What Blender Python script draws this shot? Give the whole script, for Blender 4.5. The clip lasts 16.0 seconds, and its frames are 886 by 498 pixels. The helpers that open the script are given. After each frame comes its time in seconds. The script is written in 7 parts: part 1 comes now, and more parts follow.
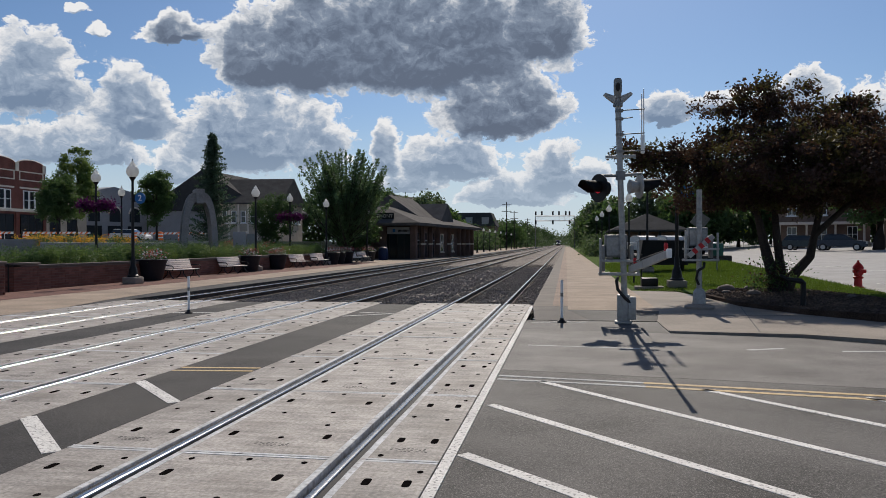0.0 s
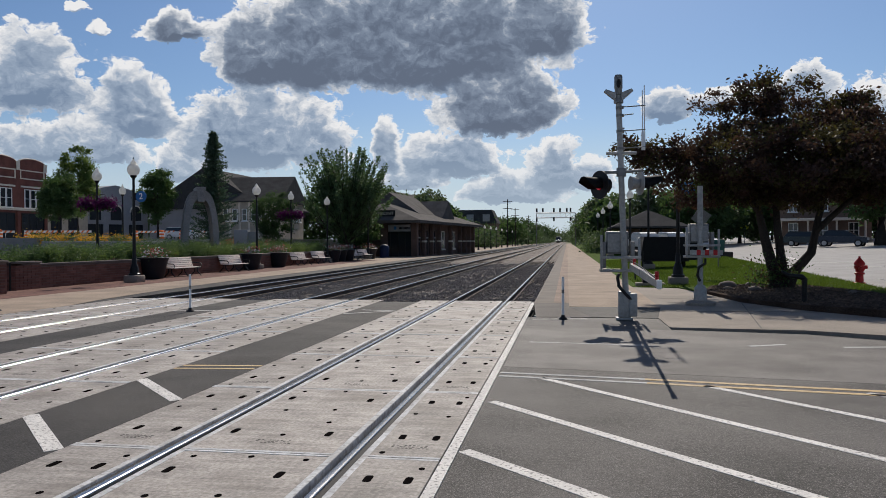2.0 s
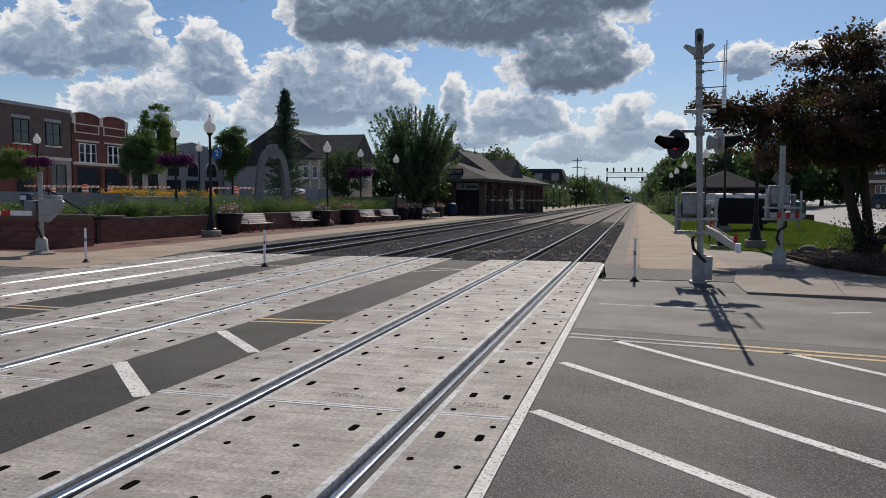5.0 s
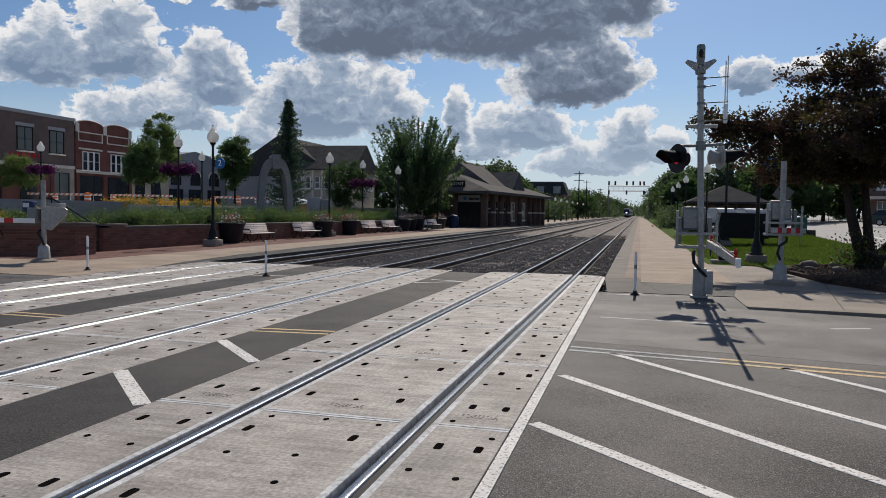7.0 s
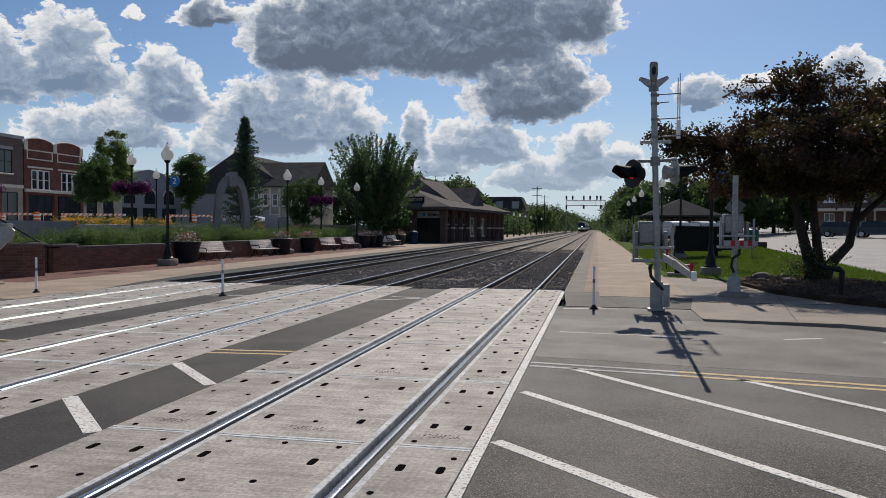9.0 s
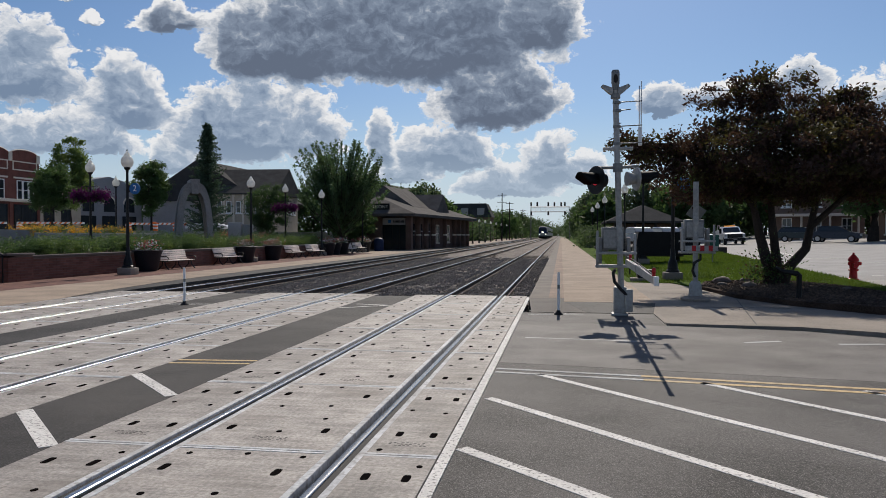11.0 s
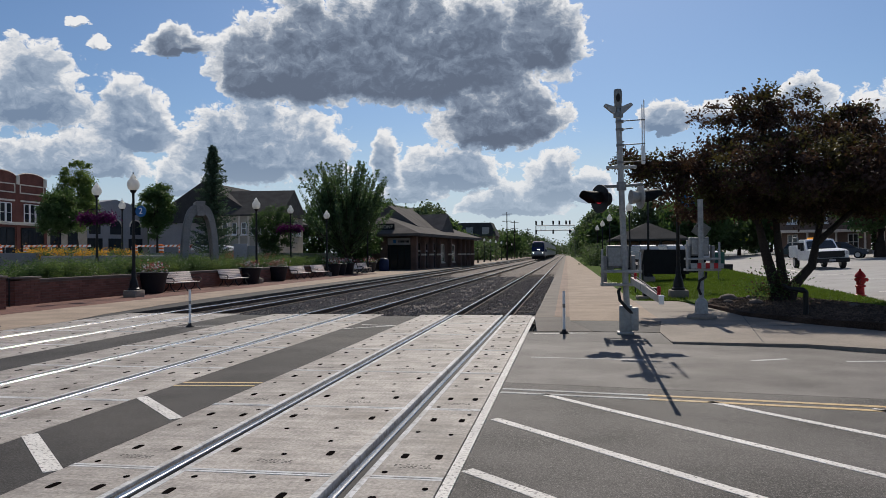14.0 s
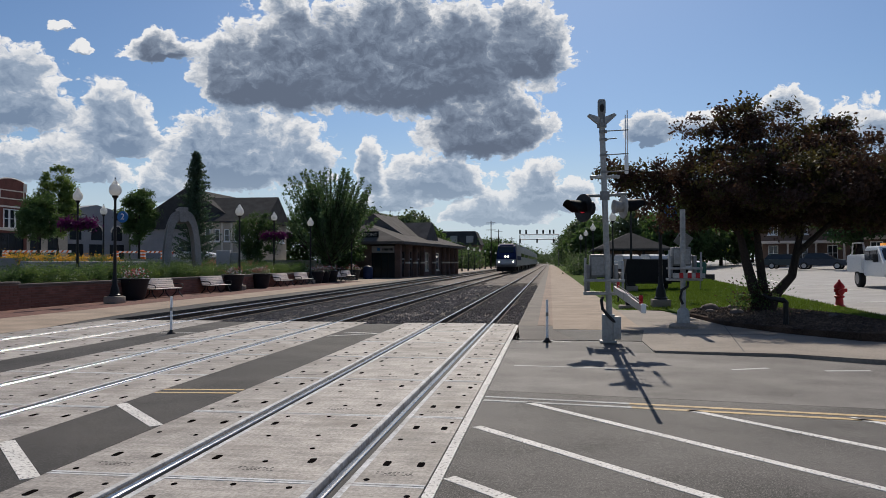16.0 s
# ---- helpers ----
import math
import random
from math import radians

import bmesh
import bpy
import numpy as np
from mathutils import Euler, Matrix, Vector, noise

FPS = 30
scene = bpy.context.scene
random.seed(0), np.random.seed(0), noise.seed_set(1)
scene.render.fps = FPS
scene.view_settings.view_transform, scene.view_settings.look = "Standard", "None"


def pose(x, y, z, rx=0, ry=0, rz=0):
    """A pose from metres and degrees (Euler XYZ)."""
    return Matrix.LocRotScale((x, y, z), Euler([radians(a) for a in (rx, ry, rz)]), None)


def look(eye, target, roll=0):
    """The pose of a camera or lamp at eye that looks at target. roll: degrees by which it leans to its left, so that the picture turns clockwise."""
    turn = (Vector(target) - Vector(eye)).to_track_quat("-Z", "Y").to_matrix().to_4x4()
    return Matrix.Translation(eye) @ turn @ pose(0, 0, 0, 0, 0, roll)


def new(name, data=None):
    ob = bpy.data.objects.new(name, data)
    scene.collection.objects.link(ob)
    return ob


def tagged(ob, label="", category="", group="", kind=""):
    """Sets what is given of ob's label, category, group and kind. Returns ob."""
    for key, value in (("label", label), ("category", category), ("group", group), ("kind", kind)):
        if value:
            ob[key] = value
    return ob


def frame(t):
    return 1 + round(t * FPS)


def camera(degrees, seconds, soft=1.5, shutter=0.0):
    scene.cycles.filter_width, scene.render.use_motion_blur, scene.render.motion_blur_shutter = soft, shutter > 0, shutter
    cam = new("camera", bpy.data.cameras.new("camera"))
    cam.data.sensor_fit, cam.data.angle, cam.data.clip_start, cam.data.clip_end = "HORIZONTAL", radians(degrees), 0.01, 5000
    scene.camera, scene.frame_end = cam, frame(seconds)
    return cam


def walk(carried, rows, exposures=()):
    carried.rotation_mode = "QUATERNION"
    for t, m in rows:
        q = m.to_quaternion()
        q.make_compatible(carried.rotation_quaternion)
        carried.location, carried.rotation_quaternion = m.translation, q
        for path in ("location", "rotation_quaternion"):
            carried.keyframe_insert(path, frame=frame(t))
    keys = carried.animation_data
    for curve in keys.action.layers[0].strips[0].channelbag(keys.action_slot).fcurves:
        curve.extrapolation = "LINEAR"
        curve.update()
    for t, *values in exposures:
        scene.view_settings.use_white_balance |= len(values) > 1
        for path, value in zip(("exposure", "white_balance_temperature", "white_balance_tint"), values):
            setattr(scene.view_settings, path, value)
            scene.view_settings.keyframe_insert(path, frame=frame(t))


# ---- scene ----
cam = camera(61.0, 16.0, soft=0.85)
PATH = [
    (0, (1.679, -0.972, 1.675), (1.356, 1.002, 1.661), -0.1),
    (0.5, (1.681, -0.988, 1.672), (1.363, 0.986, 1.666), -0.3),
    (1, (1.686, -0.992, 1.677), (1.379, 0.984, 1.671), -0.5),
    (1.5, (1.687, -0.987, 1.677), (1.379, 0.989, 1.666), -0.5),
    (2, (1.682, -0.975, 1.673), (1.356, 0.999, 1.652), -0.3),
    (2.5, (1.672, -0.99, 1.681), (1.317, 0.978, 1.638), -0.1),
    (3, (1.671, -1.004, 1.682), (1.282, 0.956, 1.609), 0.1),
    (3.5, (1.674, -0.987, 1.669), (1.255, 0.966, 1.562), 0.2),
    (4, (1.658, -0.972, 1.677), (1.211, 0.973, 1.544), 0.1),
    (6.3, (1.618, -0.967, 1.682), (1.085, 0.957, 1.564), 0.7),
    (6.5, (1.623, -0.975, 1.681), (1.098, 0.952, 1.568), 0.9),
    (7, (1.639, -0.999, 1.685), (1.136, 0.934, 1.585), 0.9),
    (7.5, (1.633, -0.956, 1.699), (1.166, 0.987, 1.616), 1.0),
    (8, (1.635, -0.972, 1.702), (1.197, 0.978, 1.633), 0.9),
    (8.5, (1.642, -0.98, 1.701), (1.224, 0.975, 1.642), 0.6),
    (9, (1.634, -0.961, 1.701), (1.234, 0.998, 1.644), 0.3),
    (9.5, (1.646, -0.976, 1.698), (1.267, 0.987, 1.643), -0.0),
    (12, (1.64, -0.928, 1.702), (1.35, 1.05, 1.675), 0.2),
    (12.5, (1.646, -0.932, 1.703), (1.348, 1.045, 1.681), 0.2),
    (13, (1.635, -0.944, 1.701), (1.326, 1.032, 1.689), 0.0),
    (13.5, (1.639, -0.955, 1.709), (1.319, 1.019, 1.709), -0.3),
    (14, (1.656, -0.952, 1.71), (1.332, 1.021, 1.723), -0.5),
    (14.5, (1.644, -0.976, 1.718), (1.323, 0.998, 1.741), -0.5),
    (15, (1.656, -0.986, 1.716), (1.346, 0.99, 1.744), -0.3),
    (15.5, (1.644, -0.972, 1.708), (1.349, 1.006, 1.74), -0.1),
    (16, (1.661, -0.964, 1.701), (1.379, 1.015, 1.736), -0.1),
]
walk(cam, [(t, look(eye, target, roll)) for t, eye, target, roll in PATH],
     exposures=[(0.0, -0.03), (16.0, -0.03)])

# ---- world, sun ----
SUN_EL, SUN_AZ = 41.0, 0.0   # the sun stands ahead, along the tracks
world = bpy.data.worlds.new("world")
scene.world = world
world.use_nodes = True


def build_sky():
    nt = world.node_tree
    nt.nodes.clear()
    N = nt.nodes.new

    def link(a, b):
        nt.links.new(a, b)

    def math_node(op, a, b=None, clamp=False):
        n = N("ShaderNodeMath")
        n.operation, n.use_clamp = op, clamp
        for i, v in enumerate((a, b)):
            if v is None:
                continue
            if isinstance(v, (int, float)):
                n.inputs[i].default_value = v
            else:
                link(v, n.inputs[i])
        return n.outputs[0]

    def ramp(v, a, b, lo=0.0, hi=1.0):
        n = N("ShaderNodeMapRange")
        n.interpolation_type = "SMOOTHSTEP"
        link(v, n.inputs[0])
        for i, x in zip((1, 2, 3, 4), (a, b, lo, hi)):
            n.inputs[i].default_value = x
        return n.outputs[0]

    sky = N("ShaderNodeTexSky")
    sky.sky_type, sky.sun_disc = "NISHITA", False
    sky.sun_elevation, sky.sun_rotation = radians(SUN_EL), radians(SUN_AZ)
    sky.air_density, sky.dust_density, sky.ozone_density = 1.0, 0.6, 2.0
    co = N("ShaderNodeTexCoord")
    sep = N("ShaderNodeSeparateXYZ")
    link(co.outputs["Generated"], sep.inputs[0])
    az = math_node("ARCTAN2", sep.outputs[0], sep.outputs[1])
    el = math_node("ARCSINE", sep.outputs[2])
    flat = N("ShaderNodeCombineXYZ")
    link(az, flat.inputs[0]), link(el, flat.inputs[1])

    def noisy(scale, detail, rough, shift=(0, 0, 0), stretch=(1, 1.5, 1)):
        m = N("ShaderNodeMapping")
        m.inputs["Location"].default_value = shift
        m.inputs["Scale"].default_value = stretch
        link(flat.outputs[0], m.inputs[0])
        n = N("ShaderNodeTexNoise")
        n.inputs["Scale"].default_value, n.inputs["Detail"].default_value, n.inputs["Roughness"].default_value = scale, detail, rough
        link(m.outputs[0], n.inputs["Vector"])
        return n

    warp = noisy(20.0, 6.0, 0.6)
    wv = N("ShaderNodeSeparateXYZ")
    link(warp.outputs["Color"], wv.inputs[0])
    az2 = math_node("ADD", az, math_node("MULTIPLY", math_node("SUBTRACT", wv.outputs[0], 0.5), 0.05))
    el2 = math_node("ADD", el, math_node("MULTIPLY", math_node("SUBTRACT", wv.outputs[1], 0.5), 0.04))

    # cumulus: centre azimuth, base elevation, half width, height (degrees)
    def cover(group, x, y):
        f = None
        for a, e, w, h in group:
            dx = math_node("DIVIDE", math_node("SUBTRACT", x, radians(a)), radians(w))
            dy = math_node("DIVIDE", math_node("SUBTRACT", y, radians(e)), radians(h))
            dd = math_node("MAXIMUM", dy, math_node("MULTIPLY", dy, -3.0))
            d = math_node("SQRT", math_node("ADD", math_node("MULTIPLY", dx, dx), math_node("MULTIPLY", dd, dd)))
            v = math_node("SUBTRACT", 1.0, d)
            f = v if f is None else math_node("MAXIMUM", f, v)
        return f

    # elsewhere in the sky the same kind of broken cloud goes on
    broad = noisy(6.0, 5.0, 0.6, (1.3, 4.2, 0), (1, 2.2, 1))
    outside = math_node("MULTIPLY", math_node("SUBTRACT", broad.outputs[0], 0.56), 2.4)
    absaz = math_node("ABSOLUTE", math_node("ADD", az, radians(10)))
    beyond = math_node("MAXIMUM", ramp(absaz, radians(42), radians(50)), ramp(el, radians(21), radians(28)))
    far_field = math_node("SUBTRACT", math_node("MULTIPLY", beyond, math_node("ADD", outside, 1.0)), 1.0)

    def billow(y, scale, detail):
        """Rounded heads with creases between them."""
        v = N("ShaderNodeCombineXYZ")
        link(az2, v.inputs[0]), link(math_node("MULTIPLY", y, 1.15), v.inputs[1])
        n = N("ShaderNodeTexVoronoi")
        n.voronoi_dimensions, n.feature, n.normalize = "2D", "F1", True
        n.inputs["Scale"].default_value, n.inputs["Detail"].default_value = scale, detail
        n.inputs["Roughness"].default_value, n.inputs["Lacunarity"].default_value = 0.6, 2.1
        link(v.outputs[0], n.inputs["Vector"])
        return math_node("SUBTRACT", 0.25, n.outputs["Distance"])

    fine = noisy(70.0, 6.0, 0.65, (3.1, 0.7, 0))
    edge = math_node("MULTIPLY", math_node("SUBTRACT", fine.outputs[0], 0.5), 0.30)

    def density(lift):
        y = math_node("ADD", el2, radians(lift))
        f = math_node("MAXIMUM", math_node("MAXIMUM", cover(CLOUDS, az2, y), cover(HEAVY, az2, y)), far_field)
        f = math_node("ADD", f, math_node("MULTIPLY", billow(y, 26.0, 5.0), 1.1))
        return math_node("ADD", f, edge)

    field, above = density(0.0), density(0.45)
    mask = ramp(field, 0.0, 0.11)
    # thin rims and upper sides of the heads stay white, bodies and bases go grey
    thick = ramp(field, -0.02, 0.5)
    lit = math_node("MULTIPLY", math_node("SUBTRACT", field, above), 1.5)
    lump = noisy(13.0, 6.0, 0.6, (7.7, 2.2, 0))
    body = math_node("ADD", math_node("MULTIPLY", thick, 0.86), math_node("MULTIPLY", math_node("SUBTRACT", lump.outputs[0], 0.5), 0.95))
    tone = math_node("SUBTRACT", body, lit, True)
    shade = N("ShaderNodeValToRGB")
    link(tone, shade.inputs[0])
    e = shade.color_ramp.elements
    e[0].position, e[0].color = 0.0, (0.84, 0.84, 0.85, 1)
    e[1].position, e[1].color = 1.0, (0.185, 0.255, 0.37, 1)
    for at, c in ((0.25, (0.63, 0.66, 0.71, 1)), (0.55, (0.33, 0.405, 0.52, 1))):
        e.new(at).color = c
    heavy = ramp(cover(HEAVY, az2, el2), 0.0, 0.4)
    gloom = N("ShaderNodeMixRGB")
    link(math_node("MULTIPLY", math_node("MULTIPLY", heavy, tone), 0.85), gloom.inputs[0])
    link(shade.outputs[0], gloom.inputs[1])
    gloom.inputs[2].default_value = (0.115, 0.14, 0.195, 1)
    # thin haze towards the horizon
    haze = ramp(el, radians(-1), radians(11), 0.75, 0.0)
    skyc = N("ShaderNodeMixRGB")
    skyc.blend_type = "MULTIPLY"
    skyc.inputs[0].default_value = 1.0
    link(sky.outputs[0], skyc.inputs[1])
    skyc.inputs[2].default_value = (SKY_GAIN * 0.98, SKY_GAIN * 1.2, SKY_GAIN * 1.48, 1)
    hz = N("ShaderNodeMixRGB")
    link(haze, hz.inputs[0])
    link(skyc.outputs[0], hz.inputs[1])
    hz.inputs[2].default_value = (0.56, 0.66, 0.75, 1)
    mix = N("ShaderNodeMixRGB")
    link(mask, mix.inputs[0])
    link(hz.outputs[0], mix.inputs[1])
    link(gloom.outputs[0], mix.inputs[2])
    bg = N("ShaderNodeBackground")
    veil = N("ShaderNodeMixRGB")
    link(ramp(el, radians(-1), radians(9), 0.6, 0.0), veil.inputs[0])
    link(mix.outputs[0], veil.inputs[1])
    veil.inputs[2].default_value = (0.56, 0.66, 0.75, 1)
    link(veil.outputs[0], bg.inputs[0])
    bg.inputs[1].default_value = 1.0
    out = N("ShaderNodeOutputWorld")
    link(bg.outputs[0], out.inputs[0])


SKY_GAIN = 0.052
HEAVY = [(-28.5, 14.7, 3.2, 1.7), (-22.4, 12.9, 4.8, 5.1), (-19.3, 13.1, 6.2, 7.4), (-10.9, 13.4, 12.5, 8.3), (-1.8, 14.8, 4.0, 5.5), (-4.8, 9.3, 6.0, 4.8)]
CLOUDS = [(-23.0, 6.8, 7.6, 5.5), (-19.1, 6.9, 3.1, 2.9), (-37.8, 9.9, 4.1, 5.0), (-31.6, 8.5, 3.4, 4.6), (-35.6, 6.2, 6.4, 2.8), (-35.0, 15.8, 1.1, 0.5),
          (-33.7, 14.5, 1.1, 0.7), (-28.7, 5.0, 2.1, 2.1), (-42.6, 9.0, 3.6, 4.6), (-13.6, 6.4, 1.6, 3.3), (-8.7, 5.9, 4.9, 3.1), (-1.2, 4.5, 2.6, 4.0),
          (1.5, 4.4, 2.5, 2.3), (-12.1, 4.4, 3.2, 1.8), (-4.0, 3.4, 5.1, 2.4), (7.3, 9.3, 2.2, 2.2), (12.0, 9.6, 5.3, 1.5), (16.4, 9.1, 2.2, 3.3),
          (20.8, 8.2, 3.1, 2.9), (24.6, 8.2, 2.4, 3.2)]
build_sky()
sun = new("sun", bpy.data.lights.new("sun", "SUN"))
sun.data.energy, sun.data.angle, sun.data.color = 4.3, radians(0.6), (1.0, 0.912, 0.80)
sun.matrix_world = look((0, 0, 0), (-math.sin(radians(SUN_AZ)) * math.cos(radians(SUN_EL)), -math.cos(radians(SUN_AZ)) * math.cos(radians(SUN_EL)), -math.sin(radians(SUN_EL))))
sun.location = (0, 0, 60)


# ---- materials ----
def material(name, base, rough=0.8, metal=0.0, vary=0.25, grain=18.0, bump=0.25, stain=None, spec=0.22, random_tone=0.0, alpha_glass=False, transl=None, depth=0.01, coarse=0.9, speck=None):
    """A surface with a coarse stain scale and a fine grain scale, in metres."""
    m = bpy.data.materials.new(name)
    m.use_nodes = True
    nt = m.node_tree
    N, link = nt.nodes.new, nt.links.new
    b = nt.nodes["Principled BSDF"]
    b.inputs["Roughness"].default_value, b.inputs["Metallic"].default_value = rough, metal
    b.inputs["Specular IOR Level"].default_value = spec
    co = N("ShaderNodeTexCoord")
    n1, n2 = N("ShaderNodeTexNoise"), N("ShaderNodeTexNoise")
    n1.inputs["Scale"].default_value, n1.inputs["Detail"].default_value = coarse, 6
    n2.inputs["Scale"].default_value, n2.inputs["Detail"].default_value = grain, 5
    n2.inputs["Roughness"].default_value = 0.65
    geo = N("ShaderNodeNewGeometry")
    for n in (n1, n2):
        link(geo.outputs["Position"] if not random_tone else co.outputs["Object"], n.inputs["Vector"])
    dark = tuple(c * (1 - vary) for c in base)
    lite = tuple(min(1, c * (1 + vary)) for c in base)
    add = N("ShaderNodeMath")
    add.operation = "MULTIPLY_ADD"
    link(n1.outputs[0], add.inputs[0])
    add.inputs[1].default_value = 2.0
    sc = N("ShaderNodeMath")
    sc.operation = "MULTIPLY_ADD"
    link(n2.outputs[0], sc.inputs[0])
    sc.inputs[1].default_value, sc.inputs[2].default_value = 2.6, -1.8
    link(sc.outputs[0], add.inputs[2])
    mix = N("ShaderNodeMixRGB")
    link(add.outputs[0], mix.inputs[0])
    mix.inputs[1].default_value, mix.inputs[2].default_value = (*dark, 1), (*lite, 1)
    mix.use_clamp = False
    add.use_clamp = True
    col = mix.outputs[0]
    if stain:
        st = N("ShaderNodeTexNoise")
        st.inputs["Scale"].default_value, st.inputs["Detail"].default_value = coarse * 0.45, 7
        link(geo.outputs["Position"], st.inputs["Vector"])
        r = N("ShaderNodeMapRange")
        r.inputs[1].default_value, r.inputs[2].default_value, r.inputs[4].default_value = 0.5, 0.72, stain[3]
        link(st.outputs[0], r.inputs[0])
        mx = N("ShaderNodeMixRGB")
        link(r.outputs[0], mx.inputs[0])
        link(col, mx.inputs[1])
        mx.inputs[2].default_value = (*stain[:3], 1)
        col = mx.outputs[0]
    if speck:
        sp = N("ShaderNodeTexNoise")
        sp.inputs["Scale"].default_value, sp.inputs["Detail"].default_value = speck[3], 2
        link(geo.outputs["Position"], sp.inputs["Vector"])
        r = N("ShaderNodeMapRange")
        r.inputs[1].default_value, r.inputs[2].default_value, r.inputs[4].default_value = 0.56, 0.66, speck[4]
        link(sp.outputs[0], r.inputs[0])
        mx = N("ShaderNodeMixRGB")
        link(r.outputs[0], mx.inputs[0])
        link(col, mx.inputs[1])
        mx.inputs[2].default_value = (*speck[:3], 1)
        col = mx.outputs[0]
    if random_tone:
        oi = N("ShaderNodeObjectInfo") if random_tone > 0 else geo
        r = N("ShaderNodeMapRange")
        r.inputs[3].default_value, r.inputs[4].default_value = 1 - abs(random_tone), 1 + abs(random_tone)
        link(oi.outputs["Random" if random_tone > 0 else "Random Per Island"], r.inputs[0])
        mx = N("ShaderNodeVectorMath")
        mx.operation = "SCALE"
        link(col, mx.inputs[0]), link(r.outputs[0], mx.inputs["Scale"])
        col = mx.outputs[0]
    link(col, b.inputs["Base Color"])
    rr = N("ShaderNodeMapRange")
    rr.inputs[3].default_value, rr.inputs[4].default_value = max(0.03, rough - 0.12), min(1, rough + 0.12)
    link(n2.outputs[0], rr.inputs[0]), link(rr.outputs[0], b.inputs["Roughness"])
    if bump:
        bp = N("ShaderNodeBump")
        bp.inputs["Strength"].default_value, bp.inputs["Distance"].default_value = bump, depth
        link(n2.outputs[0], bp.inputs["Height"]), link(bp.outputs[0], b.inputs["Normal"])
    if transl:
        t = N("ShaderNodeBsdfTranslucent")
        t.inputs[0].default_value = (*transl, 1)
        ms = N("ShaderNodeMixShader")
        ms.inputs[0].default_value = 0.35
        link(b.outputs[0], ms.inputs[1]), link(t.outputs[0], ms.inputs[2])
        link(ms.outputs[0], nt.nodes["Material Output"].inputs[0])
    return m


def glow(name, colour, strength):
    m = bpy.data.materials.new(name)
    m.use_nodes = True
    b = m.node_tree.nodes["Principled BSDF"]
    b.inputs["Base Color"].default_value = (*colour, 1)
    b.inputs["Emission Color"].default_value, b.inputs["Emission Strength"].default_value = (*colour, 1), strength
    return m


def glass_dark(name, colour=(0.02, 0.025, 0.03), rough=0.08):
    m = bpy.data.materials.new(name)
    m.use_nodes = True
    b = m.node_tree.nodes["Principled BSDF"]
    b.inputs["Base Color"].default_value, b.inputs["Roughness"].default_value = (*colour, 1), rough
    b.inputs["Specular IOR Level"].default_value = 0.6
    return m


def scratch(m):
    """Drags fine brushed streaks and scuffs across a surface."""
    nt = m.node_tree
    b = nt.nodes["Principled BSDF"]
    src = b.inputs["Base Color"].links[0].from_socket
    geo = nt.nodes.new("ShaderNodeNewGeometry")
    for turn, stretch, lo, hi in ((0.0, (3, 60, 1), 0.92, 1.06), (0.35, (1.2, 9, 1), 0.86, 1.12), (-0.9, (30, 1.5, 1), 0.93, 1.06)):
        mp = nt.nodes.new("ShaderNodeMapping")
        mp.inputs["Rotation"].default_value, mp.inputs["Scale"].default_value = (0, 0, turn), stretch
        nt.links.new(geo.outputs["Position"], mp.inputs[0])
        n = nt.nodes.new("ShaderNodeTexNoise")
        n.inputs["Scale"].default_value, n.inputs["Detail"].default_value = 1.0, 4
        nt.links.new(mp.outputs[0], n.inputs["Vector"])
        r = nt.nodes.new("ShaderNodeMapRange")
        for i, v in zip((1, 2, 3, 4), (0.35, 0.65, lo, hi)):
            r.inputs[i].default_value = v
        nt.links.new(n.outputs[0], r.inputs[0])
        mx = nt.nodes.new("ShaderNodeVectorMath")
        mx.operation = "SCALE"
        nt.links.new(src, mx.inputs[0]), nt.links.new(r.outputs[0], mx.inputs["Scale"])
        src = mx.outputs[0]
    nt.links.new(src, b.inputs["Base Color"])


ASPHALT = material("asphalt", (0.064, 0.0595, 0.0565), 0.72, vary=0.75, grain=60, bump=1.0, spec=0.16, speck=(0.25, 0.235, 0.225, 105, 0.7), stain=(0.115, 0.108, 0.102, 0.8), coarse=0.8, depth=0.006)
ASPHALT_PATCH = material("asphalt_dark", (0.046, 0.043, 0.041), 0.72, vary=0.45, grain=50, bump=0.8, spec=0.12, speck=(0.13, 0.125, 0.12, 80, 0.5), stain=(0.11, 0.10, 0.09, 0.6))
ROADGREY = material("worn_road", (0.30, 0.29, 0.28), 0.85, vary=0.15, grain=20, bump=0.2)
CONCRETE = material("concrete", (0.235, 0.203, 0.172), 0.85, vary=0.2, grain=22, bump=0.3, stain=(0.15, 0.125, 0.105, 0.7), random_tone=0.1)
PANEL = material("crossing_panel", (0.325, 0.298, 0.272), 0.7, vary=0.34, grain=30, speck=(0.17, 0.145, 0.12, 26, 0.4), bump=0.35, stain=(0.185, 0.162, 0.14, 0.75), random_tone=0.10, coarse=2.2)
scratch(PANEL)
TAN = material("tan_concrete", (0.30, 0.235, 0.18), 0.9, vary=0.28, grain=26, bump=0.3, stain=(0.21, 0.165, 0.13, 0.6), speck=(0.17, 0.13, 0.10, 12, 0.25))
PAVER = material("brick_paver", (0.20, 0.10, 0.08), 0.9, vary=0.3, grain=25, bump=0.4, random_tone=0.25)
BRICK = material("red_brick", (0.175, 0.082, 0.064), 0.9, vary=0.25, grain=30, bump=0.4, random_tone=0.22)
ASPHALT_WORN = material("worn_asphalt_lane", (0.128, 0.119, 0.112), 0.72, vary=0.6, grain=60, bump=0.9, spec=0.16, speck=(0.26, 0.245, 0.23, 105, 0.6), stain=(0.062, 0.058, 0.055, 0.85), coarse=0.9, depth=0.006)


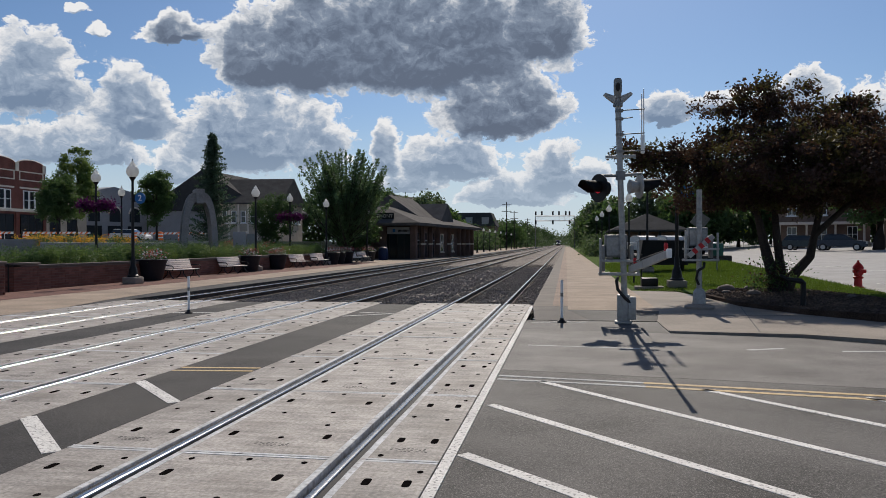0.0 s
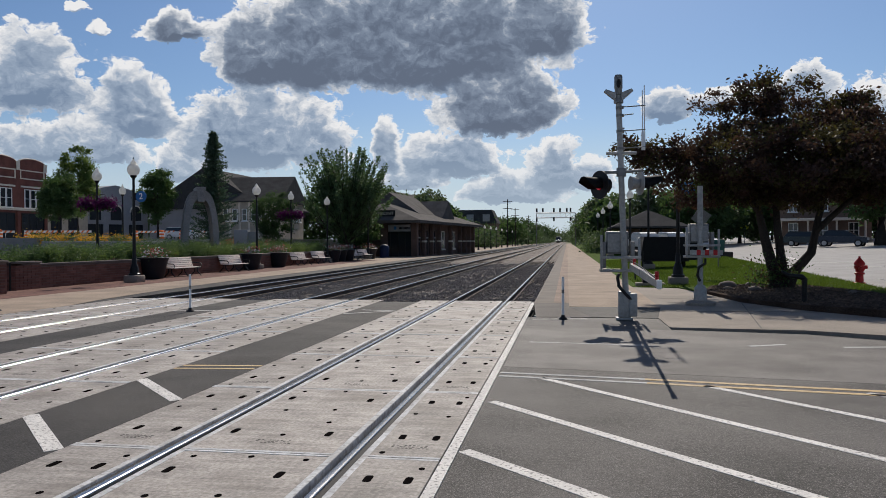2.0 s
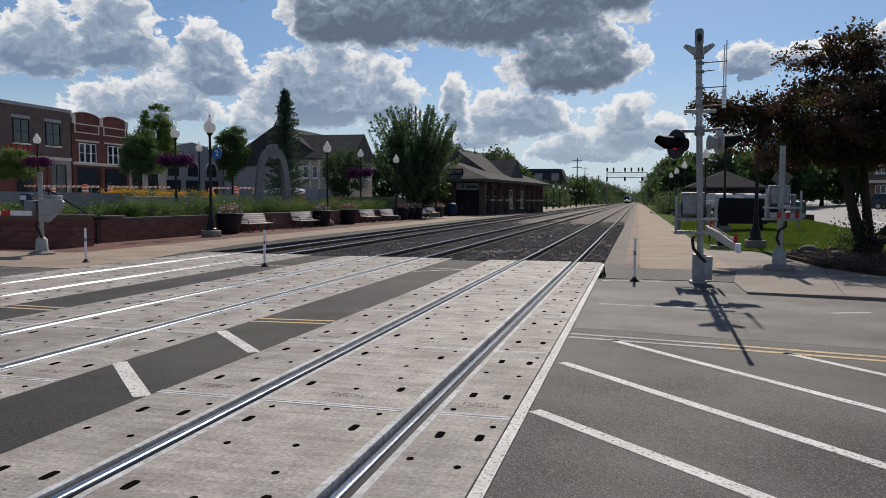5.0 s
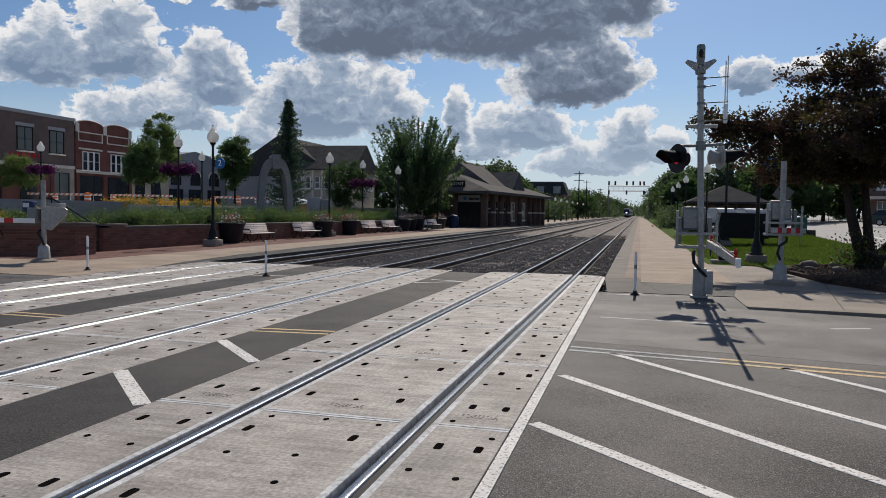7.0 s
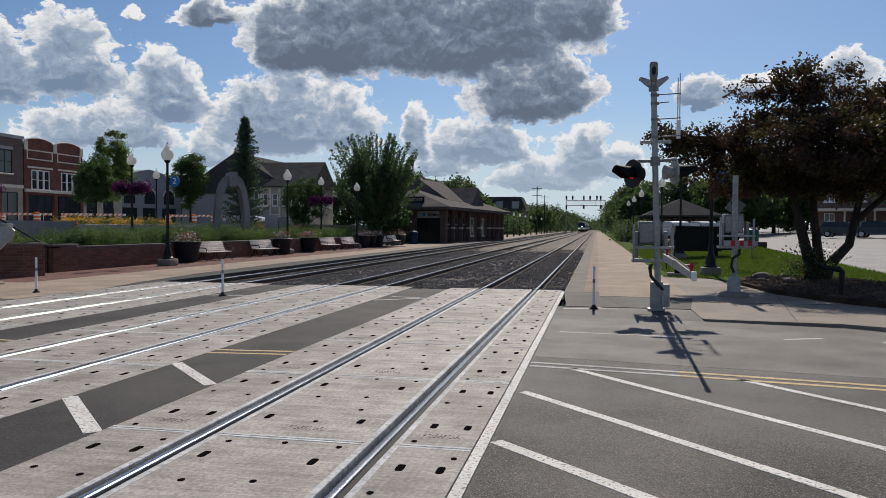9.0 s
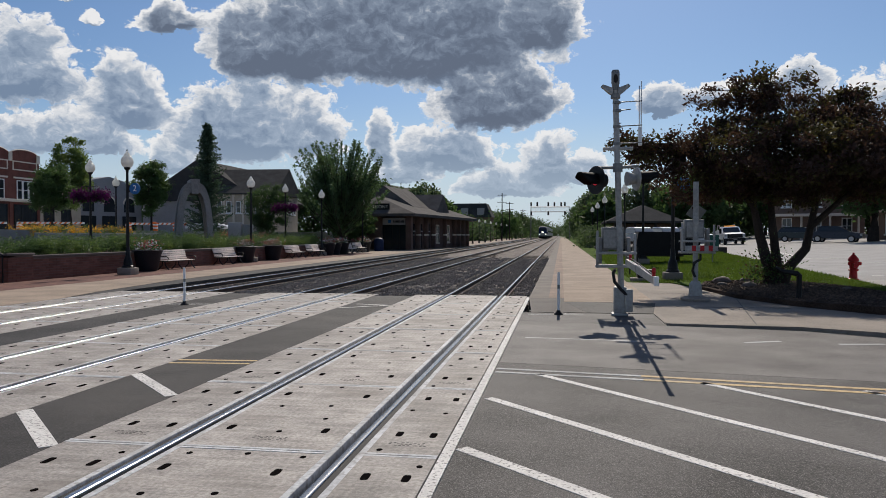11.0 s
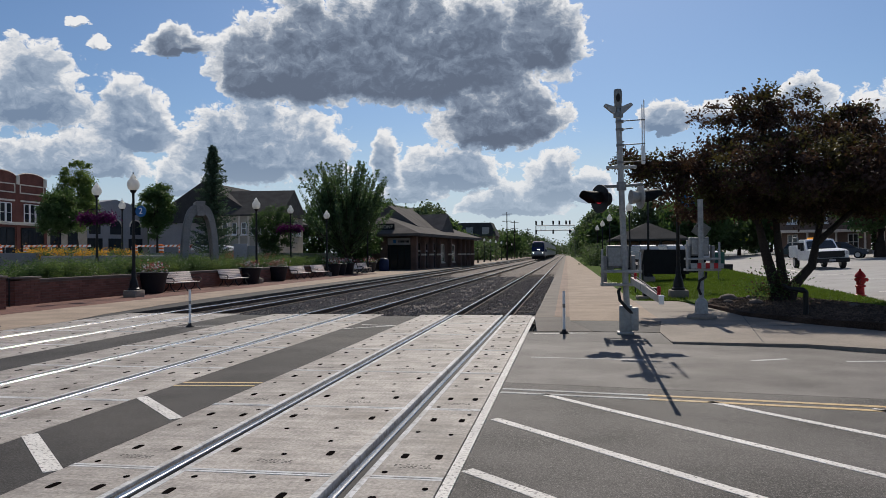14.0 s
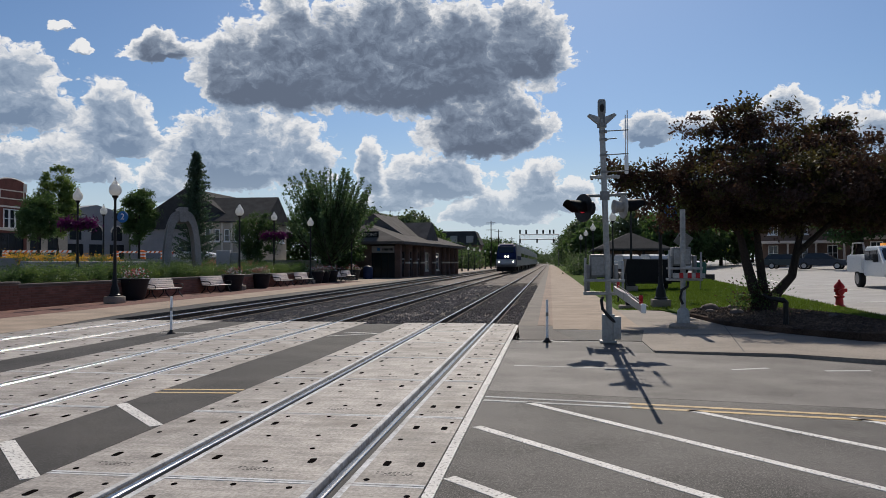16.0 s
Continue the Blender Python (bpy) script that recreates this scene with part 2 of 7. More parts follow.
def lay_bricks(m, w, h):
    """Runs a bond of dark joints through a material."""
    nt = m.node_tree
    b = nt.nodes["Principled BSDF"]
    src = b.inputs["Base Color"].links[0].from_socket
    geo = nt.nodes.new("ShaderNodeNewGeometry")
    br = nt.nodes.new("ShaderNodeTexBrick")
    br.inputs["Color1"].default_value, br.inputs["Color2"].default_value, br.inputs["Mortar"].default_value = (1.2, 1.15, 1.1, 1), (0.75, 0.72, 0.75, 1), (0.45, 0.5, 0.5, 1)
    br.inputs["Scale"].default_value, br.inputs["Brick Width"].default_value, br.inputs["Row Height"].default_value, br.inputs["Mortar Size"].default_value = 1.0, w, h, 0.012
    nt.links.new(geo.outputs["Position"], br.inputs["Vector"])
    mu = nt.nodes.new("ShaderNodeMixRGB")
    mu.blend_type, mu.inputs[0].default_value = "MULTIPLY", 1.0
    nt.links.new(src, mu.inputs[1])
    nt.links.new(br.outputs["Color"], mu.inputs[2])
    nt.links.new(mu.outputs[0], b.inputs["Base Color"])


lay_bricks(PAVER, 0.42, 0.21)
BRICKWALL = material("brick_dark", (0.15, 0.06, 0.048), 0.9, vary=0.3, grain=20, bump=0.4)
MORTAR = material("mortar", (0.17, 0.13, 0.115), 0.95, vary=0.2)
CAP = material("cap_stone", (0.13, 0.11, 0.10), 0.85, vary=0.2)
BALLAST = material("ballast", (0.165, 0.142, 0.125), 0.95, vary=0.5, grain=28, bump=1.0, depth=0.05, coarse=0.6)
STONE = material("ballast_stone", (0.215, 0.187, 0.165), 0.95, vary=0.3, grain=30, bump=0.3, random_tone=-0.45)
TIE = material("tie_wood", (0.075, 0.06, 0.05), 0.95, vary=0.4, grain=25, bump=0.5)
RAILTOP = material("polished_rail", (0.40, 0.385, 0.375), 0.20, 1.0, vary=0.15, grain=60, bump=0.1)
RAILSIDE = material("rail_rust", (0.085, 0.062, 0.052), 0.85, 0.2, vary=0.35, grain=40)
# near-black, no sheen: the shade inside the panel holes as a colour
SLOT = material("slot_shade", (0.007, 0.006, 0.006), 1.0, vary=0.3, spec=0.0)
JOINT = material("joint_pale", (0.50, 0.505, 0.51), 0.8, vary=0.25, grain=20, speck=(0.26, 0.245, 0.23, 14, 0.6), stain=(0.28, 0.25, 0.22, 0.7), coarse=3.0)
STAMP = material("stamp_grey", (0.12, 0.112, 0.104), 0.9, vary=0.2)
RUBBER = material("rubber_dark", (0.028, 0.026, 0.026), 0.75, vary=0.3)
STEELGREY = material("galvanised_steel", (0.21, 0.21, 0.205), 0.55, 0.25, vary=0.18, grain=14, bump=0.1)
ALU = material("aluminium_paint", (0.34, 0.335, 0.32), 0.5, 0.2, vary=0.22, grain=10, bump=0.05)
BLACKMETAL = material("black_metal", (0.018, 0.018, 0.019), 0.45, 0.3, vary=0.3, bump=0.05)
BLACKPOT = material("black_planter", (0.017, 0.018, 0.023), 0.55, vary=0.3, bump=0.05)
WHITEPAINT = material("road_white", (0.62, 0.60, 0.57), 0.75, speck=(0.14, 0.13, 0.125, 32, 0.85), vary=0.15, grain=35, bump=0.3, stain=(0.35, 0.34, 0.33, 0.5), coarse=2.0)
WORNWHITE = material("worn_road_white", (0.42, 0.42, 0.41), 0.8, vary=0.35, grain=25)
YELLOWPAINT = material("road_yellow", (0.52, 0.37, 0.19), 0.75, vary=0.2, grain=35, stain=(0.40, 0.34, 0.25, 0.6), speck=(0.2, 0.17, 0.13, 30, 0.6), coarse=2.0)
GRASS = material("lawn_grass", (0.055, 0.092, 0.014), 0.95, spec=0.03, vary=0.4, grain=40, bump=0.8, depth=0.03, coarse=0.7)
FIELD = material("field_ground", (0.09, 0.11, 0.045), 0.95, vary=0.35, grain=4, bump=0.3)
MULCH = material("mulch", (0.060, 0.042, 0.033), 0.97, spec=0.04, vary=0.6, speck=(0.10, 0.07, 0.05, 40, 0.6), grain=35, bump=1.0, depth=0.04)
BARK = material("bark", (0.035, 0.028, 0.024), 0.95, vary=0.4, grain=22, bump=0.8, depth=0.02)
BENCHWOOD = material("bench_slat", (0.74, 0.64, 0.57), 0.5, vary=0.2, grain=30, random_tone=0.1)
RED = material("red_paint", (0.42, 0.022, 0.025), 0.4, vary=0.2, bump=0.05)
GLOBE = material("lamp_globe", (0.80, 0.80, 0.78), 0.25, vary=0.06, bump=0.0, transl=(0.8, 0.8, 0.78))
WHITE = material("white_paint", (0.78, 0.78, 0.77), 0.5, vary=0.05, bump=0.05)
next(n for n in GLOBE.node_tree.nodes if n.type == "MIX_SHADER").inputs[0].default_value = 0.6
DARKGLASS = glass_dark("dark_glass")
ROOF = material("grey_shingle", (0.052, 0.052, 0.053), 0.95, spec=0.05, vary=0.25, grain=12, bump=0.4)
ROOFTAN = material("brown_shingle", (0.105, 0.097, 0.092), 0.95, spec=0.05, vary=0.25, grain=12, bump=0.4)
STUCCO = material("grey_stucco", (0.34, 0.33, 0.33), 0.9, vary=0.1, grain=8)
BEIGE = material("beige_siding", (0.40, 0.35, 0.28), 0.9, vary=0.12, grain=8)
CREAM = material("cream_stone", (0.64, 0.58, 0.50), 0.85, vary=0.12, grain=12)
SIGNBLUE = material("sign_blue", (0.03, 0.14, 0.36), 0.5, vary=0.1, bump=0)
ORANGE = material("barrel_orange", (0.75, 0.16, 0.03), 0.6, vary=0.1, bump=0.05)
SCULPT = material("sculpture_stone", (0.25, 0.238, 0.232), 0.8, vary=0.2, grain=10, bump=0.3)


def leafmat(name, c, t):
    return material(name, c, 0.6, vary=0.3, grain=6, bump=0, random_tone=-0.4, transl=t, coarse=0.5)


LEAF_DARK = leafmat("leaf_crab_apple", (0.050, 0.030, 0.026), (0.075, 0.042, 0.022))
LEAF_BRONZE = leafmat("leaf_bronze_green", (0.055, 0.05, 0.022), (0.09, 0.075, 0.02))
LEAF_GREEN = leafmat("leaf_green", (0.052, 0.092, 0.034), (0.10, 0.17, 0.045))
LEAF_DEEP = leafmat("leaf_deep_green", (0.042, 0.075, 0.03), (0.08, 0.14, 0.04))
LEAF_LIGHT = leafmat("leaf_light_green", (0.085, 0.13, 0.040), (0.19, 0.27, 0.06))
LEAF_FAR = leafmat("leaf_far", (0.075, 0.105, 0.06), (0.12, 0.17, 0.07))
LEAF_FEATHER = leafmat("leaf_feathery_green", (0.06, 0.105, 0.05), (0.13, 0.21, 0.08))
NEEDLE = leafmat("needle_blue_green", (0.06, 0.095, 0.065), (0.07, 0.12, 0.06))
PURPLE = leafmat("petunia_purple", (0.10, 0.012, 0.085), (0.09, 0.012, 0.07))
YELLOWFL = leafmat("flower_yellow", (0.62, 0.34, 0.03), (0.6, 0.33, 0.04))
PINKFL = leafmat("flower_pink", (0.5, 0.12, 0.14), (0.3, 0.08, 0.08))


# ---- building kit ----
def box(bm, x0, x1, y0, y1, z0, z1, bevel=0.0):
    g = bmesh.ops.create_cube(bm, size=1.0, matrix=Matrix.Translation(((x0 + x1) / 2, (y0 + y1) / 2, (z0 + z1) / 2)) @ Matrix.Diagonal((x1 - x0, y1 - y0, z1 - z0, 1)))
    if bevel:
        edges = {e for v in g["verts"] for e in v.link_edges}
        bmesh.ops.bevel(bm, geom=list(edges), offset=bevel, segments=2, affect="EDGES", profile=0.5)
    return bm


def rod(bm, a, b, r0, r1=None, seg=10):
    a, b = Vector(a), Vector(b)
    d = b - a
    m = Matrix.Translation((a + b) / 2) @ d.to_track_quat("Z", "Y").to_matrix().to_4x4()
    bmesh.ops.create_cone(bm, cap_ends=True, segments=seg, radius1=r0, radius2=r0 if r1 is None else r1, depth=max(d.length, 1e-4), matrix=m)
    return bm


def lathe(bm, profile, seg=20, at=(0, 0, 0)):
    rings = []
    for r, z in profile:
        rings.append([bm.verts.new((at[0] + r * math.cos(2 * math.pi * i / seg), at[1] + r * math.sin(2 * math.pi * i / seg), at[2] + z)) for i in range(seg)])
    for a, b in zip(rings, rings[1:]):
        for i in range(seg):
            bm.faces.new((a[i], a[(i + 1) % seg], b[(i + 1) % seg], b[i]))
    bm.faces.new(rings[-1])
    bm.faces.new(rings[0][::-1])
    return bm


def tube(bm, pts, r, seg=8):
    pts = [Vector(p) for p in pts]
    rings = []
    for i, p in enumerate(pts):
        d = (pts[min(i + 1, len(pts) - 1)] - pts[max(i - 1, 0)]).normalized()
        q = d.to_track_quat("Z", "Y")
        rr = r[i] if isinstance(r, (list, tuple)) else r
        rings.append([bm.verts.new(p + q @ Vector((rr * math.cos(2 * math.pi * k / seg), rr * math.sin(2 * math.pi * k / seg), 0))) for k in range(seg)])
    for a, b in zip(rings, rings[1:]):
        for k in range(seg):
            bm.faces.new((a[k], a[(k + 1) % seg], b[(k + 1) % seg], b[k]))
    bm.faces.new(rings[0][::-1]), bm.faces.new(rings[-1])
    return bm


def prism(bm, poly, z0, z1):
    """An upright prism over a polygon in x, y (counter-clockwise)."""
    lo = [bm.verts.new((x, y, z0)) for x, y in poly]
    hi = [bm.verts.new((x, y, z1)) for x, y in poly]
    n = len(poly)
    bm.faces.new(hi), bm.faces.new(lo[::-1])
    for i in range(n):
        bm.faces.new((lo[i], lo[(i + 1) % n], hi[(i + 1) % n], hi[i]))
    return bm


def loft(bm, poly, axis, a, b):
    """A prism over a polygon, swept along x ('x': polygon in y, z) or y ('y': polygon in x, z)."""
    put = (lambda p, t: (t, p[0], p[1])) if axis == "x" else (lambda p, t: (p[0], t, p[1]))
    lo = [bm.verts.new(put(p, a)) for p in poly]
    hi = [bm.verts.new(put(p, b)) for p in poly]
    n = len(poly)
    bm.faces.new(hi), bm.faces.new(lo[::-1])
    for i in range(n):
        bm.faces.new((lo[i], lo[(i + 1) % n], hi[(i + 1) % n], hi[i]))
    bmesh.ops.recalc_face_normals(bm, faces=bm.faces)
    return bm


def mesh_of(bm, name, mat, smooth=False):
    me = bpy.data.meshes.new(name)
    bm.to_mesh(me)
    bm.free()
    me.materials.append(mat)
    if smooth:
        me.shade_smooth()
        me.set_sharp_from_angle(angle=radians(40))
    return me


def part(name, bm, mat, parent, label="", smooth=True):
    ob = new(name, mesh_of(bm, name, mat, smooth) if isinstance(bm, bmesh.types.BMesh) else bm)
    ob.parent = parent
    if label:
        tagged(ob, label)
    return ob


def shared(name, me, parent, at=(0, 0, 0), rz=0.0):
    ob = new(name, me)
    ob.parent = parent
    ob.location, ob.rotation_euler = at, (0, 0, rz)
    return ob


def thing(name, at, label, category, group="", rz=0.0):
    ob = new(name)
    ob.location, ob.rotation_euler = at, (0, 0, radians(rz))
    ob.empty_display_size = 0.2
    return tagged(ob, label, category, group)


def setting(name, bm, mat, label, smooth=False):
    return tagged(new(name, mesh_of(bm, name, mat, smooth)), label, kind="structure")


def B():
    return bmesh.new()


def leaves_mesh(name, pts, size, mat, rng, up=0.3):
    """Two-triangle leaves at the given points, turned at random."""
    n = len(pts)
    pts = np.asarray(pts)
    nrm = rng.normal(size=(n, 3))
    nrm[:, 2] += up
    nrm /= np.linalg.norm(nrm, axis=1)[:, None]
    a = np.cross(nrm, rng.normal(size=(n, 3)))
    a /= np.linalg.norm(a, axis=1)[:, None] + 1e-9
    b = np.cross(nrm, a)
    s = (size * rng.uniform(0.6, 1.35, size=n))[:, None]
    v = np.stack([pts - a * s, pts - b * s * 0.55 + nrm * s * 0.15, pts + a * s, pts + b * s * 0.55 + nrm * s * 0.15], 1).reshape(-1, 3)
    f = np.arange(4 * n).reshape(-1, 4)
    me = bpy.data.meshes.new(name)
    me.from_pydata(v.tolist(), [], f.tolist())
    me.materials.append(mat)
    return me


def tree(name, at, h, spread, trunk_h, mat, label, seed, clumps=70, per=60, leaf=0.16, shape="round", trunk_r=0.16, tilt=(0, 0), crown_base=None, flat=0.7, group="", stems=1, clump_r=0.16):
    rng = np.random.default_rng(seed)
    t = thing(name, at, label, "tree", group)
    bm = B()
    cb = trunk_h if crown_base is None else crown_base
    tops = []
    for s in range(stems):
        ang = 2 * math.pi * s / max(1, stems) + rng.uniform(0, 0.6)
        out = 0.0 if stems == 1 else spread * 0.28
        base = Vector((0.12 * math.cos(ang), 0.12 * math.sin(ang), -0.1)) if stems > 1 else Vector((0, 0, -0.1))
        top = Vector((out * math.cos(ang) + tilt[0], out * math.sin(ang) + tilt[1], trunk_h + (h - trunk_h) * (0.55 if stems == 1 else 0.4)))
        mid = base.lerp(top, 0.45) + Vector((rng.uniform(-.06, .06) * h / 4, rng.uniform(-.06, .06) * h / 4, 0))
        r = trunk_r / math.sqrt(stems)
        tube(bm, [base, base.lerp(mid, 0.5), mid, mid.lerp(top, 0.5), top], [r * 1.35, r, r * 0.8, r * 0.55, r * 0.2], 8)
        tops.append((base, mid, top, r))
    trunk = part("trunk", bm, BARK, t)
    pts = []
    bl = B()
    for c in range(clumps):
        for _ in range(20):
            u = rng.uniform(-1, 1, size=3)
            if np.linalg.norm(u) < 1:
                break
        u *= (0.35 + 0.65 * rng.random() ** 0.4) / max(np.linalg.norm(u), 0.35)
        u *= 1 + 0.42 * noise.noise(Vector(u) * 1.7 + Vector((seed * 1.3, 0, 0)))
        zc = (u[2] + 1) / 2
        if shape == "cone":
            w = max(0.06, 1 - zc) * 1.05
            zc = zc * 1.0
        elif shape == "vase":
            w = 0.45 + 0.75 * zc
        else:
            w = 1.0
        p = np.array([u[0] * spread * w + tilt[0] * zc, u[1] * spread * w + tilt[1] * zc, cb + zc * (h - cb)])
        rad = clump_r * spread * rng.uniform(0.7, 1.5) * (0.55 if shape == "cone" else 1)
        q = rng.normal(size=(per, 3)) * rad * np.array([1, 1, flat]) * 0.62 + p
        pts.append(q)
        if c % 3 == 0:
            base, mid, top, r = tops[c % len(tops)]
            s = mid.lerp(top, float(rng.random()) * 0.8)
            e = Vector(p)
            k = s.lerp(e, 0.5) + Vector((0, 0, -0.05 * h * float(rng.random())))
            tube(bl, [s, k, e], [r * 0.36, r * 0.22, r * 0.07], 5)
    part("branching", bl, BARK, t)
    part("crown", leaves_mesh("crown", np.concatenate(pts), leaf, mat, rng), mat, t)
    return t


def spray_tree(name, at, h, spread, mat, label, seed, n=60, per=90, leaf=0.15, trunk_r=0.2, low=0.12, droop=0.0, sigma=0.16, cone=False):
    """A tree of many slim branches, leaves strung along each."""
    rng = np.random.default_rng(seed)
    t = thing(name, at, label, "tree")
    bm = B()
    tube(bm, [(0, 0, -0.1), (0.03, 0, h * 0.3), (0, 0.03, h * 0.6), (0, 0, h * 0.97)], [trunk_r, trunk_r * 0.75, trunk_r * 0.45, 0.02], 8)
    part("trunk", bm, BARK, t)
    bl, pts = B(), []
    for i in range(n):
        f = (i + rng.random()) / n
        a = i * 2.39996 + rng.uniform(-0.3, 0.3)
        if cone:
            z0 = h * (low + (0.98 - low) * f)
            L = spread * (1 - f) ** 0.7 * rng.uniform(0.6, 1.3) + 0.12
            s = Vector((0, 0, z0))
            e = s + Vector((math.cos(a) * L, math.sin(a) * L, L * rng.uniform(-0.15, 0.2) - droop * L))
            k = s.lerp(e, 0.5) + Vector((0, 0, -0.08 * L))
        else:
            z0 = h * (low + 0.45 * f)
            reach = spread * math.sqrt(rng.uniform(0.05, 1.0)) * (0.75 + 0.5 * (1 - f) * 0.6)
            s = Vector((0, 0, z0))
            e = Vector((math.cos(a) * reach, math.sin(a) * reach, h * rng.uniform(0.5, 1.0) * (1 - 0.12 * (reach / spread) ** 2)))
            if e.z < z0:
                e.z = z0 + 0.4
            k = s.lerp(e, 0.5) + Vector((math.cos(a) * 0.1 * reach, math.sin(a) * 0.1 * reach, -0.06 * h))
        tube(bl, [s, k, e], [trunk_r * 0.2, trunk_r * 0.1, 0.008], 5)
        u = rng.random(per) ** (0.8 if cone else 0.7)
        u = u[:, None]
        q = (1 - u) ** 2 * np.array(s) + 2 * u * (1 - u) * np.array(k) + u * u * np.array(e)
        q = q + rng.normal(size=(per, 3)) * sigma * (1.25 - 0.85 * u) * np.array([1, 1, 0.75])
        pts.append(q)
    part("branching", bl, BARK, t)
    part("crown", leaves_mesh("crown", np.concatenate(pts), leaf, mat, rng), mat, t)
    return t


def blob_tree(name, at, blobs, stems, mats, label, seed, clumps=400, per=80, leaf=0.07, sigma=0.2):
    """A tree whose crown fills several rough masses (x, y, z, rx, ry, rz), on bent stems."""
    rng = np.random.default_rng(seed)
    t = thing(name, at, label, "tree")
    tips = []
    for pts, r in stems:
        bm = B()
        n = len(pts)
        tube(bm, pts, [r * (1.15 - 0.95 * i / (n - 1)) for i in range(n)], 9)
        part("stem", bm, BARK, t)
        tips += [(Vector(pts[-2]), r), (Vector(pts[-1]), r * 0.7), (Vector(pts[-2]).lerp(Vector(pts[-1]), 0.5), r * 0.8)]
    vol = np.array([b[3] * b[4] * b[5] for b in blobs]) ** 0.75
    vol /= vol.sum()
    bl = B()
    sets = [[] for _ in mats]
    for c in range(clumps):
        b = blobs[int(rng.choice(len(blobs), p=vol))]
        u = rng.normal(size=3)
        u *= rng.random() ** 0.33 * (1.0 + 0.25 * rng.random() ** 3) / np.linalg.norm(u)
        p = np.array(b[:3]) + u * np.array(b[3:])
        tip, r = min(tips, key=lambda q: (q[0] - Vector(p)).length + rng.random() * 0.8)
        e = Vector(p)
        k = tip.lerp(e, 0.55) + Vector((rng.normal() * 0.1, rng.normal() * 0.1, 0.12))
        if c % 2 == 0:
            tube(bl, [tip, k, e + (e - k) * 0.25], [r * 0.3, r * 0.16, 0.006], 5)
        along = rng.random(per)[:, None] * 0.5
        q = np.array(e) + (np.array(k) - np.array(e)) * along * 0.8 + rng.normal(size=(per, 3)) * sigma * rng.uniform(0.6, 1.3) * np.array([1, 1, 0.7])
        sets[int(rng.integers(len(mats)))].append(q)
    part("branching", bl, BARK, t)
    for m, st in zip(mats, sets):
        part("crown", leaves_mesh("crown", np.concatenate(st), leaf, m, rng), m, t)
    return t


def bush_stuff(name, region, n, hmin, hmax, mats, label, seed, leaf=0.05, per=75):
    """Planting over a strip: clumps of leaves of uneven height. region(u, v) gives a place."""
    rng = np.random.default_rng(seed)
    sets = [[] for _ in mats]
    for i in range(n):
        x, y, z = region(rng.random(), rng.random())
        hh = rng.uniform(hmin, hmax)
        w = hh * rng.uniform(0.35, 0.6)
        q = rng.normal(size=(per, 3)) * np.array([w, w, hh * 0.45]) * 0.6 + np.array([x, y, z + hh * 0.5])
        q[:, 2] = np.maximum(q[:, 2], z)
        sets[int(rng.integers(len(mats)))].append(q)
    root = thing(name, (0, 0, 0), label, "planting")
    root["kind"] = "stuff"
    for m, s in zip(mats, sets):
        if s:
            tagged(part("foliage", leaves_mesh(name, np.concatenate(s), leaf, m, rng, up=0.0), m, root), kind="stuff")
    return root


# ---- ground and roads ----
def slope(x):
    """The ground east of the platform climbs gently."""
    return 0.045 * max(0.0, x - 4.2)


bm = B()
g = bmesh.ops.create_grid(bm, x_segments=40, y_segments=40, size=2400)
for v in bm.verts:
    v.co.z = -0.42
setting("ground", bm, FIELD, "flat green and brown ground that reaches the horizon")

# asphalt of the crossing street, in strips between the track panels
for i, (x0, x1, y1) in enumerate([(0.82, 3.6, 15.6), (-3.5, -2.40, 19.4), (-7.86, -6.80, 19.6), (-95, -11.45, 17.2)]):
    bm = B()
    box(bm, x0, x1, -14, y1, -0.35, -0.006)
    setting("road_crossing", bm, ASPHALT if i in (0, 3) else ASPHALT_PATCH, "dark grey worn asphalt of the crossing street")
bm = B()
prism(bm, [(3.6, -14), (90, -14), (90, 2), (30, 6.0), (7.0, 12.62), (5.9, 13.35), (3.6, 13.75)], -0.35, -0.006)
setting("road_crossing", bm, ASPHALT, "dark grey worn asphalt of the crossing street")
bm = B()
box(bm, -12.3, 0.82, -14.0, 19.55, -0.40, -0.19)
setting("track_bed", bm, ASPHALT_PATCH, "dark bed under the crossing panels")
bm = B()
box(bm, -60, 60, -40, -14, -0.35, -0.004)
setting("pavement_south", bm, CONCRETE, "plain concrete pavement behind the street")


def stripe(name, corners, mat, label, z=-0.002):
    bm = B()
    prism(bm, corners, -0.02, z)
    bmesh.ops.recalc_face_normals(bm, faces=bm.faces)
    return setting(name, bm, mat, label)


def line(name, a, b, w, mat, label):
    a, b = Vector((*a, 0)), Vector((*b, 0))
    n = (b - a).normalized().cross(Vector((0, 0, 1))) * w / 2
    return stripe(name, [(p.x, p.y) for p in (a + n, b + n, b - n, a - n)], mat, label)


HATCH = "white painted diagonal hatch stripe on the asphalt"
line("road_marking_hatch", (0.86, 4.97), (3.4, 2.55), 0.125, WHITEPAINT, HATCH)
line("road_marking_hatch", (0.90, 6.84), (4.6, 2.75), 0.115, WHITEPAINT, HATCH)
line("road_marking_hatch", (1.36, 8.27), (6.2, 2.75), 0.105, WHITEPAINT, HATCH)
line("road_marking_hatch", (3.24, 8.02), (7.4, 3.2), 0.105, WHITEPAINT, HATCH)
line("road_marking_hatch", (4.9, 7.82), (8.6, 3.6), 0.105, WHITEPAINT, HATCH)
line("road_marking_hatch", (-3.5, 5.60), (-2.42, 4.50), 0.15, WHITEPAINT, HATCH)
line("road_marking_hatch", (-3.49, 7.53), (-2.42, 6.43), 0.14, WHITEPAINT, HATCH)
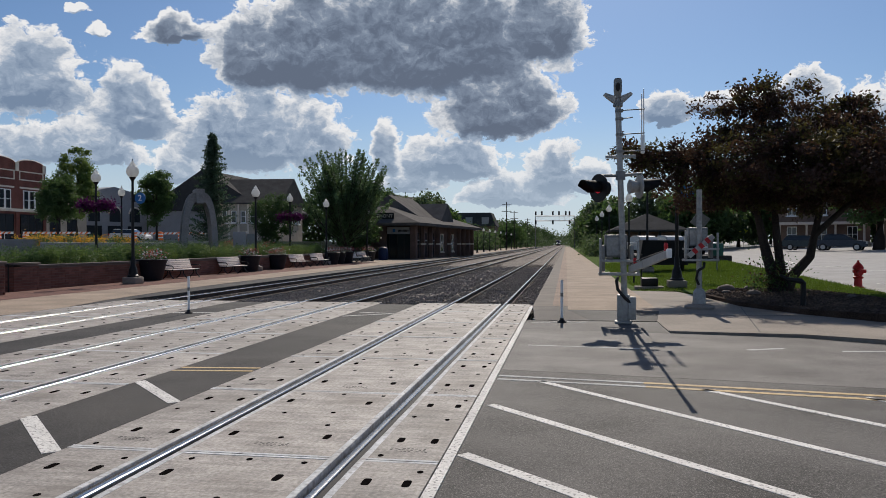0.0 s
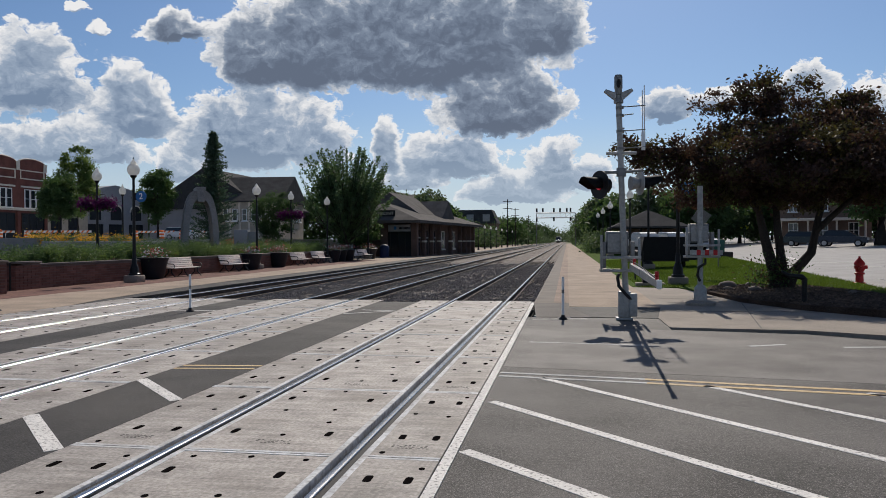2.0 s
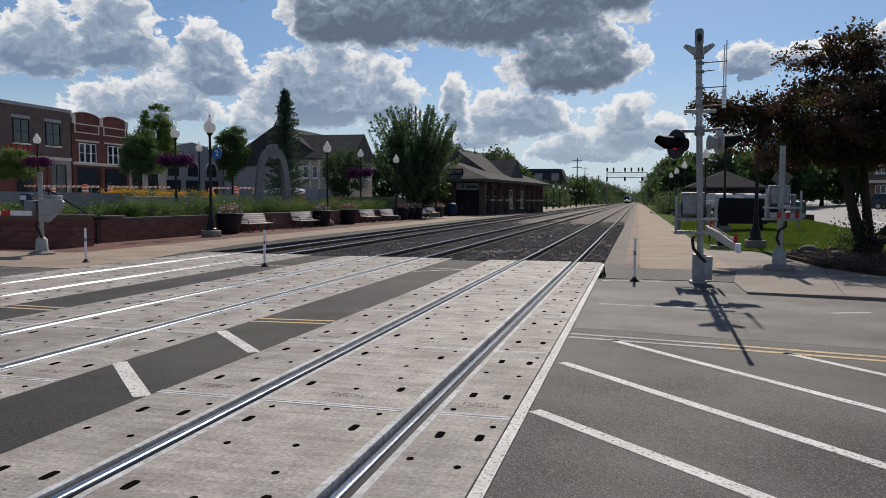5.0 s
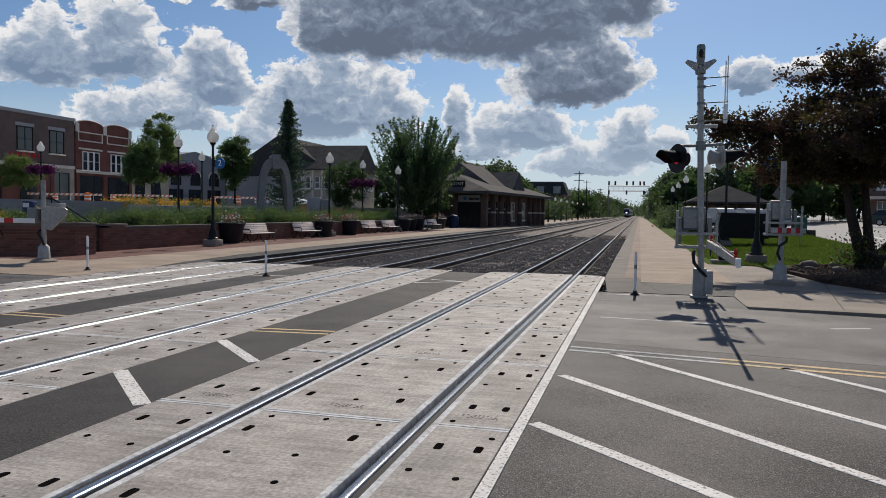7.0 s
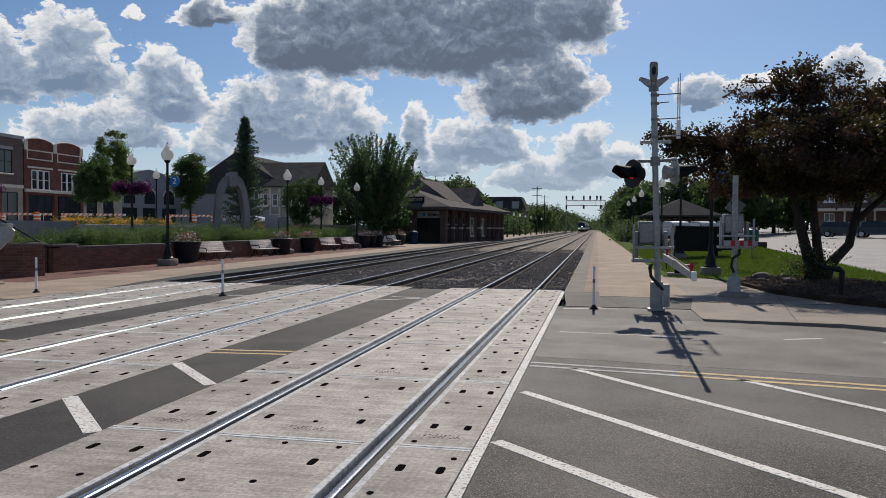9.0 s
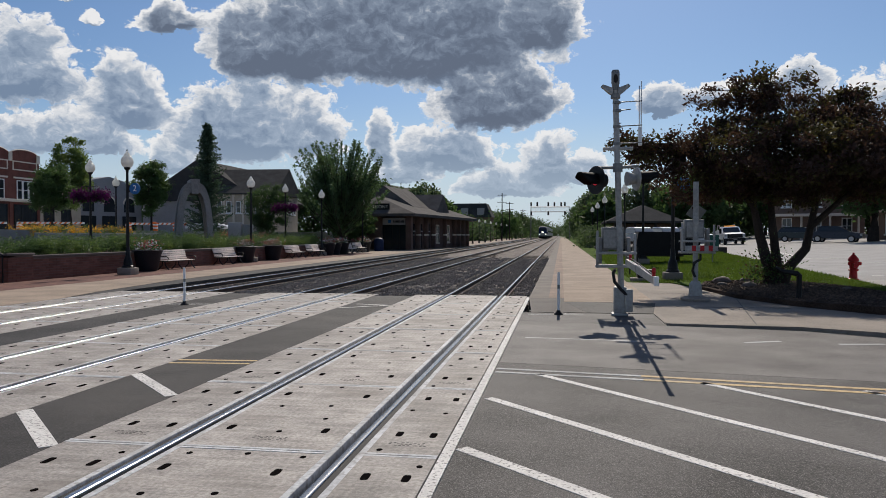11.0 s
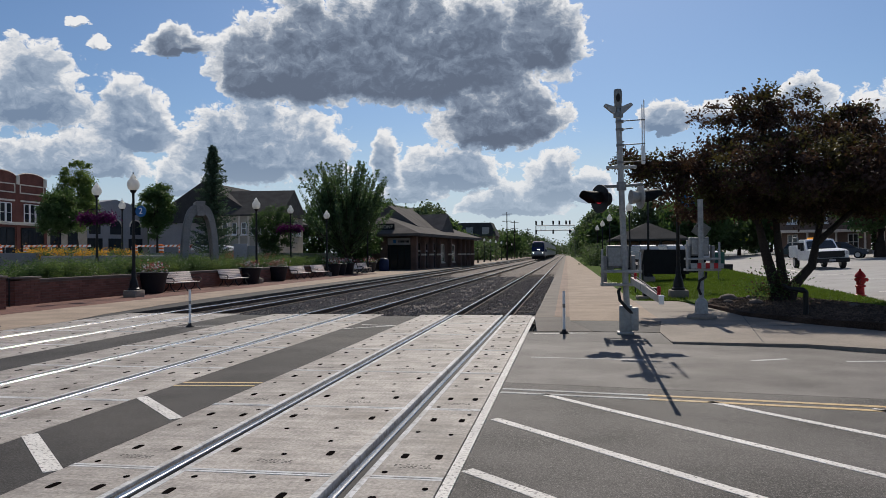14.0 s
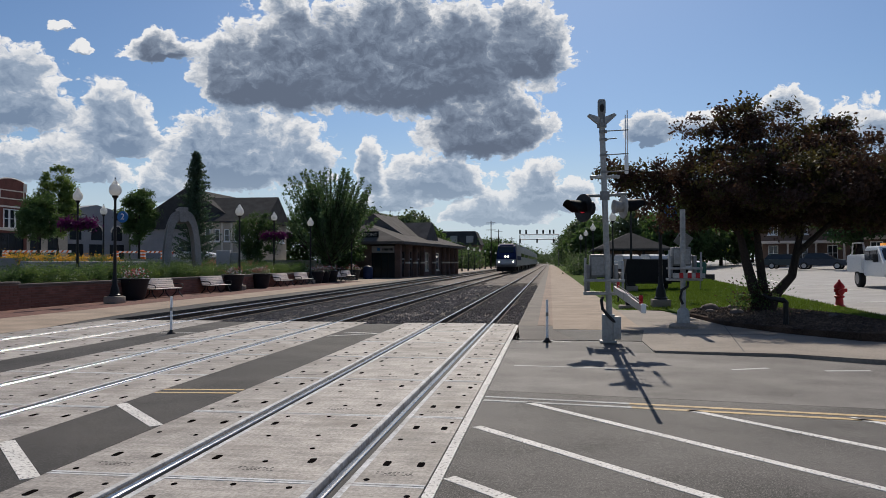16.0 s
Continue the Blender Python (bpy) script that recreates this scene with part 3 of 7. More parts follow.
YL = "pair of worn yellow centre lines on the asphalt"
for d in (0.0, 0.24):
    line("road_marking_centre", (0.84, 8.34 + d), (2.6, 8.1 + d), 0.09, WORNWHITE, "worn whitish end of the yellow centre lines")
    line("road_marking_centre", (2.6, 8.1 + d), (40, 2.2 + d), 0.10, YELLOWPAINT, YL)
    line("road_marking_centre", (-3.49, 8.32 + d), (-2.41, 8.42 + d), 0.08, YELLOWPAINT, YL)
    line("road_marking_centre", (-7.84, 8.45 + d), (-6.82, 8.40 + d), 0.08, YELLOWPAINT, YL)
line("road_marking_stop", (1.06, 11.52), (2.85, 11.36), 0.06, WORNWHITE, "thin worn white line on the asphalt")
line("road_marking_dash", (4.5, 11.45), (5.1, 11.72), 0.10, WORNWHITE, "worn white dash on the asphalt")
line("road_marking_dash", (5.9, 11.5), (6.6, 11.62), 0.10, WORNWHITE, "worn white dash on the asphalt")
line("road_marking_edge", (0.77, -9), (0.77, 19.5), 0.09, WHITEPAINT, "white painted edge line beside the crossing panels")
line("road_marking_thin", (0.95, 15.15), (2.1, 15.35), 0.07, WHITEPAINT, "white line at the foot of the marker post")
line("road_marking_thin", (0.95, 15.95), (1.75, 15.5), 0.07, WHITEPAINT, "white line at the foot of the marker post")
line("road_marking_thin", (-7.84, 16.15), (-6.82, 16.3), 0.09, WHITEPAINT, "white line at the foot of the marker post")
line("road_marking_thin", (-3.45, 15.9), (-2.42, 16.7), 0.08, WHITEPAINT, "white line across the asphalt between the tracks")
line("road_marking_thin", (-3.3, 16.9), (-2.42, 16.7), 0.08, WHITEPAINT, "white line across the asphalt between the tracks")

stripe("road_lane_worn", [(0.84, 9.05), (5.0, 8.45), (30.0, 4.7), (30.0, 5.7), (6.9, 12.3), (5.7, 13.1), (3.6, 13.5), (0.84, 13.9)], ASPHALT_WORN, "lighter worn asphalt of the far lane", -0.004)

# ---- pavements, platforms ----
bm = B()
prism(bm, [(0.80, 19.3), (1.0, 15.62), (2.2, 15.62), (1.72, 18.2), (1.72, 19.3)], -0.4, 0.004)
setting("platform_ramp", bm, material("ramp_asphalt", (0.105, 0.094, 0.085), 0.85, vary=0.35, grain=40, bump=0.6, speck=(0.2, 0.185, 0.17, 60, 0.5), stain=(0.16, 0.14, 0.12, 0.5)), "grey asphalt ramp at the head of the platform")
bm = B()
prism(bm, [(0.80, 19.3), (1.32, 19.3), (1.32, 420), (0.80, 420)], -0.4, 0.004)
setting("platform_edge", bm, material("platform_edge_asphalt", (0.17, 0.15, 0.13), 0.9, vary=0.3, grain=24, stain=(0.22, 0.18, 0.15, 0.5)), "grey paved strip along the platform edge")
bm = B()
prism(bm, [(1.32, 19.3), (1.72, 19.3), (1.72, 420), (1.32, 420)], -0.4, 0.008)
setting("platform_border", bm, material("platform_border_paver", (0.25, 0.185, 0.145), 0.9, vary=0.3, grain=24, stain=(0.2, 0.15, 0.12, 0.5)), "reddish tan border along the platform edge")
bm = B()
prism(bm, [(1.72, 18.2), (3.95, 18.2), (3.95, 420), (1.72, 420)], -0.4, 0.012)
setting("platform_east", bm, TAN, "tan concrete railway platform running beside the track")
bm = B()
prism(bm, [(2.2, 15.62), (3.6, 15.62), (3.95, 18.2), (1.72, 18.2)], -0.4, 0.006)
setting("pavement_ramp", bm, ASPHALT_PATCH, "patched dark pavement round the signal mast")
bm = B()
WALK = [(3.6, 13.75), (5.9, 13.35), (7.0, 12.62), (30, 6.0), (30, 9.5), (11.0, 13.4), (9.2, 14.6), (8.1, 15.7), (7.05, 17.4), (6.2, 19.6), (5.85, 23.0), (5.4, 25.6), (3.95, 26.2), (3.95, 18.2), (3.6, 15.62)]
prism(bm, WALK, -0.4, 0.012)
for v in bm.verts:
    if v.co.z > 0:
        v.co.z += slope(v.co.x) * 0.3
setting("pavement_east", bm, CONCRETE, "light concrete pavement at the street corner")
bm = B()
prism(bm, [(3.6, 13.60), (5.85, 13.20), (6.95, 12.47), (30, 5.85), (30, 6.0), (7.0, 12.62), (5.9, 13.35), (3.6, 13.75)], -0.4, 0.035)
for v in bm.verts:
    if v.co.z > 0:
        v.co.z += slope(v.co.x) * 0.3
setting("kerb_east", bm, CONCRETE, "worn concrete kerb of the street corner")

for (x0, y0), (x1, y1) in (((5.2, 13.55), (6.1, 19.3)), ((7.6, 12.6), (8.9, 14.7)), ((3.75, 17.2), (6.75, 16.9)), ((4.2, 21.0), (5.95, 21.2))):
    a, b2 = Vector((x0, y0, 0)), Vector((x1, y1, 0))
    n = (b2 - a).normalized().cross(Vector((0, 0, 1))) * 0.012
    bm = B()
    vs = [bm.verts.new((p.x, p.y, 0.0165 + slope(p.x) * 0.3)) for p in (a + n, b2 + n, b2 - n, a - n)]
    bm.faces.new(vs)
    ext = bmesh.ops.extrude_face_region(bm, geom=bm.faces[:])
    bmesh.ops.translate(bm, verts=[v for v in ext["geom"] if isinstance(v, bmesh.types.BMVert)], vec=(0, 0, -0.03))
    bmesh.ops.recalc_face_normals(bm, faces=bm.faces)
    setting("pavement_joint", bm, STAMP, "dark joint between the pavement slabs")

# lawn on the slope, east street
def sloped(name, poly, lift, mat, label, thick=1.2):
    bm = B()
    top = [bm.verts.new((x, y, slope(x) + lift)) for x, y in poly]
    low = [bm.verts.new((x, y, slope(x) + lift - thick)) for x, y in poly]
    n = len(poly)
    bm.faces.new(top), bm.faces.new(low[::-1])
    for i in range(n):
        bm.faces.new((low[i], low[(i + 1) % n], top[(i + 1) % n], top[i]))
    bmesh.ops.recalc_face_normals(bm, faces=bm.faces)
    bmesh.ops.triangulate(bm, faces=[f for f in bm.faces if len(f.verts) > 4])
    return setting(name, bm, mat, label)


def kerbline(y):
    return 10.45 + 0.076 * (y - 21.8)


sloped("lawn", [(3.95, 26.2), (5.4, 25.6), (5.85, 23.0), (6.2, 19.6), (7.05, 17.4), (8.1, 15.7), (9.2, 14.6), (kerbline(14), 14.0)] + [(kerbline(y), y) for y in (20, 30, 60, 100, 200, 400)] + [(3.95, 400)], 0.01, GRASS, "mown green lawn beside the platform")
sloped("road_east", [(kerbline(13), 13.0)] + [(30, 8), (60, 8)] + [(60, 400)] + [(kerbline(y), y) for y in (400, 200, 100, 60, 30, 20)], -0.06, ROADGREY, "light grey street that runs alongside the railway", 1.0)
sloped("mulch_bed", [(5.80, 23.0), (6.14, 19.55), (6.98, 17.3), (8.0, 15.6), (9.1, 15.0), (9.6, 17.5), (9.6, 20.5), (9.0, 23.5), (7.6, 25.3), (6.4, 25.2)], 0.05, MULCH, "dark bark mulch round the tree", 0.3)



def grass_blades():
    """Blades over the lawn by the platform, denser towards the street corner."""
    n = 70000
    rng = np.random.default_rng(77)
    y = 15.5 + 44 * rng.random(n) ** 1.5
    x = 4.2 + (kerbline(y) - 4.25) * rng.random(n)
    lim = np.interp(y, [14.6, 15.7, 17.4, 19.6, 23.0, 25.4, 26.2], [9.3, 8.3, 7.2, 6.4, 6.0, 5.6, 4.1])
    bed = (np.abs(y - 20.5) < 4.9) & (x < np.interp(y, [15.5, 17.5, 20.5, 23.5, 25.4], [9.1, 9.6, 9.6, 9.0, 7.4]))
    keep = (x > lim) & ~bed
    x, y = x[keep], y[keep]
    n = len(x)
    z = 0.045 * np.maximum(0, x - 4.2) + 0.0
    a = rng.uniform(0, 6.28, n)
    h = rng.uniform(0.04, 0.10, n) * (1 + (y - 15) * 0.012)
    w = 0.008 * (1 + (y - 15) * 0.06)
    lean = rng.normal(size=(n, 2)) * 0.03
    v = np.empty((n, 3, 3))
    v[:, 0] = np.stack([x - w * np.cos(a), y - w * np.sin(a), z], 1)
    v[:, 1] = np.stack([x + w * np.cos(a), y + w * np.sin(a), z], 1)
    v[:, 2] = np.stack([x + lean[:, 0], y + lean[:, 1], z + h], 1)
    me = bpy.data.meshes.new("lawn_blades")
    me.from_pydata(v.reshape(-1, 3).tolist(), [], np.arange(3 * n).reshape(-1, 3).tolist())
    me.materials.append(leafmat("grass_blade", (0.062, 0.105, 0.016), (0.12, 0.18, 0.02)))
    tagged(new("lawn_blades", me), "blades of mown green grass on the lawn", "grass", kind="stuff")


grass_blades()

def mulch_chips():
    """Bark chips and clods over the mulch round the tree."""
    n = 7000
    rng = np.random.default_rng(91)
    x, y = rng.uniform(5.9, 9.5, n), rng.uniform(15.4, 25.0, n)
    lo = np.interp(y, [15.6, 17.3, 19.55, 23.0, 25.2], [8.05, 7.05, 6.25, 5.95, 6.5])
    hi = np.interp(y, [15.0, 17.5, 20.5, 23.5, 25.3], [9.1, 9.5, 9.5, 8.9, 7.6])
    keep = (x > lo) & (x < hi)
    x, y = x[keep], y[keep]
    n = len(x)
    z = 0.045 * np.maximum(0, x - 4.2) + 0.055
    base = np.array([(1, 0.3, 0), (-1, 0.3, 0), (-0.9, -0.3, 0), (0.9, -0.3, 0), (0.1, 0, 0.7)])
    s, ang = rng.uniform(0.015, 0.05, n), rng.uniform(0, 6.28, n)
    b = base[None] * rng.uniform(0.6, 1.4, (n, 5, 3)) * s[:, None, None]
    v = np.empty_like(b)
    v[..., 0] = b[..., 0] * np.cos(ang)[:, None] - b[..., 1] * np.sin(ang)[:, None] + x[:, None]
    v[..., 1] = b[..., 0] * np.sin(ang)[:, None] + b[..., 1] * np.cos(ang)[:, None] + y[:, None]
    v[..., 2] = b[..., 2] + z[:, None]
    f = (np.array([(0, 1, 4), (1, 2, 4), (2, 3, 4), (3, 0, 4)])[None] + 5 * np.arange(n)[:, None, None]).reshape(-1, 3)
    me = bpy.data.meshes.new("mulch_chips")
    me.from_pydata(v.reshape(-1, 3).tolist(), [], f.tolist())
    me.materials.append(material("bark_chip", (0.085, 0.06, 0.045), 0.95, vary=0.3, grain=30, random_tone=-0.5))
    tagged(new("mulch_chips", me), "loose brown bark chips round the tree", "mulch", kind="stuff")


mulch_chips()

# west platform: asphalt strip, tan concrete, brick pavers, then the retaining wall
bm = B()
prism(bm, [(-11.45, 17.2), (-11.45, 420), (-12.7, 420), (-12.7, 30), (-12.45, 24), (-11.9, 19.3)], -0.4, -0.002)
setting("platform_kerb_west", bm, ASPHALT_PATCH, "dark edge strip beside the far track")
bm = B()
prism(bm, [(-11.45, 17.2), (-11.9, 19.3), (-12.45, 24), (-12.7, 30), (-12.7, 420), (-14.95, 420), (-14.95, 18.4), (-60, 15.4), (-60, 14.0), (-11.45, 14.0)], -0.4, 0.006)
bmesh.ops.recalc_face_normals(bm, faces=bm.faces)
bmesh.ops.triangulate(bm, faces=[f for f in bm.faces if len(f.verts) > 4])
setting("platform_west_tan", bm, TAN, "tan concrete strip of the west platform")
bm = B()
box(bm, -62, -14.95, 18.4, 64.5, -0.4, 0.005)
setting("pavement_west_brick", bm, PAVER, "reddish brick paving of the west platform")
bm = B()
box(bm, -22, -14.95, 64.5, 420, -0.4, 0.005)
setting("platform_west_far", bm, TAN, "tan concrete of the far west platform")

# raised plaza behind the retaining wall
bm = B()
box(bm, -160, -26.5, 26.0, 150, -0.4, 1.95)
setting("plaza", bm, ROADGREY, "grey raised parking street behind the planting")
bm = B()
box(bm, -26.5, -17.95, 23.9, 63.6, -0.4, 0.86)
setting("planting_bed", bm, MULCH, "dark soil of the raised planting bed")
bm = B()
prism(bm, [(-60, 300), (-60, 150), (-26.5, 150), (-26.5, 63.6), (-22, 63.6), (-22, 300)], -0.4, 0.35)
bmesh.ops.recalc_face_normals(bm, faces=bm.faces)
setting("lawn_west", bm, GRASS, "green lawn beyond the planting")


# ---- tracks ----
def rail_meshes():
    head = B()
    loft(head, [(-0.036, -0.03), (-0.037, -0.012), (-0.034, -0.005), (-0.028, 0.0005), (-0.016, 0.0035), (0, 0.0045), (0.016, 0.0035), (0.028, 0.0005), (0.034, -0.005), (0.037, -0.012), (0.036, -0.03)], "y", -14, 900)
    web = B()
    loft(web, [(-0.07, -0.17), (-0.07, -0.155), (-0.012, -0.13), (-0.012, -0.045), (-0.035, -0.031), (0.035, -0.031), (0.012, -0.045), (0.012, -0.13), (0.07, -0.155), (0.07, -0.17)], "y", -14, 900)
    return mesh_of(head, "rail_head", RAILTOP, True), mesh_of(web, "rail_web", RAILSIDE)


TRACKS = [(-0.755, 1), (-5.18, 2), (-9.65, 3)]
head_me, web_me = rail_meshes()
bm = B()
box(bm, -1.3, 1.3, -0.115, 0.115, -0.33, -0.178, 0.01)
tie_me = mesh_of(bm, "tie", TIE)
for cx, k in TRACKS:
    tr = thing("railway_track", (cx, 0, 0), "standard gauge railway track, polished rails on timber ties", "railway track", "tracks")
    for s in (-0.755, 0.755):
        r = shared("rail", web_me, tr, (s, 0, 0))
        shared("rail_head", head_me, r)
    y = 19.75
    for i in range(90):
        shared("tie", tie_me, tr, (random.uniform(-0.03, 0.03), y, random.uniform(-0.012, 0.008)), random.uniform(-0.01, 0.01))
        y += 0.52

bm = B()
xs = np.linspace(-12.6, 0.84, 90)
ys = list(np.arange(19.5, 60, 0.16)) + list(np.arange(60, 200, 1.0)) + [250, 320, 400, 500, 650, 900]
rng = np.random.default_rng(5)
grid = []
for y in ys:
    row = []
    for x in xs:
        hgt = -0.205 + rng.normal() * 0.022
        near = min(abs(x - c) for c, _ in TRACKS)
        if near > 1.35:
            hgt += 0.045 * min(1, (near - 1.35) / 0.3) + 0.03 * noise.noise((x * 0.8, y * 0.5, 0))
        row.append(bm.verts.new((x, y, hgt)))
    grid.append(row)
for a, b in zip(grid, grid[1:]):
    for i in range(len(xs) - 1):
        bm.faces.new((a[i], a[i + 1], b[i + 1], b[i]))
setting("ballast_bed", bm, BALLAST, "grey brown crushed stone ballast between the rails", True)


def stones():
    n = 42000
    rng = np.random.default_rng(11)
    x = rng.uniform(-12.5, 0.78, n)
    y = 19.6 + 38 * rng.random(n) ** 1.6
    keep = np.ones(n, bool)
    for c, _ in TRACKS:
        for s in (-0.755, 0.755):
            keep &= np.abs(x - c - s) > 0.07
    x, y = x[keep], y[keep]
    n = len(x)
    z = -0.182 + rng.uniform(-0.015, 0.03, n)
    near = np.min([np.abs(x - c) for c, _ in TRACKS], axis=0)
    z += np.where(near > 1.4, 0.045, 0)
    base = np.array([(1, 0, -.5), (-.5, .9, -.4), (-.5, -.9, -.5), (.2, .1, .9), (.6, .7, .3), (-.9, 0, .3)])
    faces = np.array([(0, 4, 3), (4, 1, 3), (1, 5, 3), (5, 2, 3), (2, 0, 3), (0, 1, 4), (1, 2, 5)])
    s = rng.uniform(0.018, 0.042, n)
    ang = rng.uniform(0, 6.28, n)
    c, sn = np.cos(ang), np.sin(ang)
    b = base[None] * rng.uniform(0.7, 1.3, (n, 6, 3)) * s[:, None, None]
    v = np.empty_like(b)
    v[..., 0] = b[..., 0] * c[:, None] - b[..., 1] * sn[:, None] + x[:, None]
    v[..., 1] = b[..., 0] * sn[:, None] + b[..., 1] * c[:, None] + y[:, None]
    v[..., 2] = b[..., 2] + z[:, None]
    f = (faces[None] + 6 * np.arange(n)[:, None, None]).reshape(-1, 3)
    me = bpy.data.meshes.new("ballast_stones")
    me.from_pydata(v.reshape(-1, 3).tolist(), [], f.tolist())
    me.materials.append(STONE)
    tagged(new("ballast_stones", me), "loose grey ballast stones between the rails", "ballast", kind="stuff")


stones()


# crossing panels: outer, gauge, outer for each track
def crossing(cx, left, right, seam0, n):
    L = 2.535
    deck = thing("crossing_deck", (cx, seam0, 0), "grey precast concrete crossing panels set between and beside the rails", "crossing deck", "crossing decks")
    cols = [(left - cx, -0.755 - 0.11), (-0.755 + 0.105, 0.755 - 0.105), (0.755 + 0.11, right - cx)]
    for ci, (a, b) in enumerate(cols):
        bm = B()
        box(bm, a, b, 0.006, L - 0.006, -0.18, 0.0, 0.008)
        me = mesh_of(bm, "panel", PANEL)
        bm = B()
        w = b - a
        spots = []
        for fy in (0.24, 0.79):
            for fx in ((0.14, 0.80) if ci == 1 else (0.30, 0.78)):
                spots.append((a + w * fx, L * fy, 0.030, 0.072))
        for fx, fy in ((0.5, 0.21), (0.62, 0.60), (0.25, 0.57), (0.5, 0.95), (0.15, 0.93), (0.85, 0.94), (0.7, 0.40)) if ci == 1 else ((0.2, 0.58), (0.75, 0.55), (0.85, 0.9), (0.2, 0.05)):
            spots.append((a + w * fx, L * fy, 0.024, 0.030))
        # no holes are cut: thin black plates carry the shade of each recess
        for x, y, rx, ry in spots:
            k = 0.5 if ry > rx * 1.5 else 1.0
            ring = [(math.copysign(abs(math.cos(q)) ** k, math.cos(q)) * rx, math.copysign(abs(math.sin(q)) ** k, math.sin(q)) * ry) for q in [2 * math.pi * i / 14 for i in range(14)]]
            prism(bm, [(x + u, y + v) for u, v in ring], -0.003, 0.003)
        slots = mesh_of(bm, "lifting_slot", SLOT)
        bm = B()
        for k in range(3):
            for q in range(9):
                x = a + w * 0.5 - 0.15 + q * 0.034 + (0.02 if k == 0 else 0)
                if (q * 7 + k * 3) % 5:
                    box(bm, x, x + 0.02, L * 0.105 + k * 0.04, L * 0.105 + k * 0.04 + 0.016, -0.002, 0.0015)
        stamp = mesh_of(bm, "stamp", STAMP)
        for r in range(n):
            p = shared("panel", me, deck, (0, r * L, random.uniform(-0.003, 0.002)))
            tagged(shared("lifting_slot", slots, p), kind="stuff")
            if r > 1 and ci != 0 or r > 2:
                tagged(shared("stamp", stamp, p), kind="stuff")
    for x in (-0.875, -0.632, 0.632, 0.875):
        bm = B()
        box(bm, x - 0.028, x + 0.028, 0.0, n * L, -0.18, 0.0025, 0.004)
        part("edge_strip", bm, JOINT, deck)
    for r in range(1, n):
        for a, b in cols:
            bm = B()
            for d in (-0.046, 0.007):
                box(bm, a + 0.005, b - 0.005, r * L + d, r * L + d + 0.039, -0.02, 0.0022)
            part("joint_strip", bm, JOINT, deck)
    for x in (-0.80, 0.80):
        bm = B()
        box(bm, x - 0.03, x + 0.035, 0.0, n * L, -0.18, -0.012)
        part("rubber_seal", bm, RUBBER, deck)


crossing(-0.755, -2.39, 0.715, 4.68 - 5 * 2.535, 11)
crossing(-5.18, -6.80, -3.50, 4.75 - 5 * 2.535, 11)
crossing(-9.65, -11.45, -7.86, 4.75 - 5 * 2.535, 11)


# ---- signal masts and gates ----
def lathe_part(name, profile, mat, parent, at=(0, 0, 0), seg=20, label=""):
    bm = B()
    lathe(bm, profile, seg, at)
    return part(name, bm, mat, parent, label)


LENS = glow("signal_red", (0.55, 0.01, 0.03), 0.35)


def flasher(parent, at, yaw, lit, disc=0.30):
    """A round black background with a long hood and a red lens."""
    f = new("signal_light")
    f.parent, f.location, f.rotation_euler = parent, at, (0, 0, radians(yaw))
    bm = B()
    m = Matrix.Rotation(radians(90), 4, "X")
    bmesh.ops.create_cone(bm, cap_ends=True, segments=28, radius1=disc, radius2=disc, depth=0.03, matrix=m)
    bmesh.ops.create_cone(bm, cap_ends=True, segments=20, radius1=0.15, radius2=0.10, depth=0.2, matrix=Matrix.Translation((0, 0.11, 0)) @ m)
    part("backboard", bm, BLACKMETAL if lit else ALU, f)
    bm = B()
    rows = []
    for y, r in ((-0.02, 0.155), (-0.2, 0.16), (-0.42, 0.165)):
        rows.append([bm.verts.new((r * math.cos(a), y, r * math.sin(a))) for a in [radians(-35 + 250 * i / 14) if y > -0.3 else radians(15 + 150 * i / 14) for i in range(15)]])
    for a, b in zip(rows, rows[1:]):
        for i in range(14):
            bm.faces.new((a[i], a[i + 1], b[i + 1], b[i]))
    bmesh.ops.solidify(bm, geom=bm.faces[:], thickness=0.012)
    part("hood", bm, BLACKMETAL, f)
    bm = B()
    bmesh.ops.create_uvsphere(bm, u_segments=16, v_segments=8, radius=0.11, matrix=Matrix.Translation((0, -0.02, 0)) @ Matrix.Diagonal((1, 0.3, 1, 1)))
    part("lens", bm, LENS, f, "red signal lens")
    return f


def gate_mechanism(mast, at):
    """Counterweight frame and machine box, at the mast."""
    x, y, z = at
    bm = B()
    box(bm, x - 0.24, x + 0.22, y + 0.10, y + 0.50, z + 0.02, z + 0.50, 0.02)
    part("machine_box", bm, STEELGREY, mast, "grey steel gate machine box")
    bm = B()
    box(bm, x - 0.21, x + 0.19, y + 0.08, y + 0.095, z + 0.06, z + 0.44)
    part("box_lid", bm, ALU, mast)
    bm = B()
    for zz in (z - 0.05, z - 0.33):
        box(bm, x - 0.36, x + 0.46, y - 0.14, y - 0.09, zz - 0.026, zz + 0.026, 0.006)
        box(bm, x - 0.36, x + 0.46, y + 0.34, y + 0.39, zz - 0.026, zz + 0.026, 0.006)
    for xx in (x - 0.35, x + 0.42):
        box(bm, xx - 0.024, xx + 0.024, y - 0.138, y - 0.092, z - 0.34, z + 0.42 if xx < x else z + 0.36, 0.006)
        box(bm, xx - 0.025, xx + 0.025, y - 0.1, y + 0.36, z - 0.36, z - 0.30, 0.004)
    part("guard_frame", bm, ALU, mast, "light grey steel guard frame")
    for xx in (x - 0.29, x + 0.30):
        bm = B()
        box(bm, xx - 0.04, xx + 0.04, y + 0.02, y + 0.3, z - 0.28, z + 0.28, 0.01)
        part("counterweight", bm, STEELGREY, mast)


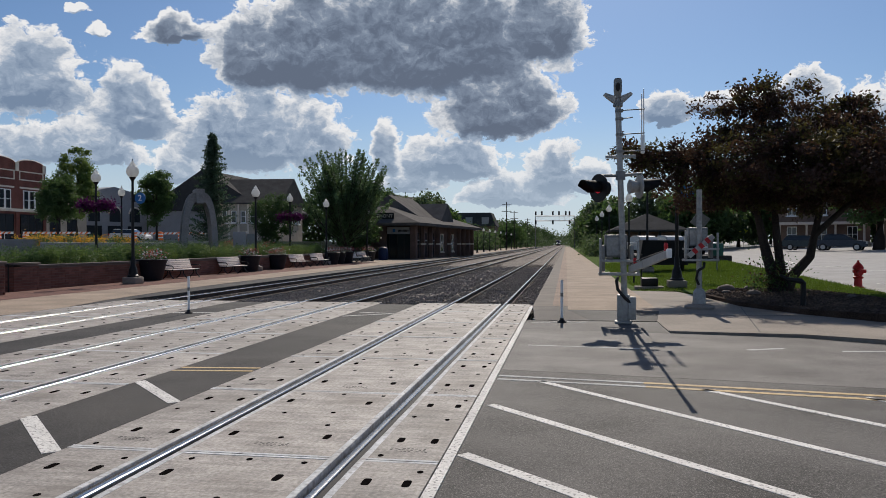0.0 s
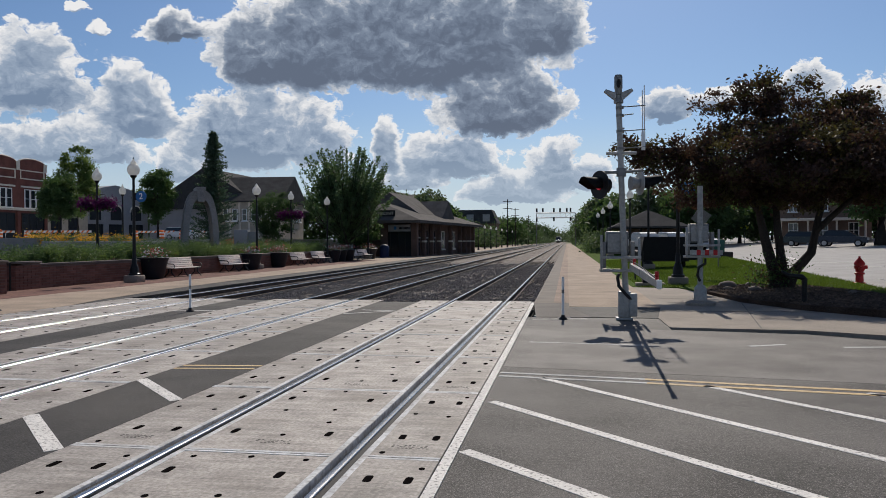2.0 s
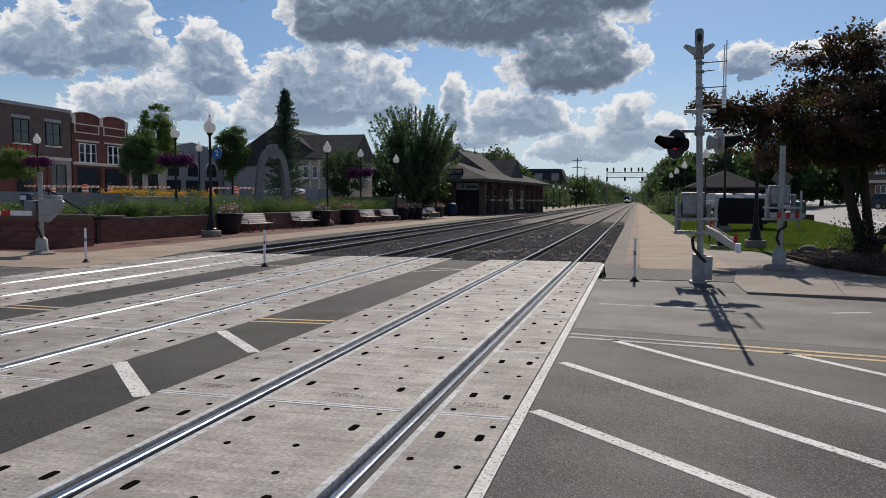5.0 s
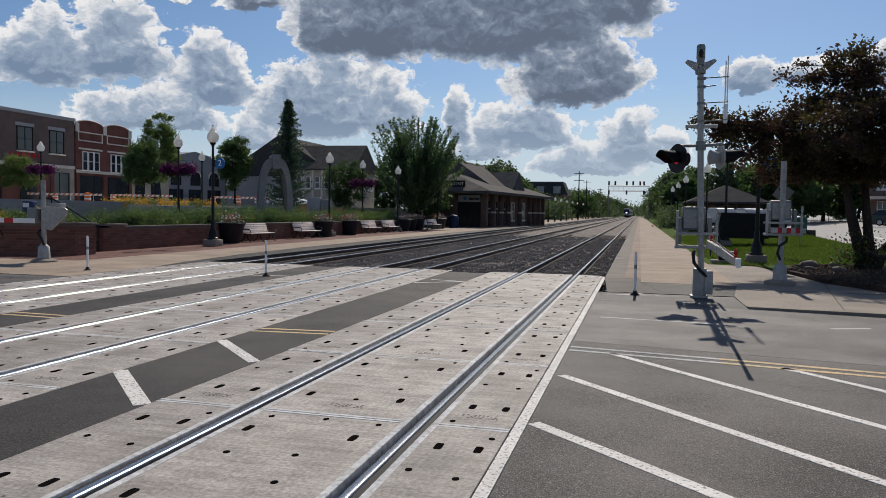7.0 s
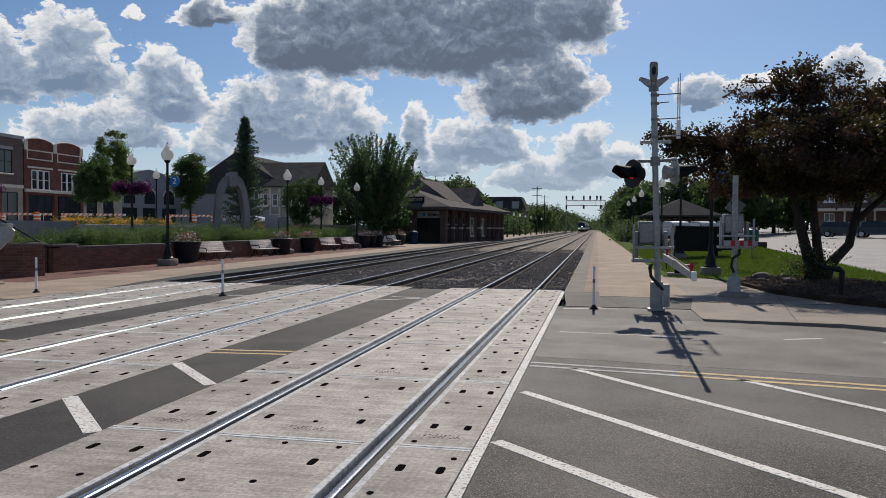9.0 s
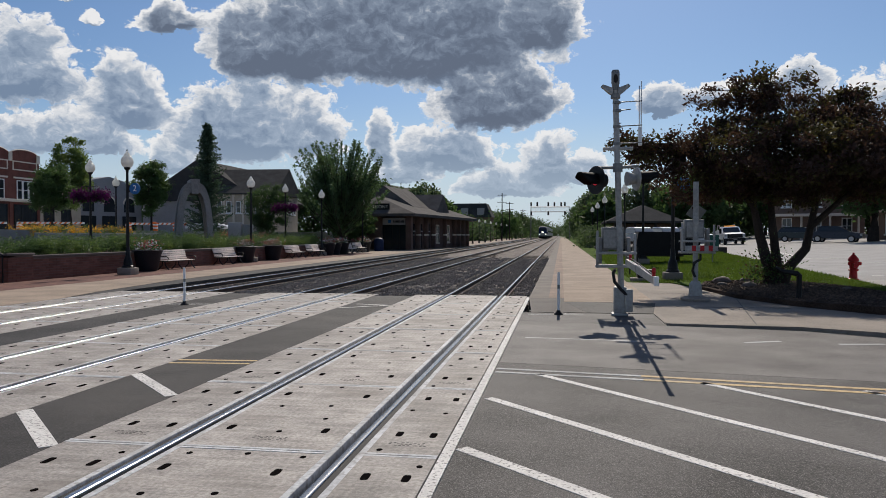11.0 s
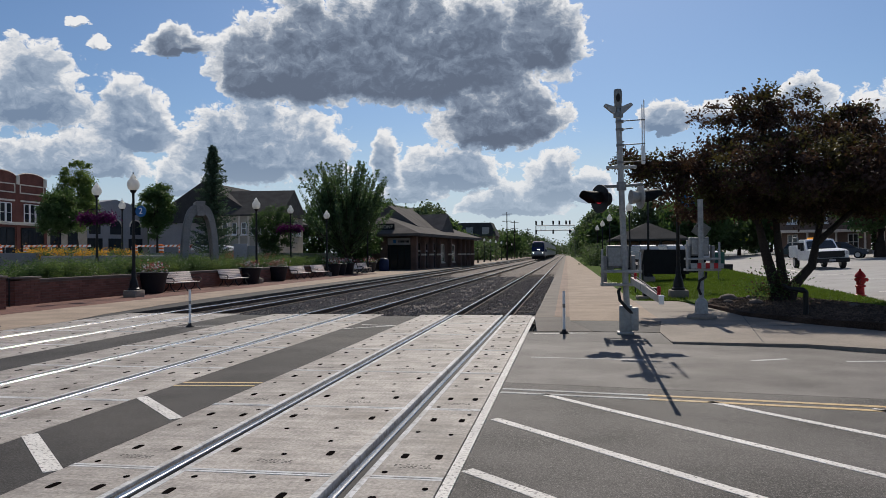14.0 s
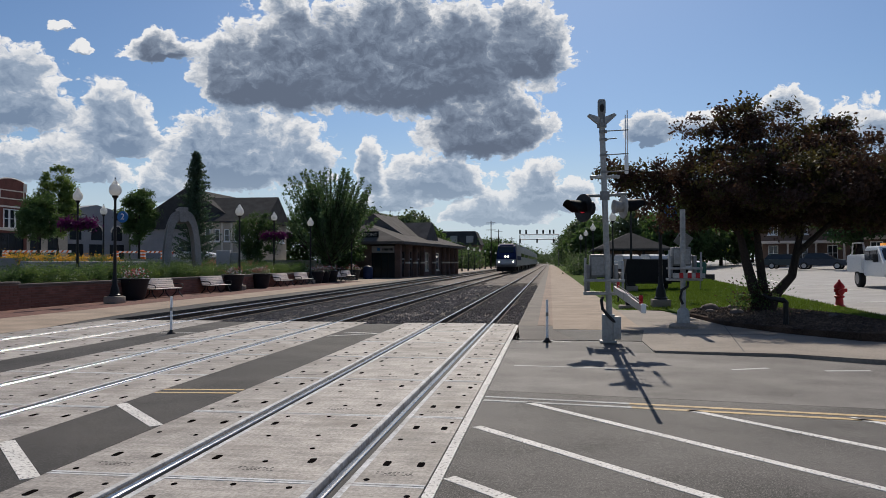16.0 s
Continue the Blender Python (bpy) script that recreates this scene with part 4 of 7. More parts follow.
def conduit(mast, pts):
    bm = B()
    tube(bm, pts, 0.035, 8)
    part("conduit", bm, RUBBER, mast)


mast = thing("crossing_signal_mast", (2.86, 15.25, 0.0), "grey aluminium crossing signal mast with flashing red lights and bell", "signal mast")
LEAN = -0.022
bm = B()
tube(bm, [(0.04, 0, 0.35), (LEAN * 2.4 + .02, 0, 2.4), (LEAN * 4.8, 0, 4.75)], [0.064, 0.062, 0.060], 16)
part("pole", bm, ALU, mast)
bm = B()
box(bm, -0.17, 0.17, -0.16, 0.16, 0.0, 0.05, 0.01)
box(bm, -0.12, 0.14, -0.11, 0.11, 0.05, 0.60, 0.02)
box(bm, 0.10, 0.26, -0.16, -0.02, 0.08, 0.56, 0.02)
part("base_casting", bm, ALU, mast)
bm = B()
lathe(bm, [(0.076, 0), (0.076, 0.12), (0.085, 0.14), (0.085, 0.38), (0.07, 0.42)], 16, (LEAN * 4.8, 0, 4.72))
part("bell", bm, STEELGREY, mast, "grey electronic bell on the mast top")
bm = B()
bmesh.ops.create_cone(bm, cap_ends=True, segments=16, radius1=0.045, radius2=0.045, depth=0.02, matrix=Matrix.Translation((LEAN * 4.8, -0.083, 4.95)) @ Matrix.Diagonal((1, 1, 2, 1)) @ Matrix.Rotation(radians(90), 4, "X"))
part("bell_slot", bm, RUBBER, mast)
for s in (-1, 1):
    bm = B()
    loft(bm, [(0.05, 4.60), (0.14, 4.66), (0.30, 4.80), (0.26, 4.84), (0.10, 4.78), (0.05, 4.76)], "y", -0.07, 0.07)
    if s < 0:
        bmesh.ops.scale(bm, vec=(-1, 1, 1), verts=bm.verts)
        bmesh.ops.reverse_faces(bm, faces=bm.faces)
    bmesh.ops.translate(bm, vec=(LEAN * 4.7, 0, 0), verts=bm.verts)
    part("sign_bracket", bm, ALU, mast)
bm = B()
lathe(bm, [(0.1, 0), (0.1, 0.1)], 14, (LEAN * 4.7, 0, 4.55))
part("clamp", bm, STEELGREY, mast)
for zz in (4.46, 4.29, 3.96, 3.60):
    bm = B()
    rod(bm, (0.0, -0.06, zz), (0.44 if zz != 4.29 else 0.2, -0.04, zz + 0.02), 0.012)
    lathe(bm, [(0.085, -0.025), (0.085, 0.025)], 12, (LEAN * zz + 0.02, 0, zz))
    part("clamp_arm", bm, STEELGREY, mast)
bm = B()
box(bm, 0.36, 0.44, -0.05, 0.01, 3.55, 3.95, 0.02)
box(bm, 0.37, 0.392, -0.03, -0.01, 3.9, 4.8, 0.005)
box(bm, 0.41, 0.432, -0.03, -0.01, 3.9, 4.9, 0.005)
part("crossbuck_edge", bm, WHITE, mast, "white crossbuck sign seen edge on")
bm = B()
box(bm, -0.36, 0.26, -0.05, 0.05, 3.47, 3.53, 0.01)
part("cross_bar", bm, ALU, mast)
bm = B()
tube(bm, [(-0.45, -0.04, 3.10), (-0.04, -0.03, 3.10), (0.38, -0.04, 3.13)], 0.033, 10)
lathe(bm, [(0.1, -0.09), (0.1, 0.09)], 14, (-0.05, 0, 3.10))
part("light_arm", bm, STEELGREY, mast)
flasher(mast, (-0.50, -0.05, 2.84), 305, True)
flasher(mast, (0.33, -0.02, 2.86), 106, False, 0.245)
gate_mechanism(mast, (-0.12, -0.02, 1.36))
conduit(mast, [(-0.1, 0.05, 0.95), (-0.14, -0.12, 0.9), (-0.12, -0.16, 0.72), (0.02, -0.17, 0.55), (0.16, -0.12, 0.42), (0.18, -0.09, 0.2)])

gate1 = new("gate_arm")
gate1.parent, gate1.location = mast, (0.12, -0.3, 1.13)
tagged(gate1, "long tapering aluminium gate arm with red lamps")
bm = B()
loft(bm, [(0.0, -0.065), (-3.0, -0.06), (-3.0, 0.06), (0.0, 0.065)], "x", -0.03, 0.03)
part("arm", bm, ALU, gate1)
bm = B()
loft(bm, [(-2.9, -0.07), (-6.3, -0.045), (-6.3, 0.045), (-2.9, 0.07)], "x", -0.022, 0.022)
part("arm_extension", bm, ALU, gate1)
bm = B()
box(bm, -0.03, 0.03, -6.36, -6.29, -0.055, 0.06, 0.006)
part("end_cap", bm, WHITE, gate1)
for yy, rr in ((-6.0, 0.026), (-1.2, 0.03)):
    bm = B()
    lathe(bm, [(rr, 0.045), (rr, 0.07), (rr * 0.7, 0.075), (rr, 0.09), (rr, 0.14), (rr * 0.6, 0.155)], 12, (0, yy, 0.0 if yy < -5 else 0.035))
    part("gate_lamp", bm, RED, gate1, "red gate lamp")
bm = B()
tube(bm, [(0.0, -0.1, 0.12), (0.0, -1.6, 0.115), (0.0, -3.2, 0.10), (0, -5.9, 0.06)], 0.01, 6)
part("lamp_cable", bm, RUBBER, gate1)

mast2 = thing("pedestrian_gate_mast", (5.0, 18.83, 0.03), "short grey pedestrian gate mast on a round concrete base", "signal mast")
bm = B()
tube(bm, [(0, 0, 0.3), (0, 0, 3.0)], 0.068, 16)
part("pole", bm, ALU, mast2)
bm = B()
lathe(bm, [(0.36, 0), (0.36, 0.06), (0.28, 0.10), (0.16, 0.12)], 24)
part("base_ring", bm, CONCRETE, mast2)
bm = B()
lathe(bm, [(0.17, 0.11), (0.16, 0.2), (0.15, 0.42), (0.09, 0.5)], 10)
part("base_casting", bm, ALU, mast2)
gate_mechanism(mast2, (0.0, -0.02, 1.55))
conduit(mast2, [(0.12, 0.0, 1.15), (0.1, -0.12, 1.05), (-0.06, -0.14, 0.95), (-0.09, -0.1, 0.75), (-0.02, -0.08, 0.6)])
gate2 = new("gate_arm")
gate2.parent, gate2.location = mast2, (-0.28, -0.21, 1.31)
tagged(gate2, "aluminium gate arm with red and white bands")
bm = B()
loft(bm, [(0.0, -0.05), (0.78, -0.05), (0.78, 0.07), (0.0, 0.08)], "y", -0.035, 0.035)
part("arm", bm, ALU, gate2)
for k in range(3):
    bm = B()
    box(bm, 0.15 + k * 0.2, 0.25 + k * 0.2, -0.038, 0.038, -0.052, 0.082)
    part("red_band", bm, RED, gate2, "faded red band")


def delineator(at):
    t = thing("marker_post", at, "slim white flexible marker post on a black base", "marker post", "marker posts")
    bm = B()
    lathe(bm, [(0.0285, 0.03), (0.0285, 0.86), (0.024, 0.90)], 10)
    part("post", bm, WHITE, t)
    bm = B()
    lathe(bm, [(0.1, 0), (0.09, 0.02), (0.05, 0.05), (0.035, 0.09)], 12)
    part("base", bm, RUBBER, t)
    bm = B()
    lathe(bm, [(0.0295, 0.55), (0.0295, 0.63)], 10)
    part("band", bm, STEELGREY, t)


for p in ((-7.34, 16.0, 0), (1.59, 15.2, 0), (-12.25, 15.6, 0)):
    delineator(p)


# ---- lamps ----
def street_lamp(at, h, sign=None, basket=False, concrete=True):
    t = thing("street_lamp", at, "black iron street lamp with white acorn globe" + (" and purple baskets" if basket else ""), "street lamp", "street lamps")
    b = 0.0
    if concrete:
        bm = B()
        box(bm, -0.32, 0.32, -0.32, 0.32, 0, 0.30, 0.04)
        part("concrete_base", bm, CONCRETE, t)
        b = 0.30
    bm = B()
    lathe(bm, [(0.24, b), (0.24, b + .06), (0.19, b + .10), (0.17, b + .3), (0.13, b + .42), (0.10, b + .5), (0.085, b + .8), (0.07, b + .85)], 14)
    part("base", bm, BLACKMETAL, t)
    bm = B()
    lathe(bm, [(0.07, b + .8), (0.05, h - 0.95), (0.07, h - 0.93), (0.05, h - .9), (0.10, h - .86), (0.13, h - 0.80), (0.13, h - 0.76)], 12)
    part("pole", bm, BLACKMETAL, t)
    bm = B()
    lathe(bm, [(0.12, h - 0.77), (0.20, h - 0.71), (0.25, h - 0.60), (0.255, h - 0.50), (0.235, h - 0.41), (0.18, h - 0.32), (0.12, h - 0.275), (0.125, h - .25), (0.115, h - .20), (0.07, h - .15), (0.045, h - 0.1), (0.02, h - 0.06)], 18)
    part("globe", bm, GLOBE, t, "white acorn glass globe")
    bm = B()
    lathe(bm, [(0.02, h - .07), (0.03, h - .05), (0.012, h)], 8)
    part("finial", bm, BLACKMETAL, t)
    if sign:
        bm = B()
        bmesh.ops.create_cone(bm, cap_ends=True, segments=28, radius1=0.24, radius2=0.24, depth=0.03, matrix=Matrix.Translation((0.36, -0.03, sign[1])) @ Matrix.Rotation(radians(90), 4, "X"))
        disc = part("track_sign", bm, SIGNBLUE, t, "round blue track number sign")
        cu = bpy.data.curves.new("digit", "FONT")
        cu.body, cu.size, cu.align_x, cu.align_y, cu.extrude = sign[0], 0.36, "CENTER", "CENTER", 0.004
        tmp = bpy.data.objects.new("digit", cu)
        scene.collection.objects.link(tmp)
        bpy.context.view_layer.update()
        me = bpy.data.meshes.new_from_object(tmp.evaluated_get(bpy.context.evaluated_depsgraph_get()))
        bpy.data.objects.remove(tmp)
        me.materials.clear()
        me.materials.append(WHITE)
        d = new("digit", me)
        d.parent, d.location, d.rotation_euler = disc, (0.36, -0.05, sign[1]), (radians(90), 0, 0)
        bm = B()
        box(bm, 0.0, 0.16, -0.02, 0.02, sign[1] - 0.15, sign[1] + 0.15)
        part("sign_bracket", bm, BLACKMETAL, t)
    if basket:
        for s in (-1, 1):
            bm = B()
            tube(bm, [(0, 0, h - 1.55), (s * 0.4, 0, h - 1.5), (s * 0.52, 0, h - 1.58), (s * 0.5, 0, h - 1.75)], 0.018, 6)
            part("basket_arm", bm, BLACKMETAL, t)
            rng = np.random.default_rng(int(abs(at[1]) * 10) + s)
            q = rng.normal(size=(900, 3)) * np.array([0.25, 0.22, 0.15]) + np.array([s * 0.52, 0, h - 2.02])
            bk = tagged(part("flower_basket", leaves_mesh("flower_basket", q, 0.075, PURPLE, rng), PURPLE, t, "basket of purple petunias"), kind="stuff")
            q = rng.normal(size=(160, 3)) * np.array([0.19, 0.19, 0.13]) + np.array([s * 0.48, 0, h - 2.15])
            part("basket_leaves", leaves_mesh("basket_leaves", q, 0.07, LEAF_DEEP, rng), LEAF_DEEP, bk)
    return t


for i, (x, y, z, h) in enumerate([(-16.4, 28.3, 0, 5.28), (-17.1, 42.7, 0, 5.33), (-17.45, 57.5, 0, 5.4), (-17.2, 69.2, 0, 5.3), (-17.3, 82.5, 0, 5.3)]):
    street_lamp((x, y, z), h, ("2", 3.62) if i == 0 else None)
street_lamp((-23.3, 36, 0.86), 4.93, basket=True, concrete=False)
street_lamp((-20.7, 58, 0.86), 5.05, basket=True, concrete=False)
street_lamp((-38.5, 42.5, 1.95), 4.2, basket=True, concrete=False)
street_lamp((-30.7, 50, 1.4), 4.6, concrete=False)
street_lamp((-26.6, 69, 0.8), 4.6, concrete=False)
street_lamp((5.6, 27.0, 0.05), 5.2, ("1", 3.48))
street_lamp((6.0, 40.8, 0.1), 5.2)
street_lamp((6.1, 54.0, 0.1), 5.3)
for y in (70, 84, 98, 113, 130):
    street_lamp((5.6, float(y), 0.1), 5.25)
for y in (138, 149, 161, 174, 189, 206, 226, 250):
    street_lamp((-14.6, float(y), 0.0), 4.9, concrete=False)


# ---- west platform furniture ----
def bench(at, rz):
    t = thing("bench", at, "black metal platform bench with pale wooden slats", "bench", "platform benches", rz)
    for k in range(5):
        bm = B()
        box(bm, -1.1, 1.1, -0.22 + k * 0.10, -0.14 + k * 0.10, 0.42 + 0.004 * k, 0.45 + 0.004 * k, 0.006)
        part("seat_slat", bm, BENCHWOOD, t)
    for k in range(5):
        bm = B()
        box(bm, -1.1, 1.1, -0.012, 0.012, -0.042, 0.042, 0.006)
        bmesh.ops.rotate(bm, verts=bm.verts, matrix=Matrix.Rotation(radians(-20), 3, "X"))
        bmesh.ops.translate(bm, verts=bm.verts, vec=(0, 0.27 + k * 0.034, 0.53 + k * 0.093))
        part("back_slat", bm, BENCHWOOD, t)
    for x in (-1.05, 0.0, 1.05):
        bm = B()
        tube(bm, [(x, -0.26, 0.0), (x, -0.05, 0.22), (x, -0.02, 0.41)], 0.028, 6)
        tube(bm, [(x, 0.36, 0.0), (x, 0.12, 0.22), (x, 0.1, 0.41)], 0.028, 6)
        tube(bm, [(x, -0.22, 0.41), (x, 0.25, 0.41), (x, 0.42, 0.93)], 0.022, 6)
        part("bench_leg", bm, BLACKMETAL, t)
    for x in (-1.1, 1.1):
        bm = B()
        tube(bm, [(x, -0.22, 0.42), (x, -0.26, 0.55), (x, -0.18, 0.64), (x, 0.15, 0.65), (x, 0.32, 0.66)], 0.025, 6)
        part("armrest", bm, BLACKMETAL, t)


def planter_pot(at, seed):
    t = thing("planter_pot", at, "large round black planter with red and white flowers", "planter", "planter pots")
    lathe_part("pot", [(0.42, 0), (0.47, 0.05), (0.64, 0.78), (0.70, 0.92), (0.72, 0.97), (0.66, 0.99), (0.6, 0.9), (0.0, 0.88)], BLACKPOT, t, seg=22)
    rng = np.random.default_rng(seed)
    for nm, mt, n, zz in (("foliage", LEAF_GREEN, 300, 0.98), ("red_bloom", PINKFL, 150, 1.08), ("white_bloom", WHITE, 120, 1.06)):
        q = rng.normal(size=(n, 3)) * np.array([0.31, 0.31, 0.12]) + np.array([0, 0, zz + 0.1])
        tagged(part(nm, leaves_mesh(nm, q, 0.055, mt, rng), mt, t), kind="stuff")


for y in (33.5, 39.3, 50.2, 54.6, 64.0, 67.4):
    bench((-16.95, y, 0.0), 83)
for i, y in enumerate((31.3, 42.2, 46.6, 58.5, 60.3, 62.6, 70.3)):
    planter_pot((-17.3, y, 0.0), 40 + i)


# ---- retaining walls: brick by brick ----
def brick_wall(name, a, b, h, label, thick=0.36, group=""):
    """A wall from a to b, faced with courses of brick on its right-hand side as seen from a to b reversed; cap on top."""
    a, b = Vector((*a, 0)), Vector((*b, 0))
    d = b - a
    L = d.length
    w = new(name)
    w.location, w.rotation_euler = a, (0, 0, math.atan2(d.y, d.x))
    tagged(w, label, kind="structure")
    bm = B()
    box(bm, 0.01, L - 0.01, 0.02, thick - 0.02, -0.1, h - 0.08)
    part("wall_core", bm, MORTAR, w, smooth=False)
    bm = B()
    box(bm, -0.04, L + 0.04, -0.04, thick + 0.04, h - 0.08, h, 0.01)
    part("cap", bm, CAP, w, "dark cap stone")
    return w, L


brick_me = {}


def courses(w, L, h, thick=0.36, length=0.40, limit=300, both=False):
    """Courses of long bricks on the face; the first ones are single pieces, the rest one mesh."""
    bh, joint = 0.098, 0.012
    if "b" not in brick_me:
        bm = B()
        box(bm, 0, length - joint, 0.0, 0.03, 0, bh - joint, 0.004)
        brick_me["b"] = mesh_of(bm, "brick", BRICK)
    n = int((h - 0.08) / bh)
    verts, faces, made = [], [], 0
    for r in range(n):
        x = -(length / 2) * (r % 2)
        while x < L - 0.05:
            x0, x1 = max(x, 0.0), min(x + length, L)
            if x0 == x and x1 == x + length and made < limit:
                shared("brick", brick_me["b"], w, (x0, -0.006 + random.uniform(-.003, .003), r * bh + 0.01))
                made += 1
            elif x1 - x0 > 0.06:
                k = len(verts)
                y = -0.006 + random.uniform(-.003, .003)
                z0, z1 = r * bh + 0.01, r * bh + bh - joint + 0.01
                verts += [(x0, y, z0), (x1 - joint, y, z0), (x1 - joint, y, z1), (x0, y, z1), (x0, 0.03, z0), (x1 - joint, 0.03, z0), (x1 - joint, 0.03, z1), (x0, 0.03, z1)]
                faces += [(k, k + 1, k + 2, k + 3), (k + 3, k + 2, k + 6, k + 7), (k + 1, k + 5, k + 6, k + 2), (k + 4, k, k + 3, k + 7), (k, k + 4, k + 5, k + 1)]
            x += length
    if verts:
        me = bpy.data.meshes.new("brick_courses")
        me.from_pydata(verts, [], faces)
        me.materials.append(BRICKJ)
        ob = new("brick_courses", me)
        ob.parent = w
        tagged(ob, kind="stuff")


BRICKJ = material("red_brick_joined", (0.175, 0.082, 0.064), 0.9, vary=0.25, grain=30, bump=0.4, random_tone=-0.22)


def build_walls():
    for name, a, b, h, label in WALLS:
        w, L = brick_wall(name, a, b, h, label)
        courses(w, L, h, limit=300 if name in ("retaining_wall_sign", "retaining_wall_pier", "retaining_wall_long") else 120)


WALLS = [("retaining_wall_long", (-17.6, 24.0), (-17.6, 63.6), 0.92, "long dark red brick retaining wall with a stone cap"),
         ("retaining_wall_pier", (-17.5, 22.7), (-17.5, 23.99), 1.02, "dark red brick pier at the head of the wall"),
         ("retaining_wall_return", (-21.5, 22.69), (-17.51, 22.69), 1.02, "dark red brick return wall beside the steps"),
         ("retaining_wall_sign", (-25.0, 18.2), (-16.6, 20.3), 1.12, "dark red brick wall with raised lettering"),
         ("retaining_wall_end", (-16.6, 20.32), (-16.6, 21.2), 1.12, "end of the lettered brick wall")]

build_walls()

# ---- planting and trees of the west side ----
bush_stuff("planting_green", lambda u, v: (-18.3 - 5.2 * u, 24.3 + 38 * v, 0.86), 520, 0.3, 0.75, [LEAF_GREEN, LEAF_LIGHT, LEAF_DEEP, LEAF_DEEP], "green ornamental grasses and shrubs in the raised bed", 3, leaf=0.042, per=130)
bush_stuff("planting_mounds", lambda u, v: (-18.25 - 0.9 * u, 24.4 + 38 * v, 0.86), 150, 0.4, 0.9, [LEAF_DEEP, LEAF_LIGHT, LEAF_GREEN], "rounded shrubs and tufts along the wall head", 17, leaf=0.035, per=330)
bush_stuff("planting_back", lambda u, v: (-22.5 - 4 * u, 38 + 25 * v, 1.0), 240, 0.4, 0.95, [LEAF_GREEN, LEAF_LIGHT, LEAF_DEEP], "taller green shrubs at the back of the bed", 8)
bush_stuff("planting_yellow", lambda u, v: (-26.0 - 2.0 * u, 35.6 + 10.0 * v, 1.55), 170, 0.35, 0.7, [YELLOWFL, YELLOWFL, LEAF_GREEN], "yellow orange flowers above a low concrete wall", 4)
bush_stuff("planting_red", lambda u, v: (-21.0 - 3 * u, 50 + 9 * v, 1.2), 70, 0.4, 0.8, [PINKFL, LEAF_GREEN, LEAF_GREEN], "pink and red flowers in the raised bed", 6)
bush_stuff("planting_plaza", lambda u, v: (-19 - 8 * u, 21.6 + 1.0 * v + 3.5 * u, 0.9), 120, 0.25, 0.6, [LEAF_GREEN, LEAF_LIGHT, LEAF_GREEN, YELLOWFL], "mixed flowers behind the lettered wall", 7)
bm = B()
box(bm, -25.6, -25.2, 34.6, 46.5, 0.8, 1.78, 0.02)
setting("planter_wall", bm, STUCCO, "low grey concrete planter wall")
bm = B()
prism(bm, [(-30, 24), (-17.9, 22.8), (-17.9, 24), (-26.4, 25.9), (-30, 26)], -0.3, 0.84)
bmesh.ops.recalc_face_normals(bm, faces=bm.faces)
setting("planting_bed_south", bm, MULCH, "dark soil behind the lettered wall")
# steps up between the walls
for k in range(5):
    bm = B()
    box(bm, -18.4 - 0.34 * k - 0.34, -18.4 - 0.34 * k, 20.9, 22.65, 0.0, 0.165 * (k + 1), 0.01)
    setting("stair_step", bm, CONCRETE, "concrete step between the brick walls")
rail = thing("handrail", (-17.55, 22.5, 0), "black steel handrail beside the steps", "handrail")
bm = B()
tube(bm, [(0, 0, 0), (0, 0, 0.98), (-0.25, 0.0, 1.06), (-2.3, 0.3, 1.95), (-2.6, 0.3, 1.95)], 0.03, 8)
part("rail", bm, BLACKMETAL, rail)
bm = B()
rod(bm, (-2.3, 0.3, 0.7), (-2.3, 0.3, 1.95), 0.025)
part("post", bm, BLACKMETAL, rail)


def lettering(parent, text, size, mat, at, rot, name="lettering", ext=0.012):
    cu = bpy.data.curves.new(name, "FONT")
    cu.body, cu.size, cu.extrude, cu.align_x = text, size, ext, "RIGHT"
    tmp = bpy.data.objects.new(name, cu)
    scene.collection.objects.link(tmp)
    bpy.context.view_layer.update()
    me = bpy.data.meshes.new_from_object(tmp.evaluated_get(bpy.context.evaluated_depsgraph_get()))
    bpy.data.objects.remove(tmp)
    me.materials.clear()
    me.materials.append(mat)
    ob = new(name, me)
    ob.parent, ob.location, ob.rotation_euler = parent, at, rot
    return ob


